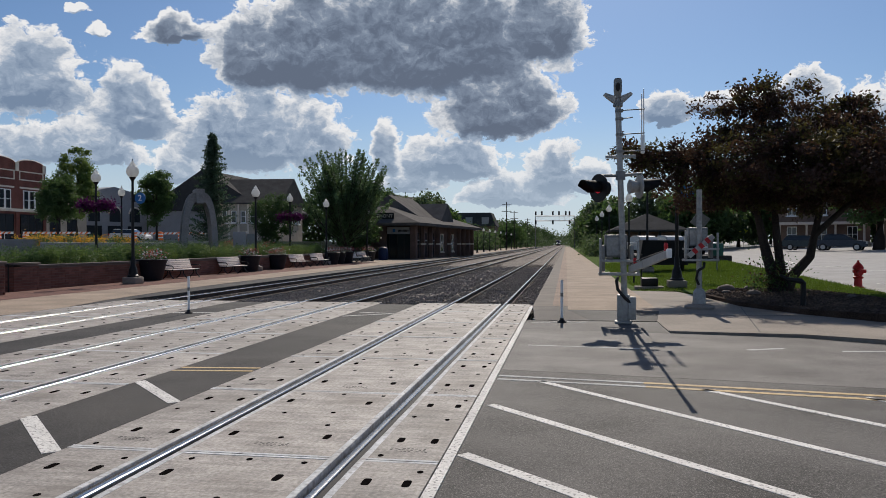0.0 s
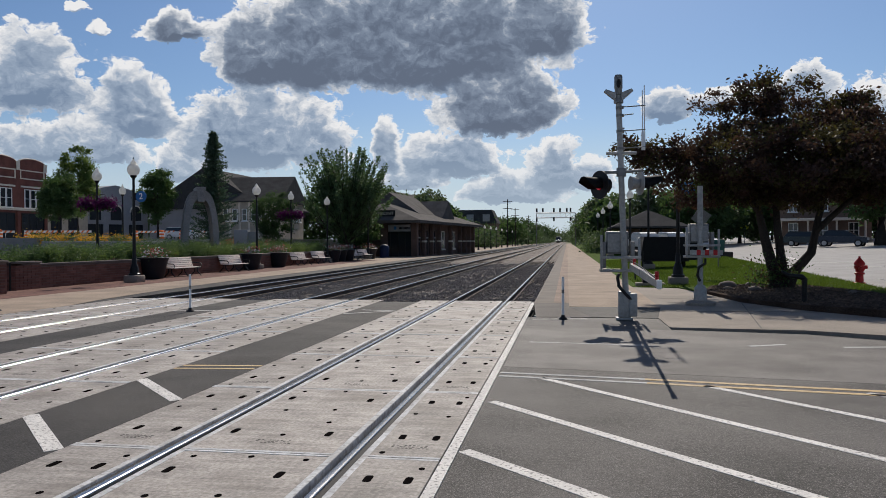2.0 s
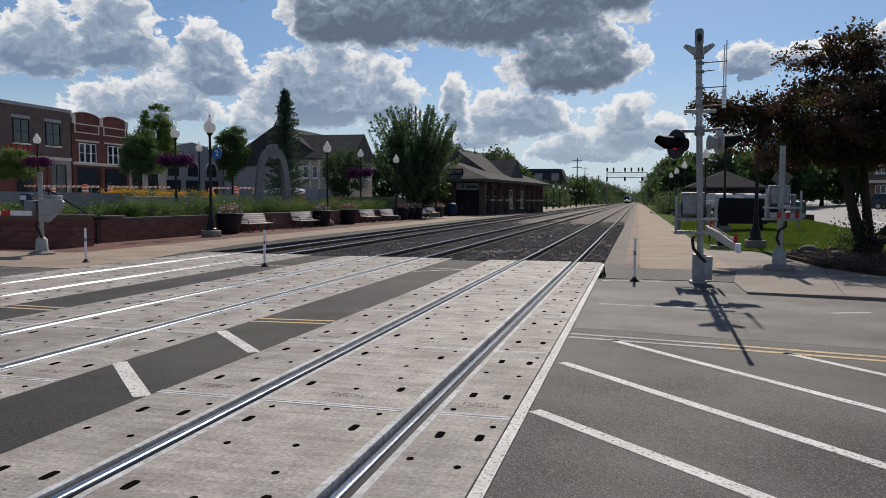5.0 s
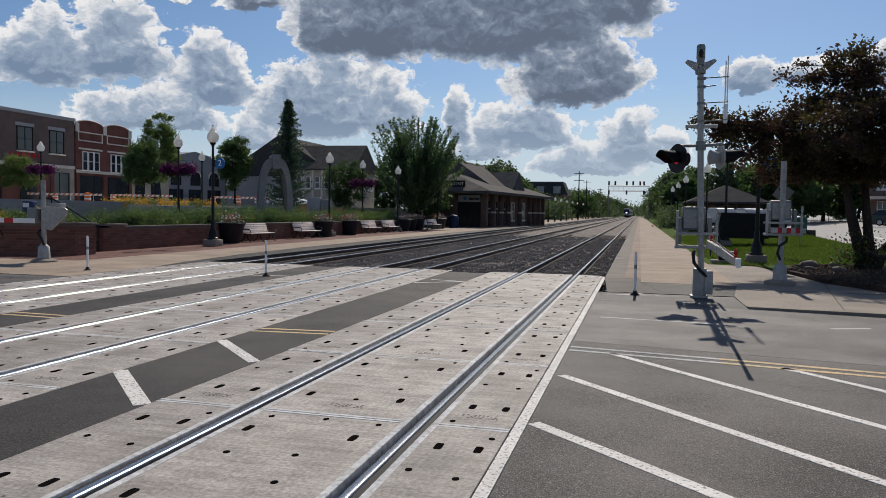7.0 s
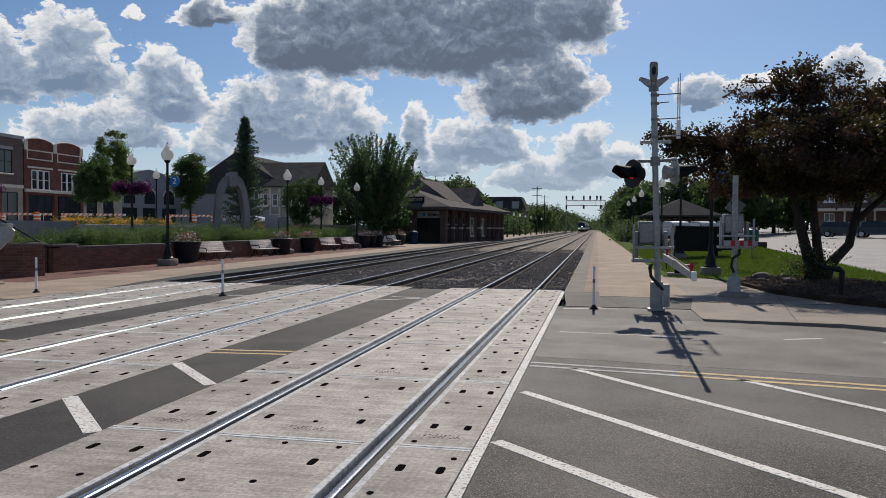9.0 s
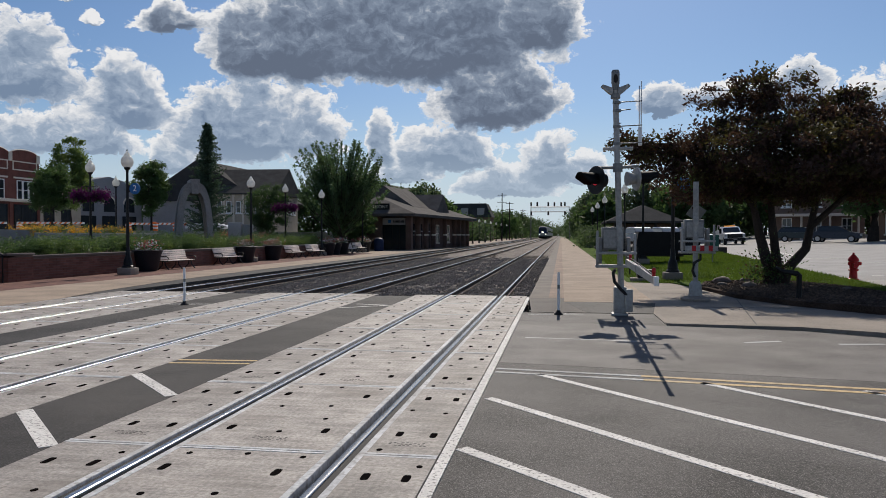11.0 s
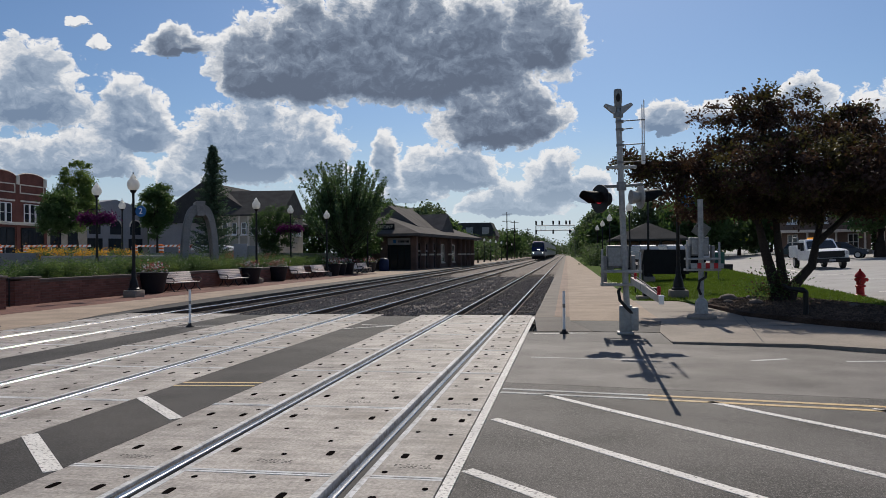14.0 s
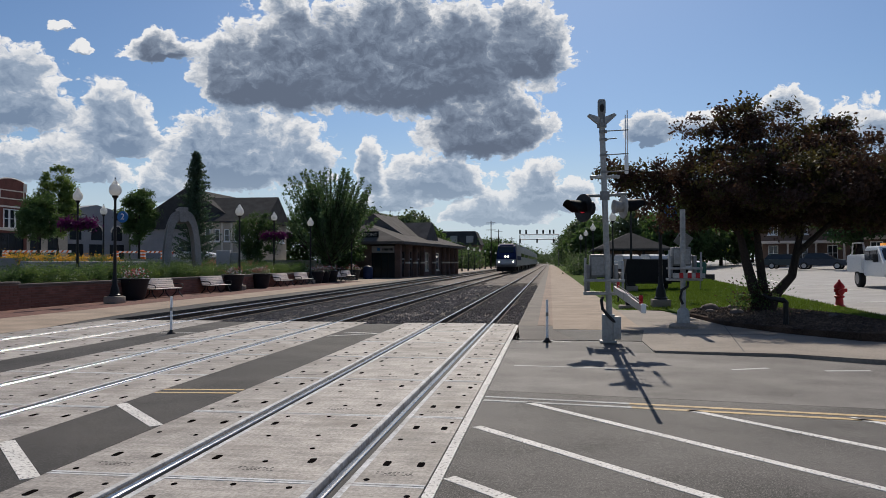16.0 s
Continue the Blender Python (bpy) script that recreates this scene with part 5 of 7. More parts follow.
blob_tree("tree", (8.03, 23.1, 0.17),
          [(0.4, -2.7, 3.7, 2.5, 1.6, 0.8), (3.4, -2.4, 3.7, 2.0, 1.5, 0.8), (0.2, 0, 4.1, 2.6, 2.6, 1.4), (-3.1, -0.3, 3.9, 1.5, 1.2, 0.7), (-0.9, 0, 5.7, 1.3, 1.2, 0.65), (0.2, 0, 6.3, 0.7, 0.6, 0.45),
           (3.0, 0.2, 4.0, 1.9, 2.2, 1.2), (-2.1, 0.2, 3.1, 1.5, 1.2, 0.7), (2.8, 0, 3.1, 2.0, 1.6, 0.8), (-4.35, -0.3, 4.3, 0.6, 0.6, 0.6),
           (5.3, 0.3, 3.9, 1.8, 1.9, 1.15), (1.6, 0, 5.3, 1.2, 1.2, 0.7), (-2.0, 0, 4.8, 0.7, 0.8, 0.35), (2.2, 0.1, 5.7, 0.35, 0.4, 0.5), (-0.6, 0, 2.95, 1.8, 1.4, 0.6), (5.6, 0, 3.0, 1.5, 1.3, 0.7), (0.9, 0, 2.85, 1.8, 1.3, 0.55)],
          [([(-0.12, 0, -0.1), (-0.2, 0, 0.6), (-0.42, 0.05, 1.5), (-0.6, 0.1, 2.4), (-1.4, 0.1, 3.3), (-2.6, 0, 4.0)], 0.18),
           ([(0.05, 0.05, -0.1), (0.08, 0.1, 0.7), (0.0, 0.2, 1.6), (-0.1, 0.2, 2.8), (-0.3, 0.1, 4.2), (-0.5, 0, 5.6)], 0.16),
           ([(0.18, 0, -0.1), (0.36, -0.05, 0.5), (0.85, -0.1, 1.1), (1.05, 0.0, 2.0), (1.4, 0.1, 3.4), (1.9, 0.0, 4.9)], 0.17),
           ([(0.95, -0.05, 1.7), (1.9, 0, 2.6), (3.0, 0, 3.5), (4.6, 0.2, 4.2)], 0.09)],
          [LEAF_DARK, LEAF_DARK, LEAF_BRONZE], "spreading dark purple-leaved crab apple with several bent stems", 21, clumps=1150, per=85, leaf=0.06, sigma=0.15)
bush_stuff("tree_suckers", lambda u, v: (7.78 + (u - 0.6) * 0.9, 22.9 + (v - .5) * 0.4, 0.25), 26, 0.5, 1.2, [LEAF_GREEN, LEAF_DARK], "leafy sucker shoots round the tree foot", 31, leaf=0.045, per=40)
spray_tree("tree", (-19.2, 69, 0.35), 10.6, 5.0, LEAF_FEATHER, "large green tree with feathery upright branches", 22, n=190, per=230, leaf=0.11, trunk_r=0.26, low=0.1, sigma=0.21)
spray_tree("spruce", (-27.0, 57, 1.2), 9.6, 2.0, NEEDLE, "tall dark spruce behind the stone arch", 23, n=210, per=90, leaf=0.075, trunk_r=0.15, low=0.05, sigma=0.13, cone=True, droop=-0.25)
LIT = dict(per=170, leaf=0.075, trunk_r=0.08)
tree("tree", (-27.9, 50, 1.95), 4.9, 1.15, 1.5, LEAF_GREEN, "small round green street tree", 24, clumps=110, clump_r=0.22, **LIT)
tree("tree", (-32.9, 46, 1.95), 4.3, 1.15, 1.3, LEAF_GREEN, "small round green street tree", 25, clumps=110, clump_r=0.22, **LIT)
tree("tree", (-36.4, 53, 1.95), 6.8, 1.5, 1.8, LEAF_LIGHT, "slender light green street tree", 26, clumps=120, clump_r=0.18, **LIT)
tree("tree", (-58.0, 61, 1.95), 4.6, 1.8, 1.4, LEAF_LIGHT, "small round green street tree", 27, clumps=110, clump_r=0.2, **LIT)
tree("tree", (-24.0, 62, 0.9), 5.2, 1.8, 1.0, LEAF_DEEP, "small dark green tree beside the path", 28, clumps=90, clump_r=0.2, **LIT)
tree("tree", (-20.3, 75.5, 0.3), 5.4, 2.6, 1.0, LEAF_DEEP, "dark green tree beside the station", 29, clumps=120, per=80, leaf=0.15, trunk_r=0.12)

# ---- stone arch ----
arch = thing("arch_sculpture", (-20.9, 42.8, 0.86), "pointed grey stone arch sculpture with a keystone", "sculpture", rz=33)
def arch_path(w, h, n=13):
    left = []
    for i in range(n):
        u = i / (n - 1)
        left.append((-w * max(0.0, math.cos(u * math.pi / 2)) ** 0.62, h * math.sin(u * math.pi / 2) ** 0.95))
    return left
for depth, (y0, y1, grow) in enumerate(((-0.9, -0.4, 0.0), (-0.4, 0.1, -0.13), (0.1, 0.5, 0.06), (0.5, 0.9, -0.1))):
    outer, inner = arch_path(1.08 + grow, 4.0 + grow), arch_path(0.74 + 0.25 * grow, 3.45 + 0.25 * grow)
    for s, nm in ((1, "left_leg"), (-1, "right_leg")):
        bm = B()
        o = [(s * x, z) for x, z in outer]
        q = [(s * x, z) for x, z in inner]
        for a, b, c, d in zip(o, o[1:], q[1:], q):
            vs = [bm.verts.new((p[0], y, p[1])) for y in (y0, y1) for p in (a, b, c, d)]
            for f in ((0, 1, 2, 3), (7, 6, 5, 4), (0, 4, 5, 1), (2, 6, 7, 3)):
                bm.faces.new([vs[i] for i in f])
        bmesh.ops.remove_doubles(bm, verts=bm.verts, dist=0.001)
        bmesh.ops.recalc_face_normals(bm, faces=bm.faces)
        part("arch_leg", bm, SCULPT, arch)
bm = B()
loft(bm, [(-0.2, 3.3), (0.2, 3.3), (0.27, 4.2), (-0.27, 4.2)], "y", -1.05, 1.05)
part("keystone", bm, SCULPT, arch)
slab = thing("information_slab", (-21.2, 49.5, 0.86), "pale grey upright information slab", "sign")
bm = B()
box(bm, -0.5, 0.5, -0.12, 0.12, 0, 1.7, 0.03)
part("slab", bm, STUCCO, slab)
bm = B()
box(bm, 0.55, 1.2, -0.1, 0.1, 0, 1.55, 0.02)
part("side_panel", bm, STEELGREY, slab)


# ---- buildings ----
def window(parent, x, z, w, h, y=-0.05, frame_mat=None, cols=2, rows=2, sill=True, axis="y"):
    """A window on a wall: frame, panes, sill; the wall face lies at local y, looking to -y (axis y) or at x looking to +x (axis x)."""
    fm = frame_mat or WHITE
    win = new("window")
    win.parent = parent
    if axis == "y":
        win.location = (x, y, z)
    else:
        win.location, win.rotation_euler = (y, x, z), (0, 0, radians(90))
    bm = B()
    t = 0.09
    for a in ((-w / 2, w / 2, h / 2 - t, h / 2), (-w / 2, w / 2, -h / 2, -h / 2 + t), (-w / 2, -w / 2 + t, -h / 2 + t, h / 2 - t), (w / 2 - t, w / 2, -h / 2 + t, h / 2 - t)):
        box(bm, a[0], a[1], -0.07, 0.05, a[2], a[3])
    for c in range(1, cols):
        xx = -w / 2 + w * c / cols
        box(bm, xx - 0.04, xx + 0.04, -0.05, 0.04, -h / 2 + t, h / 2 - t)
    for r in range(1, rows):
        zz = -h / 2 + h * r / rows
        box(bm, -w / 2 + t, w / 2 - t, -0.045, 0.035, zz - 0.03, zz + 0.03)
    part("frame", bm, fm, win, smooth=False)
    bm = B()
    box(bm, -w / 2 + 0.02, w / 2 - 0.02, -0.02, 0.02, -h / 2 + 0.02, h / 2 - 0.02)
    part("pane", bm, DARKGLASS, win, smooth=False)
    if sill:
        bm = B()
        box(bm, -w / 2 - 0.12, w / 2 + 0.12, -0.16, 0.03, -h / 2 - 0.16, -h / 2 - 0.01, 0.01)
        part("sill", bm, fm if frame_mat is None else CREAM, win)
    return win


def roof_part(parent, w, d, h, rise, mat, ridge="x", eave=0.5, hip=0.0, cx=0.0, cy=0.0, thick=0.18):
    bm = B()
    W, D = w / 2 + eave, d / 2 + eave
    if ridge == "x":
        top = [(-W + hip, 0, h + rise), (W - hip, 0, h + rise)]
        fs = [(0, 1, 5, 4), (2, 3, 4, 5), (3, 0, 4), (1, 2, 5)]
    else:
        top = [(0, -D + hip, h + rise), (0, D - hip, h + rise)]
        fs = [(0, 1, 4), (1, 2, 5, 4), (2, 3, 5), (3, 0, 4, 5)]
    pts = [(-W, -D, h), (W, -D, h), (W, D, h), (-W, D, h)] + top
    vs = [bm.verts.new((x + cx, y + cy, z)) for x, y, z in pts]
    for f in fs:
        bm.faces.new([vs[i] for i in f])
    lo = [bm.verts.new((x + cx, y + cy, z - thick)) for x, y, z in pts[:4]]
    for i in range(4):
        bm.faces.new((lo[i], lo[(i + 1) % 4], vs[(i + 1) % 4], vs[i]))
    bm.faces.new(lo[::-1])
    return part("roof", bm, mat, parent, smooth=False)


def block(parent, name, x0, x1, y0, y1, z0, z1, mat, label="", bevel=0.0):
    bm = B()
    box(bm, x0, x1, y0, y1, z0, z1, bevel)
    return part(name, bm, mat, parent, label, smooth=False)


# red brick shop front with two stone-trimmed bays; local x along the street, front on -y
shop = thing("brick_shop", (-63.0, 79.4, 1.95), "red brick two-storey shop with cream stone trim", "building", rz=90)
SW, SH = 10.0, 9.2
block(shop, "wall", -SW / 2, SW / 2, 0, 12, -1, SH, BRICKWALL)
for s in (-1, 1):
    bm = B()
    pts = [(s * SW / 4 + SW / 4 * math.cos(math.pi * i / 12), SH + 0.75 * math.sin(math.pi * i / 12)) for i in range(13)]
    loft(bm, pts, "y", -0.02, 0.35)
    part("parapet", bm, BRICKWALL, shop)
    bm = B()
    tube(bm, [(p[0], 0.1, p[1] + 0.06) for p in pts], 0.09, 6)
    part("coping", bm, CREAM, shop)
    cx = s * SW / 4
    for a in ((cx - 2.1, cx + 2.1, SH - 0.75, SH - 0.62), (cx - 2.1, cx + 2.1, SH - 1.75, SH - 1.62), (cx - 2.1, cx - 1.97, SH - 1.62, SH - 0.75), (cx + 1.97, cx + 2.1, SH - 1.62, SH - 0.75)):
        block(shop, "trim", a[0], a[1], -0.08, 0.03, a[2], a[3], CREAM)
    block(shop, "trim", cx - 2.0, cx + 2.0, -0.1, 0.02, SH - 2.75, SH - 2.55, CREAM)
    for k in (-1, 0, 1):
        window(shop, cx + k * 1.0, SH - 4.1, 0.9, 2.3, -0.04, cols=1)
    block(shop, "window_sill", cx - 2.1, cx + 2.1, -0.2, 0.02, SH - 5.55, SH - 5.30, CREAM)
    window(shop, cx, 1.75, 3.9, 3.2, -0.03, BLACKMETAL, 3, 1, False)
for x in (-SW / 2 + 0.25, 0, SW / 2 - 0.25):
    block(shop, "pilaster", x - 0.25, x + 0.25, -0.14, 0.01, -0.5, 3.6, BRICKWALL)
    block(shop, "finial_block", x - 0.25, x + 0.25, -0.14, 0.1, SH - 0.7, SH + 0.35, CREAM)
block(shop, "band", -SW / 2, SW / 2, -0.18, 0.0, 3.65, 4.0, CREAM)

grey = thing("grey_shop", (-63.0, 63.6, 1.95), "dark grey brick two-storey shop with red lettering bars", "building", rz=90)
DARKBRICK = material("grey_brick", (0.135, 0.098, 0.088), 0.9, vary=0.2, grain=14, bump=0.4)
TANSTONE = material("tan_stone", (0.34, 0.29, 0.245), 0.9, vary=0.18, grain=10)
block(grey, "wall", -11, 10.6, 0, 12, 4.2, 9.6, DARKBRICK)
block(grey, "ground_floor_wall", -11, 10.6, 0.02, 12, -1, 4.2, TANSTONE)
block(grey, "coping", -11.1, 10.7, -0.12, 0.5, 9.6, 9.95, STUCCO)
block(grey, "band", -11, 10.6, -0.1, 0.03, 4.0, 4.35, CREAM)
for x in (-8.5, -2.5, 3.2, 7.8):
    window(grey, x, 6.9, 2.2, 2.6, -0.02, BLACKMETAL, 2, 2)
    block(grey, "lintel", x - 1.3, x + 1.3, -0.06, 0.02, 8.25, 8.6, STUCCO)
for x in (-7.5, -1.5, 4.0, 8.2):
    window(grey, x, 1.9, 3.0, 3.2, -0.01, BLACKMETAL, 2, 1, False)
for x in (-4.6, 1.2, 6.1):
    block(grey, "infill_panel", x - 1.3, x + 1.3, -0.04, 0.01, -0.5, 3.6, BRICKWALL)
for k in range(6):
    block(grey, "sign_bar", 1.2 + k * 0.75, 1.58 + k * 0.75, -0.09, -0.03, 4.85, 5.4, RED, "plain red sign bar")
tan_shop = thing("beige_shop", (-63.4, 87.7, 1.95), "low beige shop between taller buildings", "building", rz=90)
block(tan_shop, "wall", -3, 5.5, 0, 10, -1, 7.2, BEIGE)
block(tan_shop, "coping", -3.1, 5.6, -0.1, 0.4, 7.2, 7.5, ROOF)
for x in (-1, 2.4):
    window(tan_shop, x, 5.4, 1.2, 1.8, -0.02)
    window(tan_shop, x, 1.8, 2.0, 2.6, -0.02, BLACKMETAL)
hall = thing("arched_hall", (-63.2, 99.5, 1.95), "grey gabled hall with round-arched windows", "building", rz=70)
bm = B()
loft(bm, [(-5.6, -1), (5.6, -1), (5.6, 4.8), (4.6, 6.4), (2.4, 7.6), (0, 8.1), (-2.4, 7.6), (-4.6, 6.4), (-5.6, 4.8)], "y", 0, 14)
part("wall", bm, material("blue_grey_render", (0.27, 0.275, 0.29), 0.9, vary=0.1, grain=8), hall, smooth=False)
for x in (-3.4, 0.0, 3.4):
    bm = B()
    loft(bm, [(x - 0.9, 3.0)] + [(x - 0.9 * math.cos(math.pi * i / 10), 4.2 + 0.9 * math.sin(math.pi * i / 10)) for i in range(11)] + [(x + 0.9, 3.0)], "y", -0.06, 0.02)
    part("arched_window", bm, DARKGLASS, hall, smooth=False)
    bm = B()
    tube(bm, [(x - 1.0 * math.cos(math.pi * i / 10), -0.04, 4.2 + 1.0 * math.sin(math.pi * i / 10)) for i in range(11)], 0.12, 6)
    part("window_arch", bm, CREAM, hall)
    window(hall, x, 1.2, 2.4, 2.4, -0.02, BLACKMETAL, 2, 1, False)
longb = thing("long_building", (-43.4, 101, 1.2), "long beige brick building with a dark gable roof", "building", rz=4)
block(longb, "wall", -4.6, 4.6, 0, 12, -1, 6.4, BEIGE)
roof_part(longb, 9.2, 12, 6.4, 3.9, ROOF, "x", 0.5, 0, cy=6)
bm = B()
loft(bm, [(0.1, 6.3), (11.9, 6.3), (6.0, 10.0)], "x", 4.3, 4.62)
part("gable", bm, BEIGE, longb, smooth=False)
for x in (-3.4, -2.0, -0.6, 0.8, 2.2, 3.4):
    window(longb, x, 4.4, 0.75, 1.7, -0.04, cols=1)
    block(longb, "pilaster", x + 0.55, x + 0.8, -0.14, 0.0, 0, 6.2, CREAM)
for y in (2, 4, 6, 8, 10):
    window(longb, y, 4.4, 0.8, 1.7, 4.64, cols=1, axis="x")
dark_roof = thing("wide_roof_building", (-51.0, 103, 1.2), "wide building with a broad dark roof", "building", rz=0)
block(dark_roof, "wall", -9, 8, 0, 18, -1, 5.6, STUCCO)
roof_part(dark_roof, 17.5, 18, 5.6, 5.9, ROOF, "y", 0.6, 0, cy=9)
bm = B()
loft(bm, [(-9, 5.5), (9, 5.5), (0, 11.4)], "y", -0.05, 0.4)
part("gable", bm, material("dark_shingle_gable", (0.10, 0.11, 0.105), 0.9, vary=0.15, grain=8), dark_roof, smooth=False)

# the station: brick, porch posts, deep shingle roof
st = thing("station", (-14.3, 79.0, 0.0), "low brown brick railway station with a deep shingle roof", "building", rz=-5.9)
STBRICK = material("station_brick", (0.135, 0.088, 0.072), 0.9, vary=0.3, grain=16, bump=0.4)
block(st, "wall", -10.5, -0.6, 3.0, 28.5, -0.3, 3.7, STBRICK)
block(st, "south_wall", -4.2, -3.5, 0.3, 3.0, -0.3, 3.7, STBRICK)
block(st, "corner_pier", -0.75, -0.1, 0.0, 0.65, -0.3, 3.7, STBRICK)
block(st, "corner_pier", -4.2, -3.55, 0.0, 0.32, -0.3, 3.7, STBRICK)
block(st, "glass_front", -3.5, -0.8, 0.35, 0.42, -0.2, 3.0, DARKGLASS)
block(st, "sign_board", -3.4, -0.85, 0.05, 0.25, 2.75, 3.5, STUCCO, "grey sign board")
for k in range(9):
    block(st, "sign_bar", -2.15 + k * 0.14, -2.05 + k * 0.14, 0.02, 0.055, 2.98, 3.22, BLACKMETAL)
block(st, "sign_disc", -2.75, -2.45, 0.02, 0.055, 2.95, 3.3, SIGNBLUE)
for x in (-3.3, -2.4, -1.6):
    block(st, "mullion", x, x + 0.08, 0.28, 0.44, -0.1, 2.75, BLACKMETAL)
for y in (3.2, 6.4, 9.6, 15.0, 20.0, 22.6, 25.2, 27.8):
    block(st, "porch_post", -0.5, -0.1, y, y + 0.42, -0.3, 3.7, STBRICK)
    block(st, "post_band", -0.52, -0.08, y - 0.02, y + 0.44, 1.55, 1.75, CREAM)
for y in (1.9, 4.9, 8.0):
    block(st, "porch_glass", -0.62, -0.56, y - 0.9, y + 0.9, 0.1, 2.9, DARKGLASS)
    block(st, "transom", -0.66, -0.5, y - 0.95, y + 0.95, 2.0, 2.12, ALU)
for y in (12.3, 17.5):
    window(st, y, 1.8, 1.4, 2.2, -0.55, CREAM, 2, 2, True, "x")
roof_part(st, 10.0, 29.5, 3.95, 2.1, ROOFTAN, "y", 0.9, 5.0, cx=-5.2, cy=14.4, thick=0.3)
roof_part(st, 7.0, 9.0, 5.0, 2.6, ROOFTAN, "y", 0.3, 0.0, cx=-6.0, cy=12.5)
roof_part(st, 4.6, 5.2, 4.7, 2.2, ROOFTAN, "x", 0.3, 0, cx=-3.6, cy=17.0)
bm = B()
loft(bm, [(14.5, 4.3), (19.5, 4.3), (17.0, 6.75)], "x", -1.6, -1.32)
part("gable_wall", bm, STUCCO, st, smooth=False)
block(st, "gable_wall", -9.3, -2.7, 8.2, 8.5, 4.2, 5.2, STUCCO)
block(st, "roof_sign", -5.0, -2.55, -0.15, 0.0, 4.40, 5.08, BLACKMETAL, "dark name board with pale letters")
lettering(st, "TMONT", 0.52, CREAM, (-2.68, -0.16, 4.55), (radians(90), 0, 0))
back = thing("gabled_house", (-27.0, 124, 0.3), "house with a steep grey gable roof", "building", rz=-6)
block(back, "wall", -4, 4, 0, 12, -1, 6.0, BEIGE)
roof_part(back, 8, 12, 6.0, 3.8, ROOFTAN, "y", 0.5, 0, cy=6)
bin_ = thing("litter_bin", (-16.9, 74.5, 0), "dark blue litter bin beside the station", "bin")
lathe_part("drum", [(0.45, 0), (0.5, 0.1), (0.5, 1.1), (0.35, 1.3), (0.1, 1.36)], material("bin_blue", (0.015, 0.025, 0.07), 0.5, vary=0.2), bin_)
mans = thing("mansard_house", (-24.5, 215, 0.3), "large dark house with a steep mansard roof", "building")
block(mans, "wall", -9, 6, 0, 12, -1, 6.4, STBRICK)
bm = B()
vs = [bm.verts.new(p) for p in ((-9.4, -0.4, 6.4), (6.4, -0.4, 6.4), (6.4, 12.4, 6.4), (-9.4, 12.4, 6.4), (-7.6, 1.6, 10.4), (4.6, 1.6, 10.4), (4.6, 10.4, 10.4), (-7.6, 10.4, 10.4))]
for f in ((0, 1, 5, 4), (1, 2, 6, 5), (2, 3, 7, 6), (3, 0, 4, 7), (4, 5, 6, 7), (3, 2, 1, 0)):
    bm.faces.new([vs[i] for i in f])
part("roof", bm, ROOF, mans, smooth=False)
for x in (-6.2, -1.5, 3.2):
    d = block(mans, "dormer", x - 1.0, x + 1.0, -0.3, 1.5, 7.0, 9.0, STUCCO)
    window(mans, x, 3.6, 1.3, 2.0, -0.03)
shel = thing("platform_shelter", (10.0, 78, 0.1), "platform shelter with a dark hipped roof", "building")
block(shel, "wall", -2.6, 2.6, 0, 9, -0.3, 2.7, STBRICK)
for x in (-2.9, -1.0, 1.0, 2.9):
    block(shel, "post", x - 0.12, x + 0.12, -0.9, -0.66, -0.2, 2.8, BLACKMETAL)
for x in (-1.6, 0, 1.6):
    window(shel, x, 1.5, 1.2, 1.4, -0.02, BLACKMETAL, 2, 1, False)
roof_part(shel, 6.2, 10, 2.95, 1.75, ROOF, "y", 0.7, 3.2, cy=4.3)

# houses across the east street
for i, (x, y, rz) in enumerate([(36.0, 76.0, -22), (42.5, 62.0, -22), (31.5, 94.0, -20)]):
    t = thing("row_house", (x, y, 1.3), "brown brick row house with a pale columned porch", "building", "row houses", rz)
    block(t, "wall", -5, 5, 0, 10, -1, 6.0, material("row_brick", (0.17, 0.12, 0.095), 0.9, vary=0.2, grain=14) if i == 0 else bpy.data.materials["row_brick"])
    roof_part(t, 10, 10, 6.0, 2.8, ROOF, "x", 0.4, 0, cy=5)
    for k in (-3.2, 0, 3.2):
        window(t, k, 4.5, 1.1, 1.6, -0.03)
        window(t, k, 1.4, 1.1, 1.9, -0.03)
    for k in (-4.4, -1.5, 1.5, 4.4):
        bm = B()
        lathe(bm, [(0.16, 0), (0.13, 0.2), (0.11, 2.6), (0.17, 2.75)], 12, (k, -1.6, -0.2))
        part("porch_column", bm, CREAM, t)
    block(t, "porch_roof", -4.9, 4.9, -2.0, 0.02, 2.55, 2.85, CREAM)

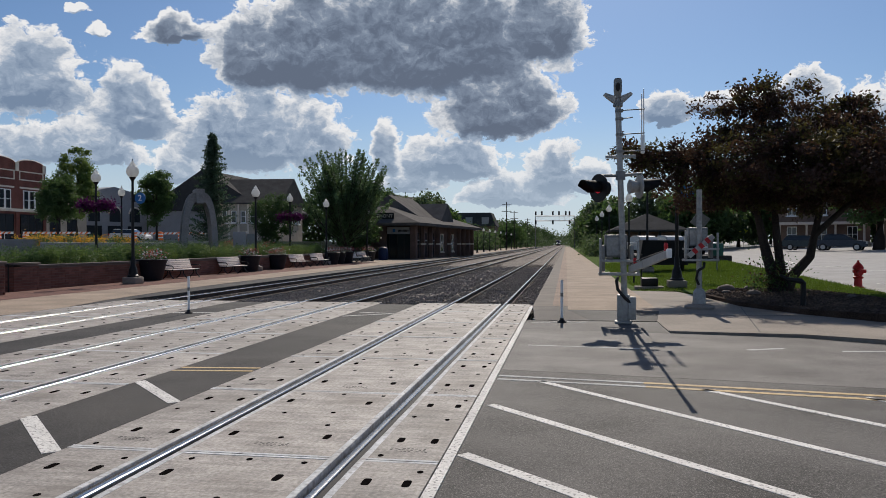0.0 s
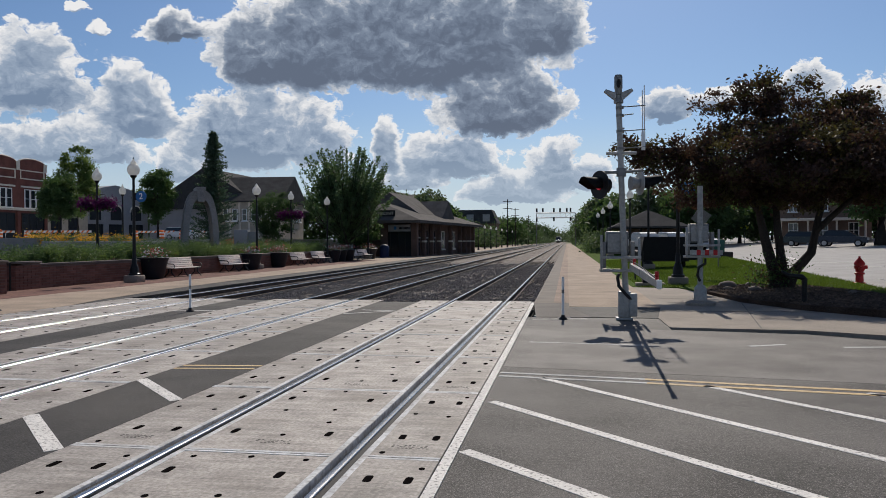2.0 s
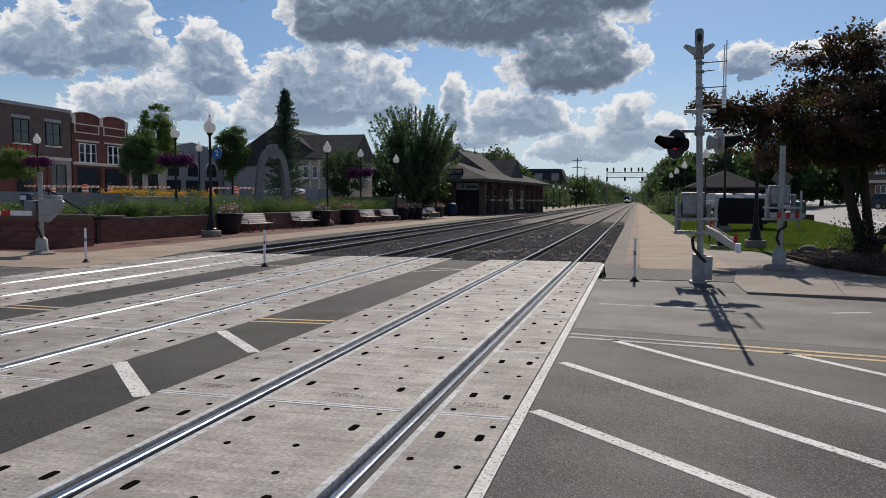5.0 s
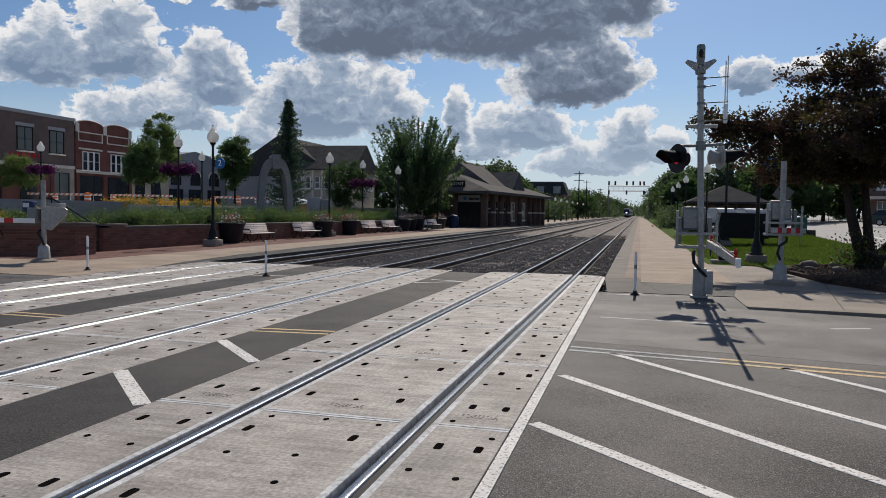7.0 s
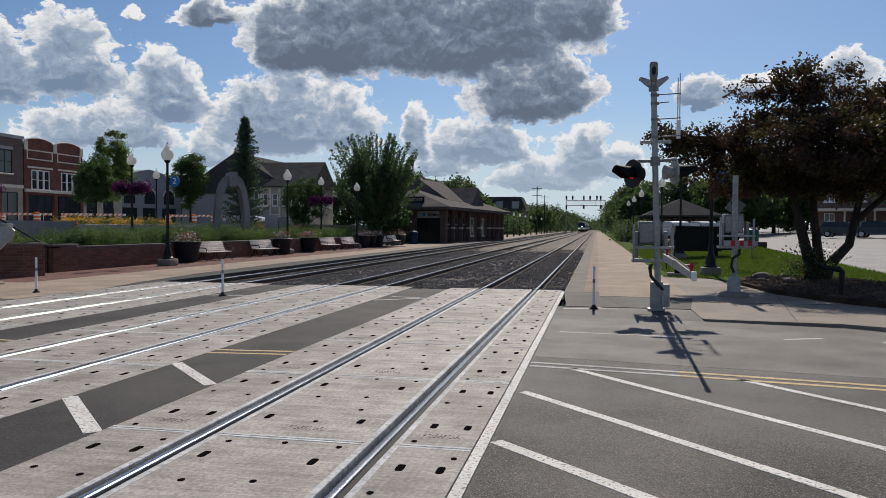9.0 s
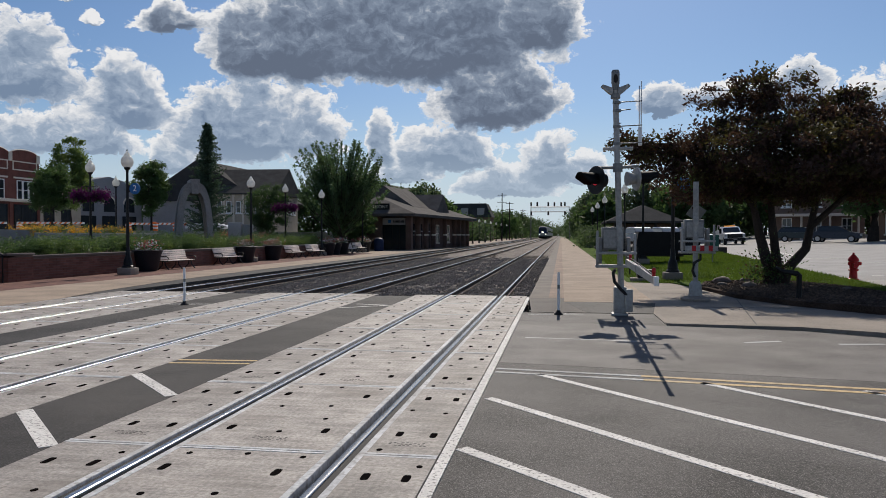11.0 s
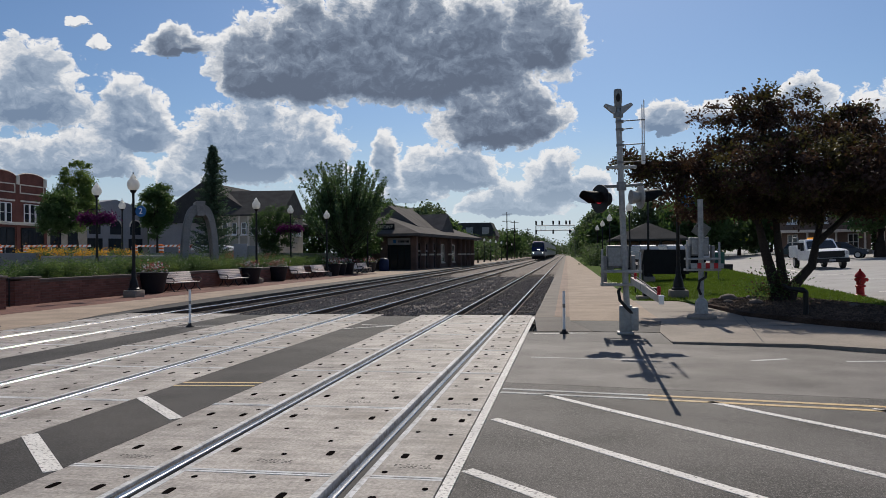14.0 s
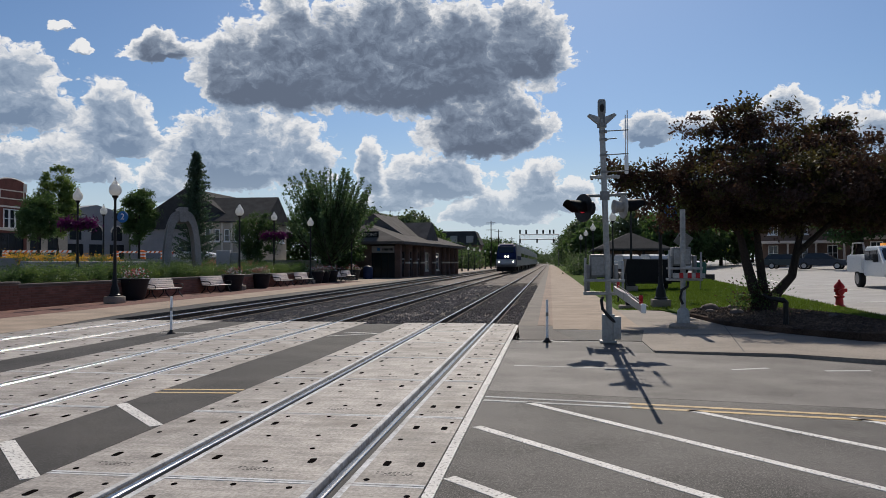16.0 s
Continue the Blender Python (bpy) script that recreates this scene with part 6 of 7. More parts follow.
# ---- far woods ----
FAR = [(-23, 128, 10, 5), (-31, 122, 11.5, 6), (-37, 138, 12, 6), (-28, 150, 10, 5), (-24, 160, 9, 4), (-33, 175, 10, 5), (-26, 262, 11, 6), (-18, 250, 8, 5), (-21, 300, 11, 7), (-17, 350, 10, 6), (-20, 420, 11, 8), (-15, 520, 11, 8),
       (-52, 128, 12, 6), (-62, 132, 12, 6), (-46, 140, 11, 6), (-74, 128, 11, 6),
       (7.6, 112, 7, 2.6), (8.4, 124, 8, 3.0), (9, 140, 10, 4), (9.5, 165, 11, 4.5), (9, 200, 11, 4.5), (9, 250, 12, 5), (9.5, 320, 13, 6), (10, 420, 14, 7),
       (15, 112, 9, 4), (19, 106, 9, 4.5), (23, 116, 10, 5), (29, 126, 10, 5), (36, 122, 11, 6), (44, 112, 11, 6), (27, 150, 12, 6), (40, 150, 12, 7), (55, 92, 11, 6), (60, 110, 12, 7)]
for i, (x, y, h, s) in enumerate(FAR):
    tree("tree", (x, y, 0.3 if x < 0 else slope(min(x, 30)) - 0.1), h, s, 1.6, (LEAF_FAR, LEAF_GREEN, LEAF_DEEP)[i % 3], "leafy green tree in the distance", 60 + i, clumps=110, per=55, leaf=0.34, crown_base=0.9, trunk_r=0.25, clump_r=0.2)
tree("tree", (29.4, 72.0, 1.1), 8.5, 4.0, 2.6, LEAF_DEEP, "dark green street tree before the row houses", 98, clumps=150, per=70, leaf=0.2, trunk_r=0.4)
spray_tree("fir", (-25, 141, 0.3), 9.5, 2.4, NEEDLE, "dark fir beyond the station", 99, n=90, per=40, leaf=0.25, low=0.05, cone=True, sigma=0.16)
spray_tree("fir", (-22.5, 139, 0.3), 8.5, 2.2, NEEDLE, "dark fir beyond the station", 100, n=90, per=40, leaf=0.25, low=0.05, cone=True, sigma=0.16)
bush_stuff("hedge_east", lambda u, v: (5.2 + 2.6 * u, 92 + 30 * v, 0.1), 120, 1.4, 2.8, [LEAF_DEEP, LEAF_FAR], "dense dark hedge beside the platform", 12, leaf=0.16, per=110)
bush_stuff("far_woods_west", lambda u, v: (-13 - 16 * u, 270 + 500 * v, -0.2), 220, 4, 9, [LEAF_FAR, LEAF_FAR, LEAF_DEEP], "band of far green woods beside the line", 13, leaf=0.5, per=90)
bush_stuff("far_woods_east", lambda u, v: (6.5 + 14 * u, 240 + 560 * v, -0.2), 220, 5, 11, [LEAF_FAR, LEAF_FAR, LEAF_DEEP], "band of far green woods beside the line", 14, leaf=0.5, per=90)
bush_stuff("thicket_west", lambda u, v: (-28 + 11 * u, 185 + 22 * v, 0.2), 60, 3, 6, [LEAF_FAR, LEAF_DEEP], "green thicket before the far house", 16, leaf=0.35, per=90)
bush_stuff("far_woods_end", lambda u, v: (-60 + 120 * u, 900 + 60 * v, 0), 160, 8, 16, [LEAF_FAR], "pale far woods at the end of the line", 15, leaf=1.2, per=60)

# ---- signal gantry over the tracks ----
gan = thing("signal_gantry", (0, 250, 0), "grey lattice signal gantry spanning the tracks", "signal gantry")
for zz in (9.2, 10.8):
    for yy in (-0.6, 0.6):
        bm = B()
        rod(bm, (-8.3, yy, zz), (4.4, yy, zz), 0.16, seg=6)
        part("chord", bm, WHITE, gan)
for k in range(9):
    x = -8.3 + k * 1.58
    bm = B()
    rod(bm, (x, -0.6, 9.2), (x, -0.6, 10.8), 0.06, seg=5)
    if k < 8:
        rod(bm, (x, -0.6, 9.2), (x + 1.58, -0.6, 10.8), 0.05, seg=5)
    part("lattice_bar", bm, WHITE, gan)
for x in (-8.3, 4.4):
    bm = B()
    rod(bm, (x, -0.5, -0.5), (x, -0.5, 10.8), 0.14, seg=6)
    rod(bm, (x, 0.5, -0.5), (x, 0.5, 10.8), 0.14, seg=6)
    part("gantry_leg", bm, STEELGREY, gan)
for x in (-8.2, -6.2, -2.6, -0.6, 1.6, 2.8):
    for z0 in (11.0, 8.0):
        if z0 < 9 and x in (-6.2, 1.6, -0.6):
            continue
        bm = B()
        box(bm, x - 0.28, x + 0.28, -0.95, -0.65, z0, z0 + 1.35, 0.12)
        part("signal_head", bm, BLACKMETAL, gan)
for x, y, h in ((-13.2, 190, 12.5), (-14.0, 230, 12), (-13.5, 300, 12), (-13.5, 380, 12)):
    t = thing("utility_pole", (x, y, -0.3), "weathered wooden utility pole with crossarms", "utility pole", "utility poles")
    bm = B()
    rod(bm, (0, 0, 0), (0, 0, h), 0.16, 0.11, 8)
    part("pole", bm, BARK, t)
    for k in (0.6, 2.4):
        bm = B()
        box(bm, -1.2, 1.2, -0.06, 0.06, h - k, h - k + 0.14)
        part("crossarm", bm, BARK, t)


# ---- west signal mast with lowered gate ----
mast3 = thing("gate_mast", (-15.4, 17.55, 0.0), "grey pedestrian gate mast with a machine box", "signal mast")
bm = B()
lathe(bm, [(0.36, 0), (0.36, 0.05), (0.28, 0.09), (0.16, 0.11)], 20)
part("base_ring", bm, CONCRETE, mast3)
bm = B()
lathe(bm, [(0.18, 0.1), (0.17, 0.2), (0.16, 0.44), (0.09, 0.52)], 10)
part("base_casting", bm, ALU, mast3)
bm = B()
tube(bm, [(0, 0, 0.4), (0, 0, 2.42)], 0.07, 14)
part("pole", bm, ALU, mast3)
bm = B()
box(bm, -0.1, 0.35, 0.1, 0.5, 1.2, 1.75, 0.02)
part("machine_box", bm, STEELGREY, mast3)
bm = B()
box(bm, -0.42, -0.1, -0.2, 0.15, 1.15, 1.6, 0.03)
part("counterweight", bm, STEELGREY, mast3)
bm = B()
loft(bm, [(0.12, 1.0), (0.42, 0.95), (0.95, 1.4), (0.98, 1.55), (0.9, 1.62), (0.1, 1.66)], "y", -0.2, -0.14)
part("guard_plate", bm, ALU, mast3)
conduit(mast3, [(-0.12, 0.0, 0.95), (-0.1, -0.12, 0.85), (0.04, -0.14, 0.7), (0.1, -0.1, 0.5)])
gate3 = new("gate_arm")
gate3.parent, gate3.location = mast3, (-0.2, -0.25, 1.22)
tagged(gate3, "red and white banded pedestrian gate arm, lowered")
bm = B()
box(bm, -3.6, 0.1, -0.03, 0.03, -0.07, 0.07, 0.01)
part("arm", bm, WHITE, gate3)
for k in range(5):
    bm = B()
    box(bm, -0.95 - k * 0.62, -0.62 - k * 0.62, -0.033, 0.033, -0.073, 0.073)
    part("red_band", bm, RED, gate3)
box_ = thing("newspaper_box", (-21.6, 23.6, 0.84), "dark blue newspaper box on a post", "newspaper box")
bm = B()
box(bm, -0.2, 0.2, -0.2, 0.2, 0.45, 1.0, 0.05)
part("cabinet", bm, material("box_navy", (0.02, 0.05, 0.11), 0.5, vary=0.2), box_)
bm = B()
box(bm, -0.14, 0.14, -0.14, 0.14, 0.0, 0.45, 0.02)
part("stand", bm, BLACKMETAL, box_)
bm = B()
box(bm, -0.14, 0.14, -0.212, -0.2, 0.75, 0.92)
part("label_plate", bm, WHITE, box_)
wall_sign = [o for o in scene.objects if o.name == "retaining_wall_sign"][0]
lettering(wall_sign, "ON PLAZA", 0.34, BLACKMETAL, (6.2, -0.02, 0.62), (radians(90), 0, 0))


# ---- roadworks on the plaza ----
def barrel(at):
    t = thing("traffic_barrel", at, "orange traffic barrel with white bands", "traffic barrel", "traffic barrels")
    lathe_part("drum", [(0.33, 0.05), (0.30, 0.4), (0.28, 0.8), (0.24, 1.0), (0.1, 1.05)], ORANGE, t, seg=14)
    lathe_part("base", [(0.45, 0), (0.45, 0.06), (0.34, 0.08)], RUBBER, t, seg=14)
    for z in (0.35, 0.68):
        lathe_part("band", [(0.315, z), (0.30, z + 0.14)], WHITE, t, seg=14)


def barrier(a, b):
    a, b = Vector(a), Vector(b)
    d = b - a
    t = thing("road_barrier", a, "long red and white banded road barrier", "barrier", "road barriers", math.degrees(math.atan2(d.y, d.x)))
    L = d.length
    bm = B()
    box(bm, 0, L, -0.02, 0.02, 0.85, 1.08, 0.005)
    part("board", bm, WHITE, t)
    n = int(L / 0.5)
    for k in range(n):
        bm = B()
        x = k * 0.5 + 0.08
        loft(bm, [(x, 0.852), (x + 0.2, 0.852), (x + 0.38, 1.078), (x + 0.18, 1.078)], "y", -0.024, 0.024)
        part("red_band", bm, ORANGE, t, smooth=False)
    for x in np.arange(0.3, L, 2.4):
        bm = B()
        rod(bm, (x, 0, 0), (x, 0, 0.9), 0.025, seg=6)
        rod(bm, (x, -0.35, 0.02), (x, 0.35, 0.02), 0.025, seg=6)
        part("barrier_leg", bm, WHITE, t)


for p in ((-44.5, 74, 1.95), (-40.3, 72, 1.95), (-62.0, 70.0, 1.95), (-56, 72, 1.95), (-71, 62.0, 1.95), (-51, 62, 1.95), (-38.2, 72.5, 1.95)):
    barrel(p)
barrier((-82, 58.5, 1.95), (-69, 64.5, 1.95))
barrier((-68, 64.8, 1.95), (-56, 70.2, 1.95))
barrier((-55.2, 70.6, 1.95), (-49, 73, 1.95))
barrier((-47, 78, 1.95), (-38.5, 80.5, 1.95))

# ---- east side things ----
hyd = thing("fire_hydrant", (10.72, 24.4, 0.27), "red cast-iron fire hydrant on the lawn", "fire hydrant")
lathe_part("barrel", [(0.17, 0), (0.17, 0.04), (0.12, 0.06), (0.11, 0.28), (0.15, 0.30), (0.15, 0.34), (0.115, 0.36), (0.12, 0.58), (0.16, 0.60), (0.16, 0.64), (0.13, 0.70), (0.06, 0.78), (0.05, 0.80)], RED, hyd, seg=16)
lathe_part("nut", [(0.035, 0.79), (0.035, 0.86)], RED, hyd, seg=5)
for a, b, r in (((0.1, 0, 0.52), (0.22, 0, 0.52), 0.06), ((-0.08, 0, 0.52), (-0.15, 0, 0.52), 0.055), ((0, -0.1, 0.47), (0, -0.22, 0.47), 0.08)):
    bm = B()
    rod(bm, a, b, r, seg=12)
    part("outlet", bm, RED, hyd)
bol = thing("pipe_post", (7.2, 17.9, 0.12), "low black bent pipe post beside the mulch", "post")
bm = B()
tube(bm, [(0, 0, 0), (0, 0, 0.62), (-0.05, 0, 0.66), (-0.35, 0.05, 0.7), (-0.5, 0.08, 0.8)], [0.07, 0.065, 0.07, 0.05, 0.03], 10)
part("pipe", bm, BLACKMETAL, bol)
bm = B()
box(bm, -0.2, 0.16, -0.12, 0.12, 0, 0.04, 0.01)
part("foot", bm, BLACKMETAL, bol)
for i, (x, y, s) in enumerate(((6.75, 24.2, 0.24), (7.1, 22.2, 0.17), (6.5, 23.0, 0.12), (7.5, 24.5, 0.14), (9.0, 20.0, 0.1))):
    bm = B()
    bmesh.ops.create_icosphere(bm, subdivisions=2, radius=1.0)
    for v in bm.verts:
        v.co *= 1 + 0.25 * noise.noise(v.co * 1.3 + Vector((i * 3.1, 0, 0)))
        v.co = Vector((v.co.x * s * 1.25, v.co.y * s, v.co.z * s * 0.62))
    ob = new("rock", mesh_of(bm, "rock", CAP, True))
    ob.location = (x, y, slope(x) + 0.05 + s * 0.2)
    tagged(ob, "weathered grey brown rock lying on the mulch", "rock", "rocks")
ub = thing("utility_box", (4.62, 26.9, 0.02), "small black utility box on a concrete pad", "utility box")
bm = B()
box(bm, -0.5, 0.5, -0.3, 0.3, 0, 0.12, 0.02)
part("pad", bm, CONCRETE, ub)
bm = B()
box(bm, -0.28, 0.3, -0.22, 0.22, 0.12, 0.42, 0.04)
part("housing", bm, BLACKMETAL, ub)
for x, y in ((4.45, 31.0), (4.75, 31.0)):
    p = thing("thin_post", (x, y, 0.02), "thin dark metal post beside the platform", "post")
    bm = B()
    rod(bm, (0, 0, 0), (0, 0, 1.2), 0.035, seg=8)
    part("pole", bm, BLACKMETAL, p)
gb = thing("green_box", (9.35, 39.5, 0.23), "small green box on a thin post", "utility box")
bm = B()
rod(bm, (0, 0, -0.05), (0, 0, 0.85), 0.03, seg=8)
part("post", bm, STEELGREY, gb)
bm = B()
box(bm, -0.3, 0.3, -0.1, 0.1, 0.8, 1.45, 0.03)
part("box", bm, material("green_box", (0.03, 0.10, 0.085), 0.5, vary=0.15), gb)
ped = thing("pedestrian_sign", (28, 118, 1.05), "yellow green diamond warning sign on a post", "road sign")
bm = B()
rod(bm, (0, 0, -0.2), (0, 0, 2.0), 0.04, seg=8)
part("post", bm, STEELGREY, ped)
bm = B()
box(bm, -0.55, 0.55, -0.02, 0.02, -0.55, 0.55)
bmesh.ops.rotate(bm, verts=bm.verts, matrix=Matrix.Rotation(radians(45), 3, "Y"))
bmesh.ops.translate(bm, verts=bm.verts, vec=(0, 0, 2.6))
part("plate", bm, material("sign_yellow_green", (0.5, 0.55, 0.05), 0.5, vary=0.1), ped)
rs = thing("road_sign", (6.9, 30.0, 0.12), "grey back of a tilted square sign on a post", "road sign")
bm = B()
rod(bm, (0, 0, -0.05), (0, 0, 2.6), 0.035, seg=8)
part("post", bm, STEELGREY, rs)
bm = B()
box(bm, -0.28, 0.28, -0.02, 0.02, -0.28, 0.28)
bmesh.ops.rotate(bm, verts=bm.verts, matrix=Matrix.Rotation(radians(35), 3, "Y"))
bmesh.ops.translate(bm, verts=bm.verts, vec=(0, -0.05, 2.45))
part("plate", bm, STEELGREY, rs)
for x, y, x2, y2 in ((14.1, 35.5, 19.5, 33.4), (12.1, 26.6, 17.5, 25.0), (15.0, 44, 17.2, 60), (13.6, 42, 16.2, 40.7)):
    a, b = Vector((x, y, 0)), Vector((x2, y2, 0))
    n = (b - a).normalized().cross(Vector((0, 0, 1))) * 0.1
    bm = B()
    vs = [bm.verts.new((p.x, p.y, slope(p.x) - 0.052)) for p in (a + n, b + n, b - n, a - n)]
    f = bm.faces.new(vs)
    ext = bmesh.ops.extrude_face_region(bm, geom=[f])
    bmesh.ops.translate(bm, verts=[v for v in ext["geom"] if isinstance(v, bmesh.types.BMVert)], vec=(0, 0, -0.02))
    bmesh.ops.recalc_face_normals(bm, faces=bm.faces)
    setting("road_marking_east", bm, WHITEPAINT, "white painted line on the east street")


# ---- vehicles ----
TYRE = material("tyre", (0.02, 0.02, 0.02), 0.8, vary=0.2)
RIM = material("rim", (0.35, 0.35, 0.36), 0.35, 0.8, vary=0.1)


def wheel(parent, x, y, r=0.34, w=0.22):
    wh = new("wheel")
    wh.parent, wh.location = parent, (x, y, r)
    bm = B()
    lathe(bm, [(r * 0.62, -w / 2), (r * 0.9, -w / 2), (r, -w / 2 + 0.04), (r, w / 2 - 0.04), (r * 0.9, w / 2), (r * 0.62, w / 2)], 20)
    bmesh.ops.rotate(bm, verts=bm.verts, matrix=Matrix.Rotation(radians(90), 3, "Y"))
    part("tyre", bm, TYRE, wh)
    bm = B()
    lathe(bm, [(r * 0.64, -w / 2 - 0.005), (r * 0.2, -w / 2 + 0.02), (r * 0.2, w / 2 - 0.02), (r * 0.64, w / 2 + 0.005)], 14)
    bmesh.ops.rotate(bm, verts=bm.verts, matrix=Matrix.Rotation(radians(90), 3, "Y"))
    part("rim", bm, RIM, wh)


def shell(parent, name, prof, half, mat, tuck=0.0, top=1.0, label="", soft=0.05):
    """A body over a side profile (y, z), narrower towards the top."""
    bm = B()
    zs = [z for _, z in prof]
    z0, z1 = min(zs), max(zs)
    def wd(z):
        u = (z - z0) / (z1 - z0)
        return half * (1 - tuck * u * u)
    a = [bm.verts.new((-wd(z), y, z)) for y, z in prof]
    b = [bm.verts.new((wd(z), y, z)) for y, z in prof]
    n = len(prof)
    bm.faces.new(a), bm.faces.new(b[::-1])
    for i in range(n):
        bm.faces.new((a[i], b[i], b[(i + 1) % n], a[(i + 1) % n]))
    bmesh.ops.recalc_face_normals(bm, faces=bm.faces)
    bmesh.ops.bevel(bm, geom=[e for e in bm.edges if e.calc_face_angle(0) > 0.4], offset=soft, segments=2 if soft < 0.1 else 4, affect="EDGES")
    return part(name, bm, mat, parent, label)


def paint(name, c):
    return material(name, c, 0.3, 0.1, vary=0.06, bump=0.0, spec=0.5)


HEADLAMP = glow("headlamp", (1.0, 0.95, 0.85), 1.5)


def car(at, rz, mat, label, wagon=True, cat="car"):
    """A car pointing to local -y."""
    t = thing("car", at, label, cat, rz=rz)
    shell(t, "body", [(-2.25, 0.35), (-2.3, 0.62), (-2.15, 0.82), (-1.2, 0.98), (2.15, 1.02), (2.3, 0.8), (2.28, 0.4)], 0.9, mat, 0.06)
    rear = 2.15 if wagon else 1.6
    shell(t, "cabin_glass", [(-1.25, 0.95), (-0.45, 1.42), (rear - 0.35, 1.45), (rear, 0.98)], 0.80, DARKGLASS, 0.16)
    shell(t, "roof", [(-0.5, 1.40), (-0.3, 1.49), (rear - 0.5, 1.52), (rear - 0.3, 1.42)], 0.70, mat, 0.04)
    for x in (-0.83, 0.83):
        for y in (-1.4, 1.4):
            wheel(t, x, y, 0.33, 0.21)
        block(t, "headlight", x - 0.15 if x > 0 else x - 0.06, x + 0.06 if x > 0 else x + 0.15, -2.3, -2.12, 0.62, 0.76, RIM)
        block(t, "tail_light", x - 0.1, x + 0.05 if x > 0 else x + 0.1, 2.2, 2.31, 0.7, 0.95, RED)
    return t


car((26.8, 73.5, 0.98), 60, paint("car_dark_blue", (0.012, 0.016, 0.03)), "dark blue parked saloon car on the street", False)
car((25.6, 79.5, 0.95), 60, paint("car_dark_green", (0.02, 0.03, 0.028)), "dark green parked estate car on the street")
car((40, 66, 1.25), 75, paint("car_black", (0.01, 0.01, 0.011)), "black car parked before the row houses")
SILVER = paint("car_silver", (0.58, 0.59, 0.60))
bm = B()
box(bm, 6.6, 13.5, 56, 70, -0.3, 0.78)
setting("parking_lot", bm, ASPHALT_PATCH, "raised grey parking lot beside the shelter")
for i in range(3):
    car((7.9 + 2.1 * i, 60.5 + 0.3 * i, 0.78), 12, SILVER if i % 2 else paint("car_white", (0.6, 0.6, 0.6)), "silver parked car in the lot beside the shelter")
for i in range(3):
    car((-26.5 - 3 * i, 168 + 3 * i, 0.35), 80, SILVER if i != 1 else bpy.data.materials["car_black"], "parked car in the far lot")
# dark covered trailer on the lawn
tr = thing("covered_trailer", (6.9, 41.5, 0.1), "dark trailer under a black cover on the lawn", "trailer")
bm = B()
loft(bm, [(-1.35, 0.5), (1.75, 0.5), (1.6, 1.72), (-1.15, 1.75)], "y", -0.9, 1.2)
part("cover", bm, material("black_cover", (0.008, 0.008, 0.009), 0.7, vary=0.4, grain=6, bump=0.3), tr)
bm = B()
box(bm, -1.2, 1.2, -0.8, 1.1, 0.42, 0.55)
part("chassis", bm, BLACKMETAL, tr)
for x in (-1.0, 1.0):
    wheel(tr, x, 0.1, 0.32, 0.2)

suv = car((-48.8, 80, 1.95), 90, SILVER, "silver estate car driving across the plaza")

pick = thing("pickup_truck", (16.5, 42, 0.5), "white utility pickup truck with an amber roof light bar", "truck")
TRUCKWHITE = paint("truck_white", (0.72, 0.73, 0.74))
shell(pick, "cab", [(-1.0, 0.55), (-1.0, 1.15), (-0.9, 1.2), (-0.15, 1.88), (1.35, 1.92), (1.5, 1.2), (1.5, 0.55)], 0.98, TRUCKWHITE, 0.10)
shell(pick, "hood", [(-2.75, 0.6), (-2.8, 1.1), (-2.6, 1.2), (-0.95, 1.28), (-0.95, 0.6)], 1.0, TRUCKWHITE, 0.03)
shell(pick, "windshield", [(-0.93, 1.24), (-0.22, 1.83), (-0.16, 1.80), (-0.86, 1.20)], 0.86, DARKGLASS, 0.1)
for x in (-0.965, 0.93):
    block(pick, "side_window", x, x + 0.035, -0.2, 0.55, 1.28, 1.72, DARKGLASS)
    block(pick, "side_window", x, x + 0.035, 0.65, 1.3, 1.28, 1.72, DARKGLASS)
shell(pick, "service_body", [(1.55, 0.7), (1.55, 1.55), (3.6, 1.55), (3.6, 0.7)], 1.03, TRUCKWHITE)
for x in (-0.8, 0.8):
    bm = B()
    tube(bm, [(x, 1.6, 1.5), (x, 1.9, 2.1), (x, 3.3, 2.1), (x, 3.5, 1.5)], 0.04, 6)
    part("rack", bm, ALU, pick)
block(pick, "grille", -0.75, 0.75, -2.84, -2.72, 0.72, 1.12, BLACKMETAL)
block(pick, "bumper", -1.0, 1.0, -2.98, -2.7, 0.42, 0.68, BLACKMETAL, bevel=0.04)
block(pick, "number_plate", -0.18, 0.18, -3.0, -2.97, 0.5, 0.63, STUCCO)
for x in (-0.92, 0.92):
    block(pick, "headlight", x - 0.09, x + 0.09, -2.83, -2.65, 0.88, 1.10, RIM)
    block(pick, "mirror", x * 1.2 - 0.1, x * 1.2 + 0.1, -0.5, -0.4, 1.2, 1.55, BLACKMETAL)
    for y in (-1.85, 2.3):
        wheel(pick, x * 0.95, y, 0.41, 0.27)
block(pick, "light_bar", -0.55, 0.55, 0.2, 0.5, 1.92, 2.03, glow("amber", (0.9, 0.35, 0.05), 0.5), "amber light bar")

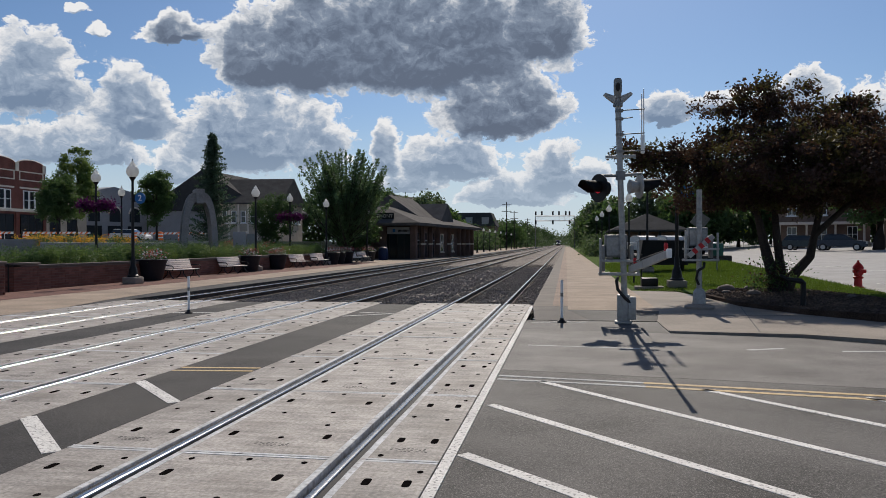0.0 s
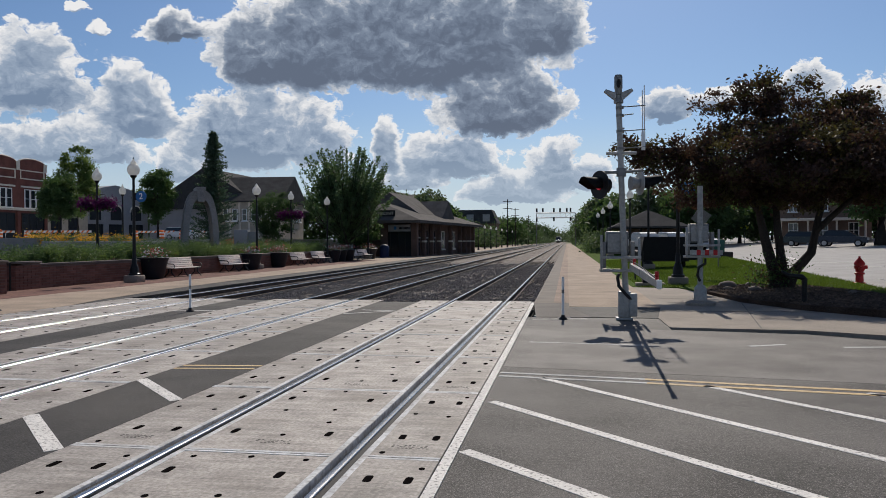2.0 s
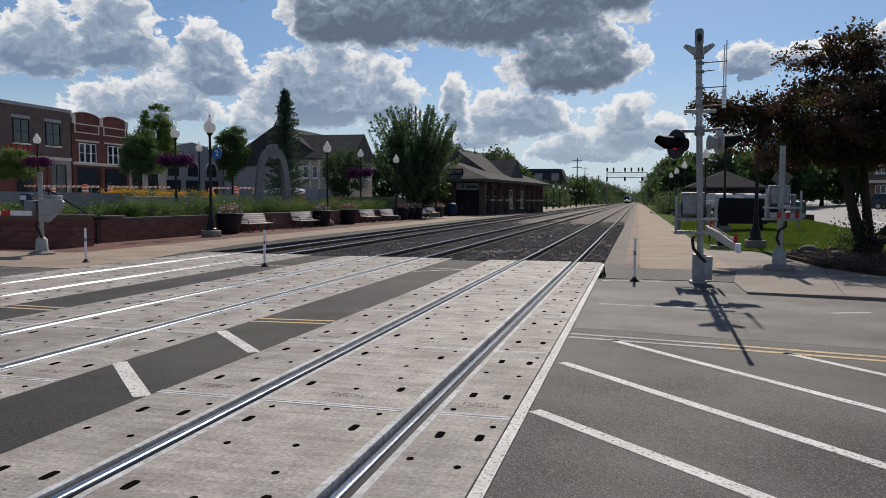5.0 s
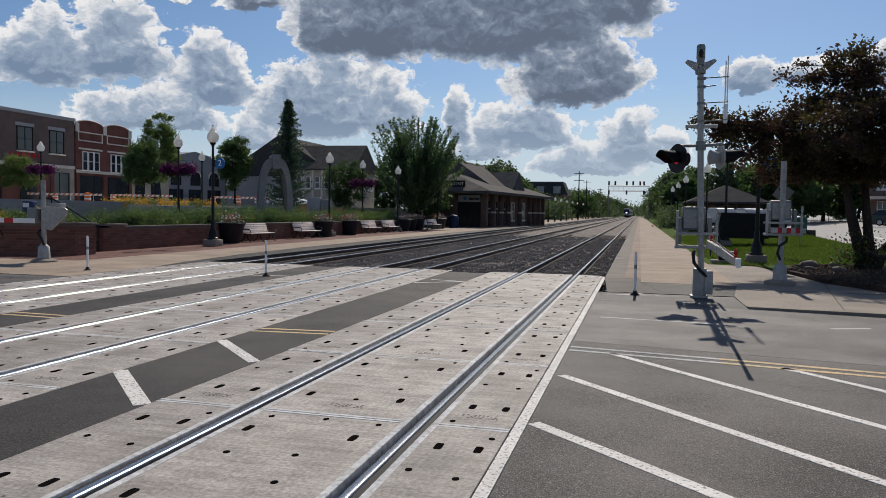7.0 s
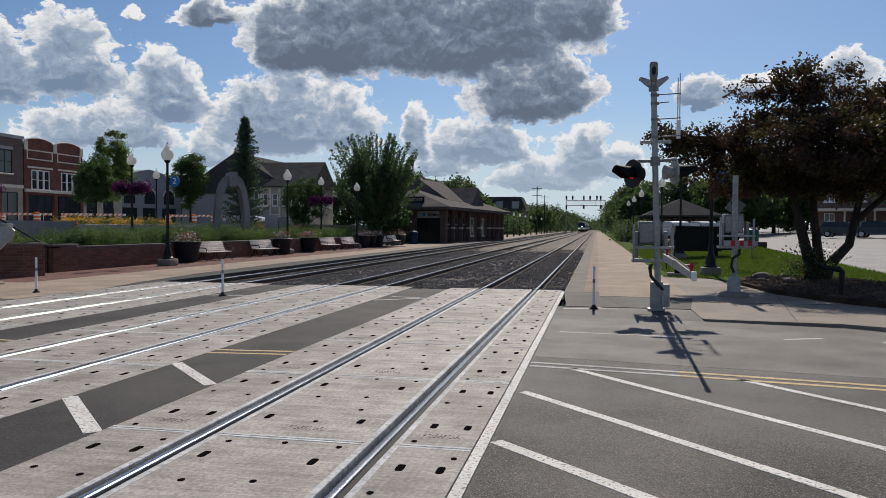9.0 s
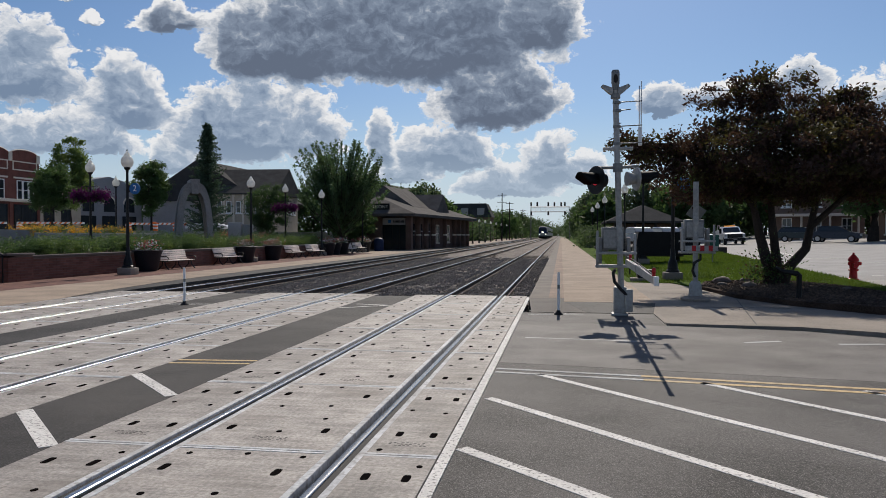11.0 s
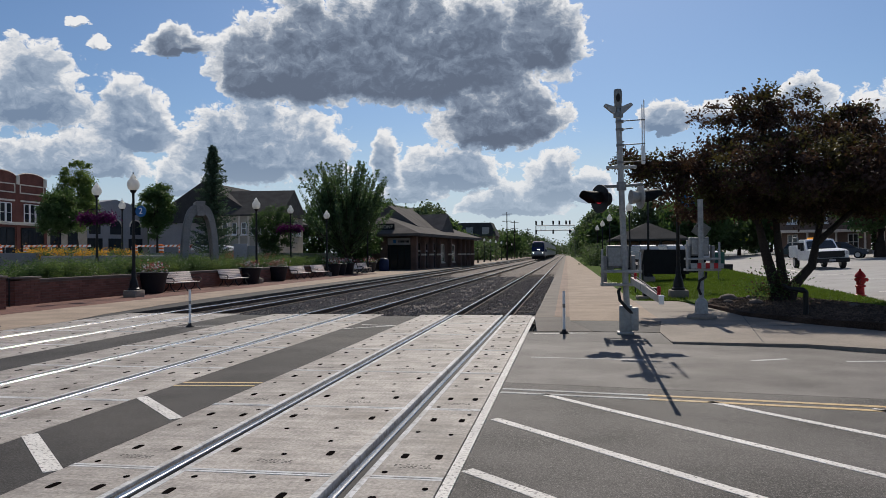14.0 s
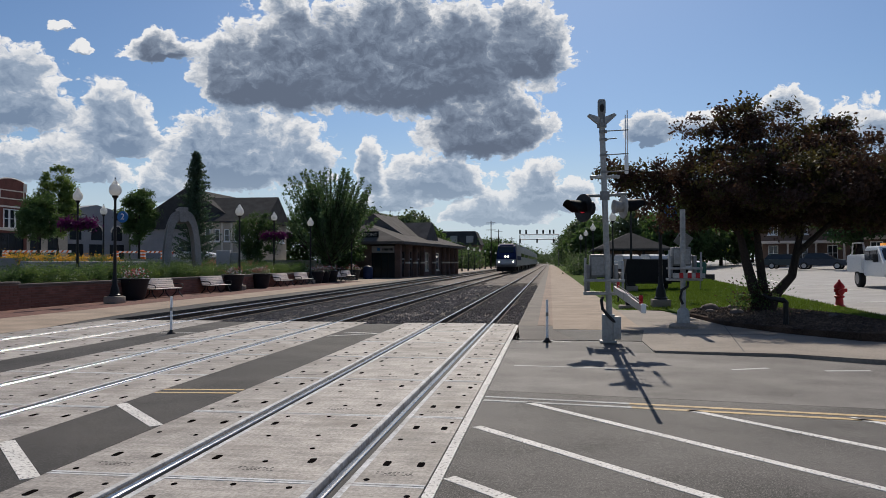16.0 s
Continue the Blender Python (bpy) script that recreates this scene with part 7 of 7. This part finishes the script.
# ---- train: a locomotive and coaches, nose to local -y, nose at the origin ----
loco = thing("locomotive", (-5.18, 645, 0.02), "silver passenger locomotive with a dark blue sloped nose", "locomotive")
BLUE = material("train_blue", (0.012, 0.022, 0.075), 0.6, vary=0.1, bump=0.0, spec=0.1)
TSILVER = material("train_silver", (0.30, 0.31, 0.33), 0.45, 0.4, vary=0.1, grain=6, bump=0.05)
shell(loco, "nose", [(0.55, 1.25), (0.15, 2.2), (0.55, 3.0), (1.45, 4.35), (2.2, 4.62), (4.2, 4.68), (4.2, 1.25)], 1.55, BLUE, 0.16, soft=0.22)
shell(loco, "nose_skirt", [(0.35, 0.95), (0.05, 1.35), (0.12, 2.1), (0.6, 2.1), (0.6, 0.95)], 1.57, TSILVER, 0.0)
shell(loco, "body", [(4.2, 1.1), (4.2, 4.66), (20.8, 4.66), (21.0, 1.1)], 1.55, TSILVER, 0.08)
bm = B()
loft(bm, [(0.68, 3.15), (0.62, 3.2), (1.25, 4.15), (1.32, 4.1)], "x", -1.15, 1.15)
part("windshield", bm, DARKGLASS, loco)
for x in (-1.1, 1.1):
    bm = B()
    bmesh.ops.create_uvsphere(bm, u_segments=12, v_segments=8, radius=0.13, matrix=Matrix.Translation((x, 0.08, 1.75)))
    part("headlight", bm, glow("train_lamp", (1.0, 0.95, 0.82), 4.0) if x < 0 else bpy.data.materials["train_lamp"], loco)
bm = B()
bmesh.ops.create_uvsphere(bm, u_segments=12, v_segments=8, radius=0.14, matrix=Matrix.Translation((-0.12, 0.22, 2.55)))
bmesh.ops.create_uvsphere(bm, u_segments=12, v_segments=8, radius=0.14, matrix=Matrix.Translation((0.3, 0.22, 2.55)))
part("top_headlight", bm, bpy.data.materials["train_lamp"], loco)
block(loco, "underframe", -1.4, 1.4, 0.6, 20.6, 0.85, 1.3, BLACKMETAL)
shell(loco, "plough", [(0.1, 0.2), (-0.05, 0.9), (0.7, 0.95), (0.7, 0.25)], 1.5, BLACKMETAL)
for y in (3.6, 17.0):
    block(loco, "bogie", -1.25, 1.25, y - 1.9, y + 1.9, 0.25, 0.95, BLACKMETAL)
    for k in (-1.3, 1.3):
        for x in (-0.755, 0.755):
            wheel(loco, x, y + k, 0.5, 0.14)
for s in (-1, 1):
    bm = B()
    box(bm, s * 1.56 - 0.012, s * 1.56 + 0.012, 4.3, 20.5, 2.0, 2.7)
    part("stripe", bm, BLUE, loco)
coaches = []
for i in range(7):
    c = thing("passenger_coach", (-5.18, 667 + 26 * i, 0.02), "ribbed silver passenger coach with a dark window band", "train coach", "train coaches")
    y0, y1 = (0.0, 20.5) if i == 0 else (0.0, 25.4)
    top = 4.6 if i == 0 else 4.9
    shell(c, "body", [(y0, 1.0), (y0, top - 0.35), (y0 + 0.3, top), (y1 - 0.3, top), (y1, top - 0.35), (y1, 1.0)], 1.52, TSILVER, 0.10)
    for s in (-1, 1):
        block(c, "window_band", s * 1.5 - 0.03, s * 1.5 + 0.03, y0 + 2, y1 - 2, 2.6, 3.3, DARKGLASS)
    for yy in (3.2, y1 - 3.2):
        block(c, "bogie", -1.2, 1.2, yy - 1.5, yy + 1.5, 0.2, 1.0, BLACKMETAL)
        for k in (-1.0, 1.0):
            for x in (-0.755, 0.755):
                wheel(c, x, yy + k, 0.45, 0.13)
    coaches.append(c)


def motions():
    times = (0.0, 4.0, 8.0, 12.0, 16.0)
    nose = lambda t: 117 + 33 * (16 - t)
    walk(loco, [(t, pose(-5.18, nose(t), 0.02)) for t in times])
    for i, c in enumerate(coaches):
        back = 21.6 + (0 if i == 0 else 21.2 + 26 * (i - 1))
        walk(c, [(t, pose(-5.18, nose(t) + back, 0.02)) for t in times])
    rows = []
    for t, y in ((0.0, 205.0), (4.0, 161.0), (8.0, 117.0), (11.0, 84.0), (11.8, 75.0), (12.5, 67.0), (13.0, 61.2), (13.5, 56.0), (14.0, 51.4), (14.5, 47.3), (15.0, 43.3), (15.5, 39.2), (16.0, 34.9)):
        x = 17.3 + 0.055 * (y - 40)
        rows.append((t, pose(x, y, slope(x) - 0.06, 0, -2.5, -3)))
    walk(pick, rows)
    walk(suv, [(t, pose(x, 80, 1.95, 0, 0, 90)) for t, x in ((0.0, -48.6), (0.5, -46.9), (1.0, -45.2), (1.5, -43.6), (2.0, -42.0), (2.5, -40.6), (3.0, -39.4), (3.5, -38.7), (4.2, -38.4), (16.0, -38.4))])
    walk(gate1, [(t, pose(0.12, -0.3, 1.13, -a, 0, -1.6 + 0.5 * max(0.0, a - 1.4))) for t, a in ((0.0, 3.8), (0.25, 2.4), (0.5, 0.8), (0.75, 0.0), (1.0, -0.4), (1.3, -0.1), (16.0, -0.1))])
    walk(gate2, [(t, pose(-0.28, -0.21, 1.31, 0, -a, 0)) for t, a in ((0.0, 41), (0.25, 33), (0.5, 24), (0.75, 14), (1.0, 5), (1.3, 0.5), (1.6, 0), (16.0, 0))])


motions()
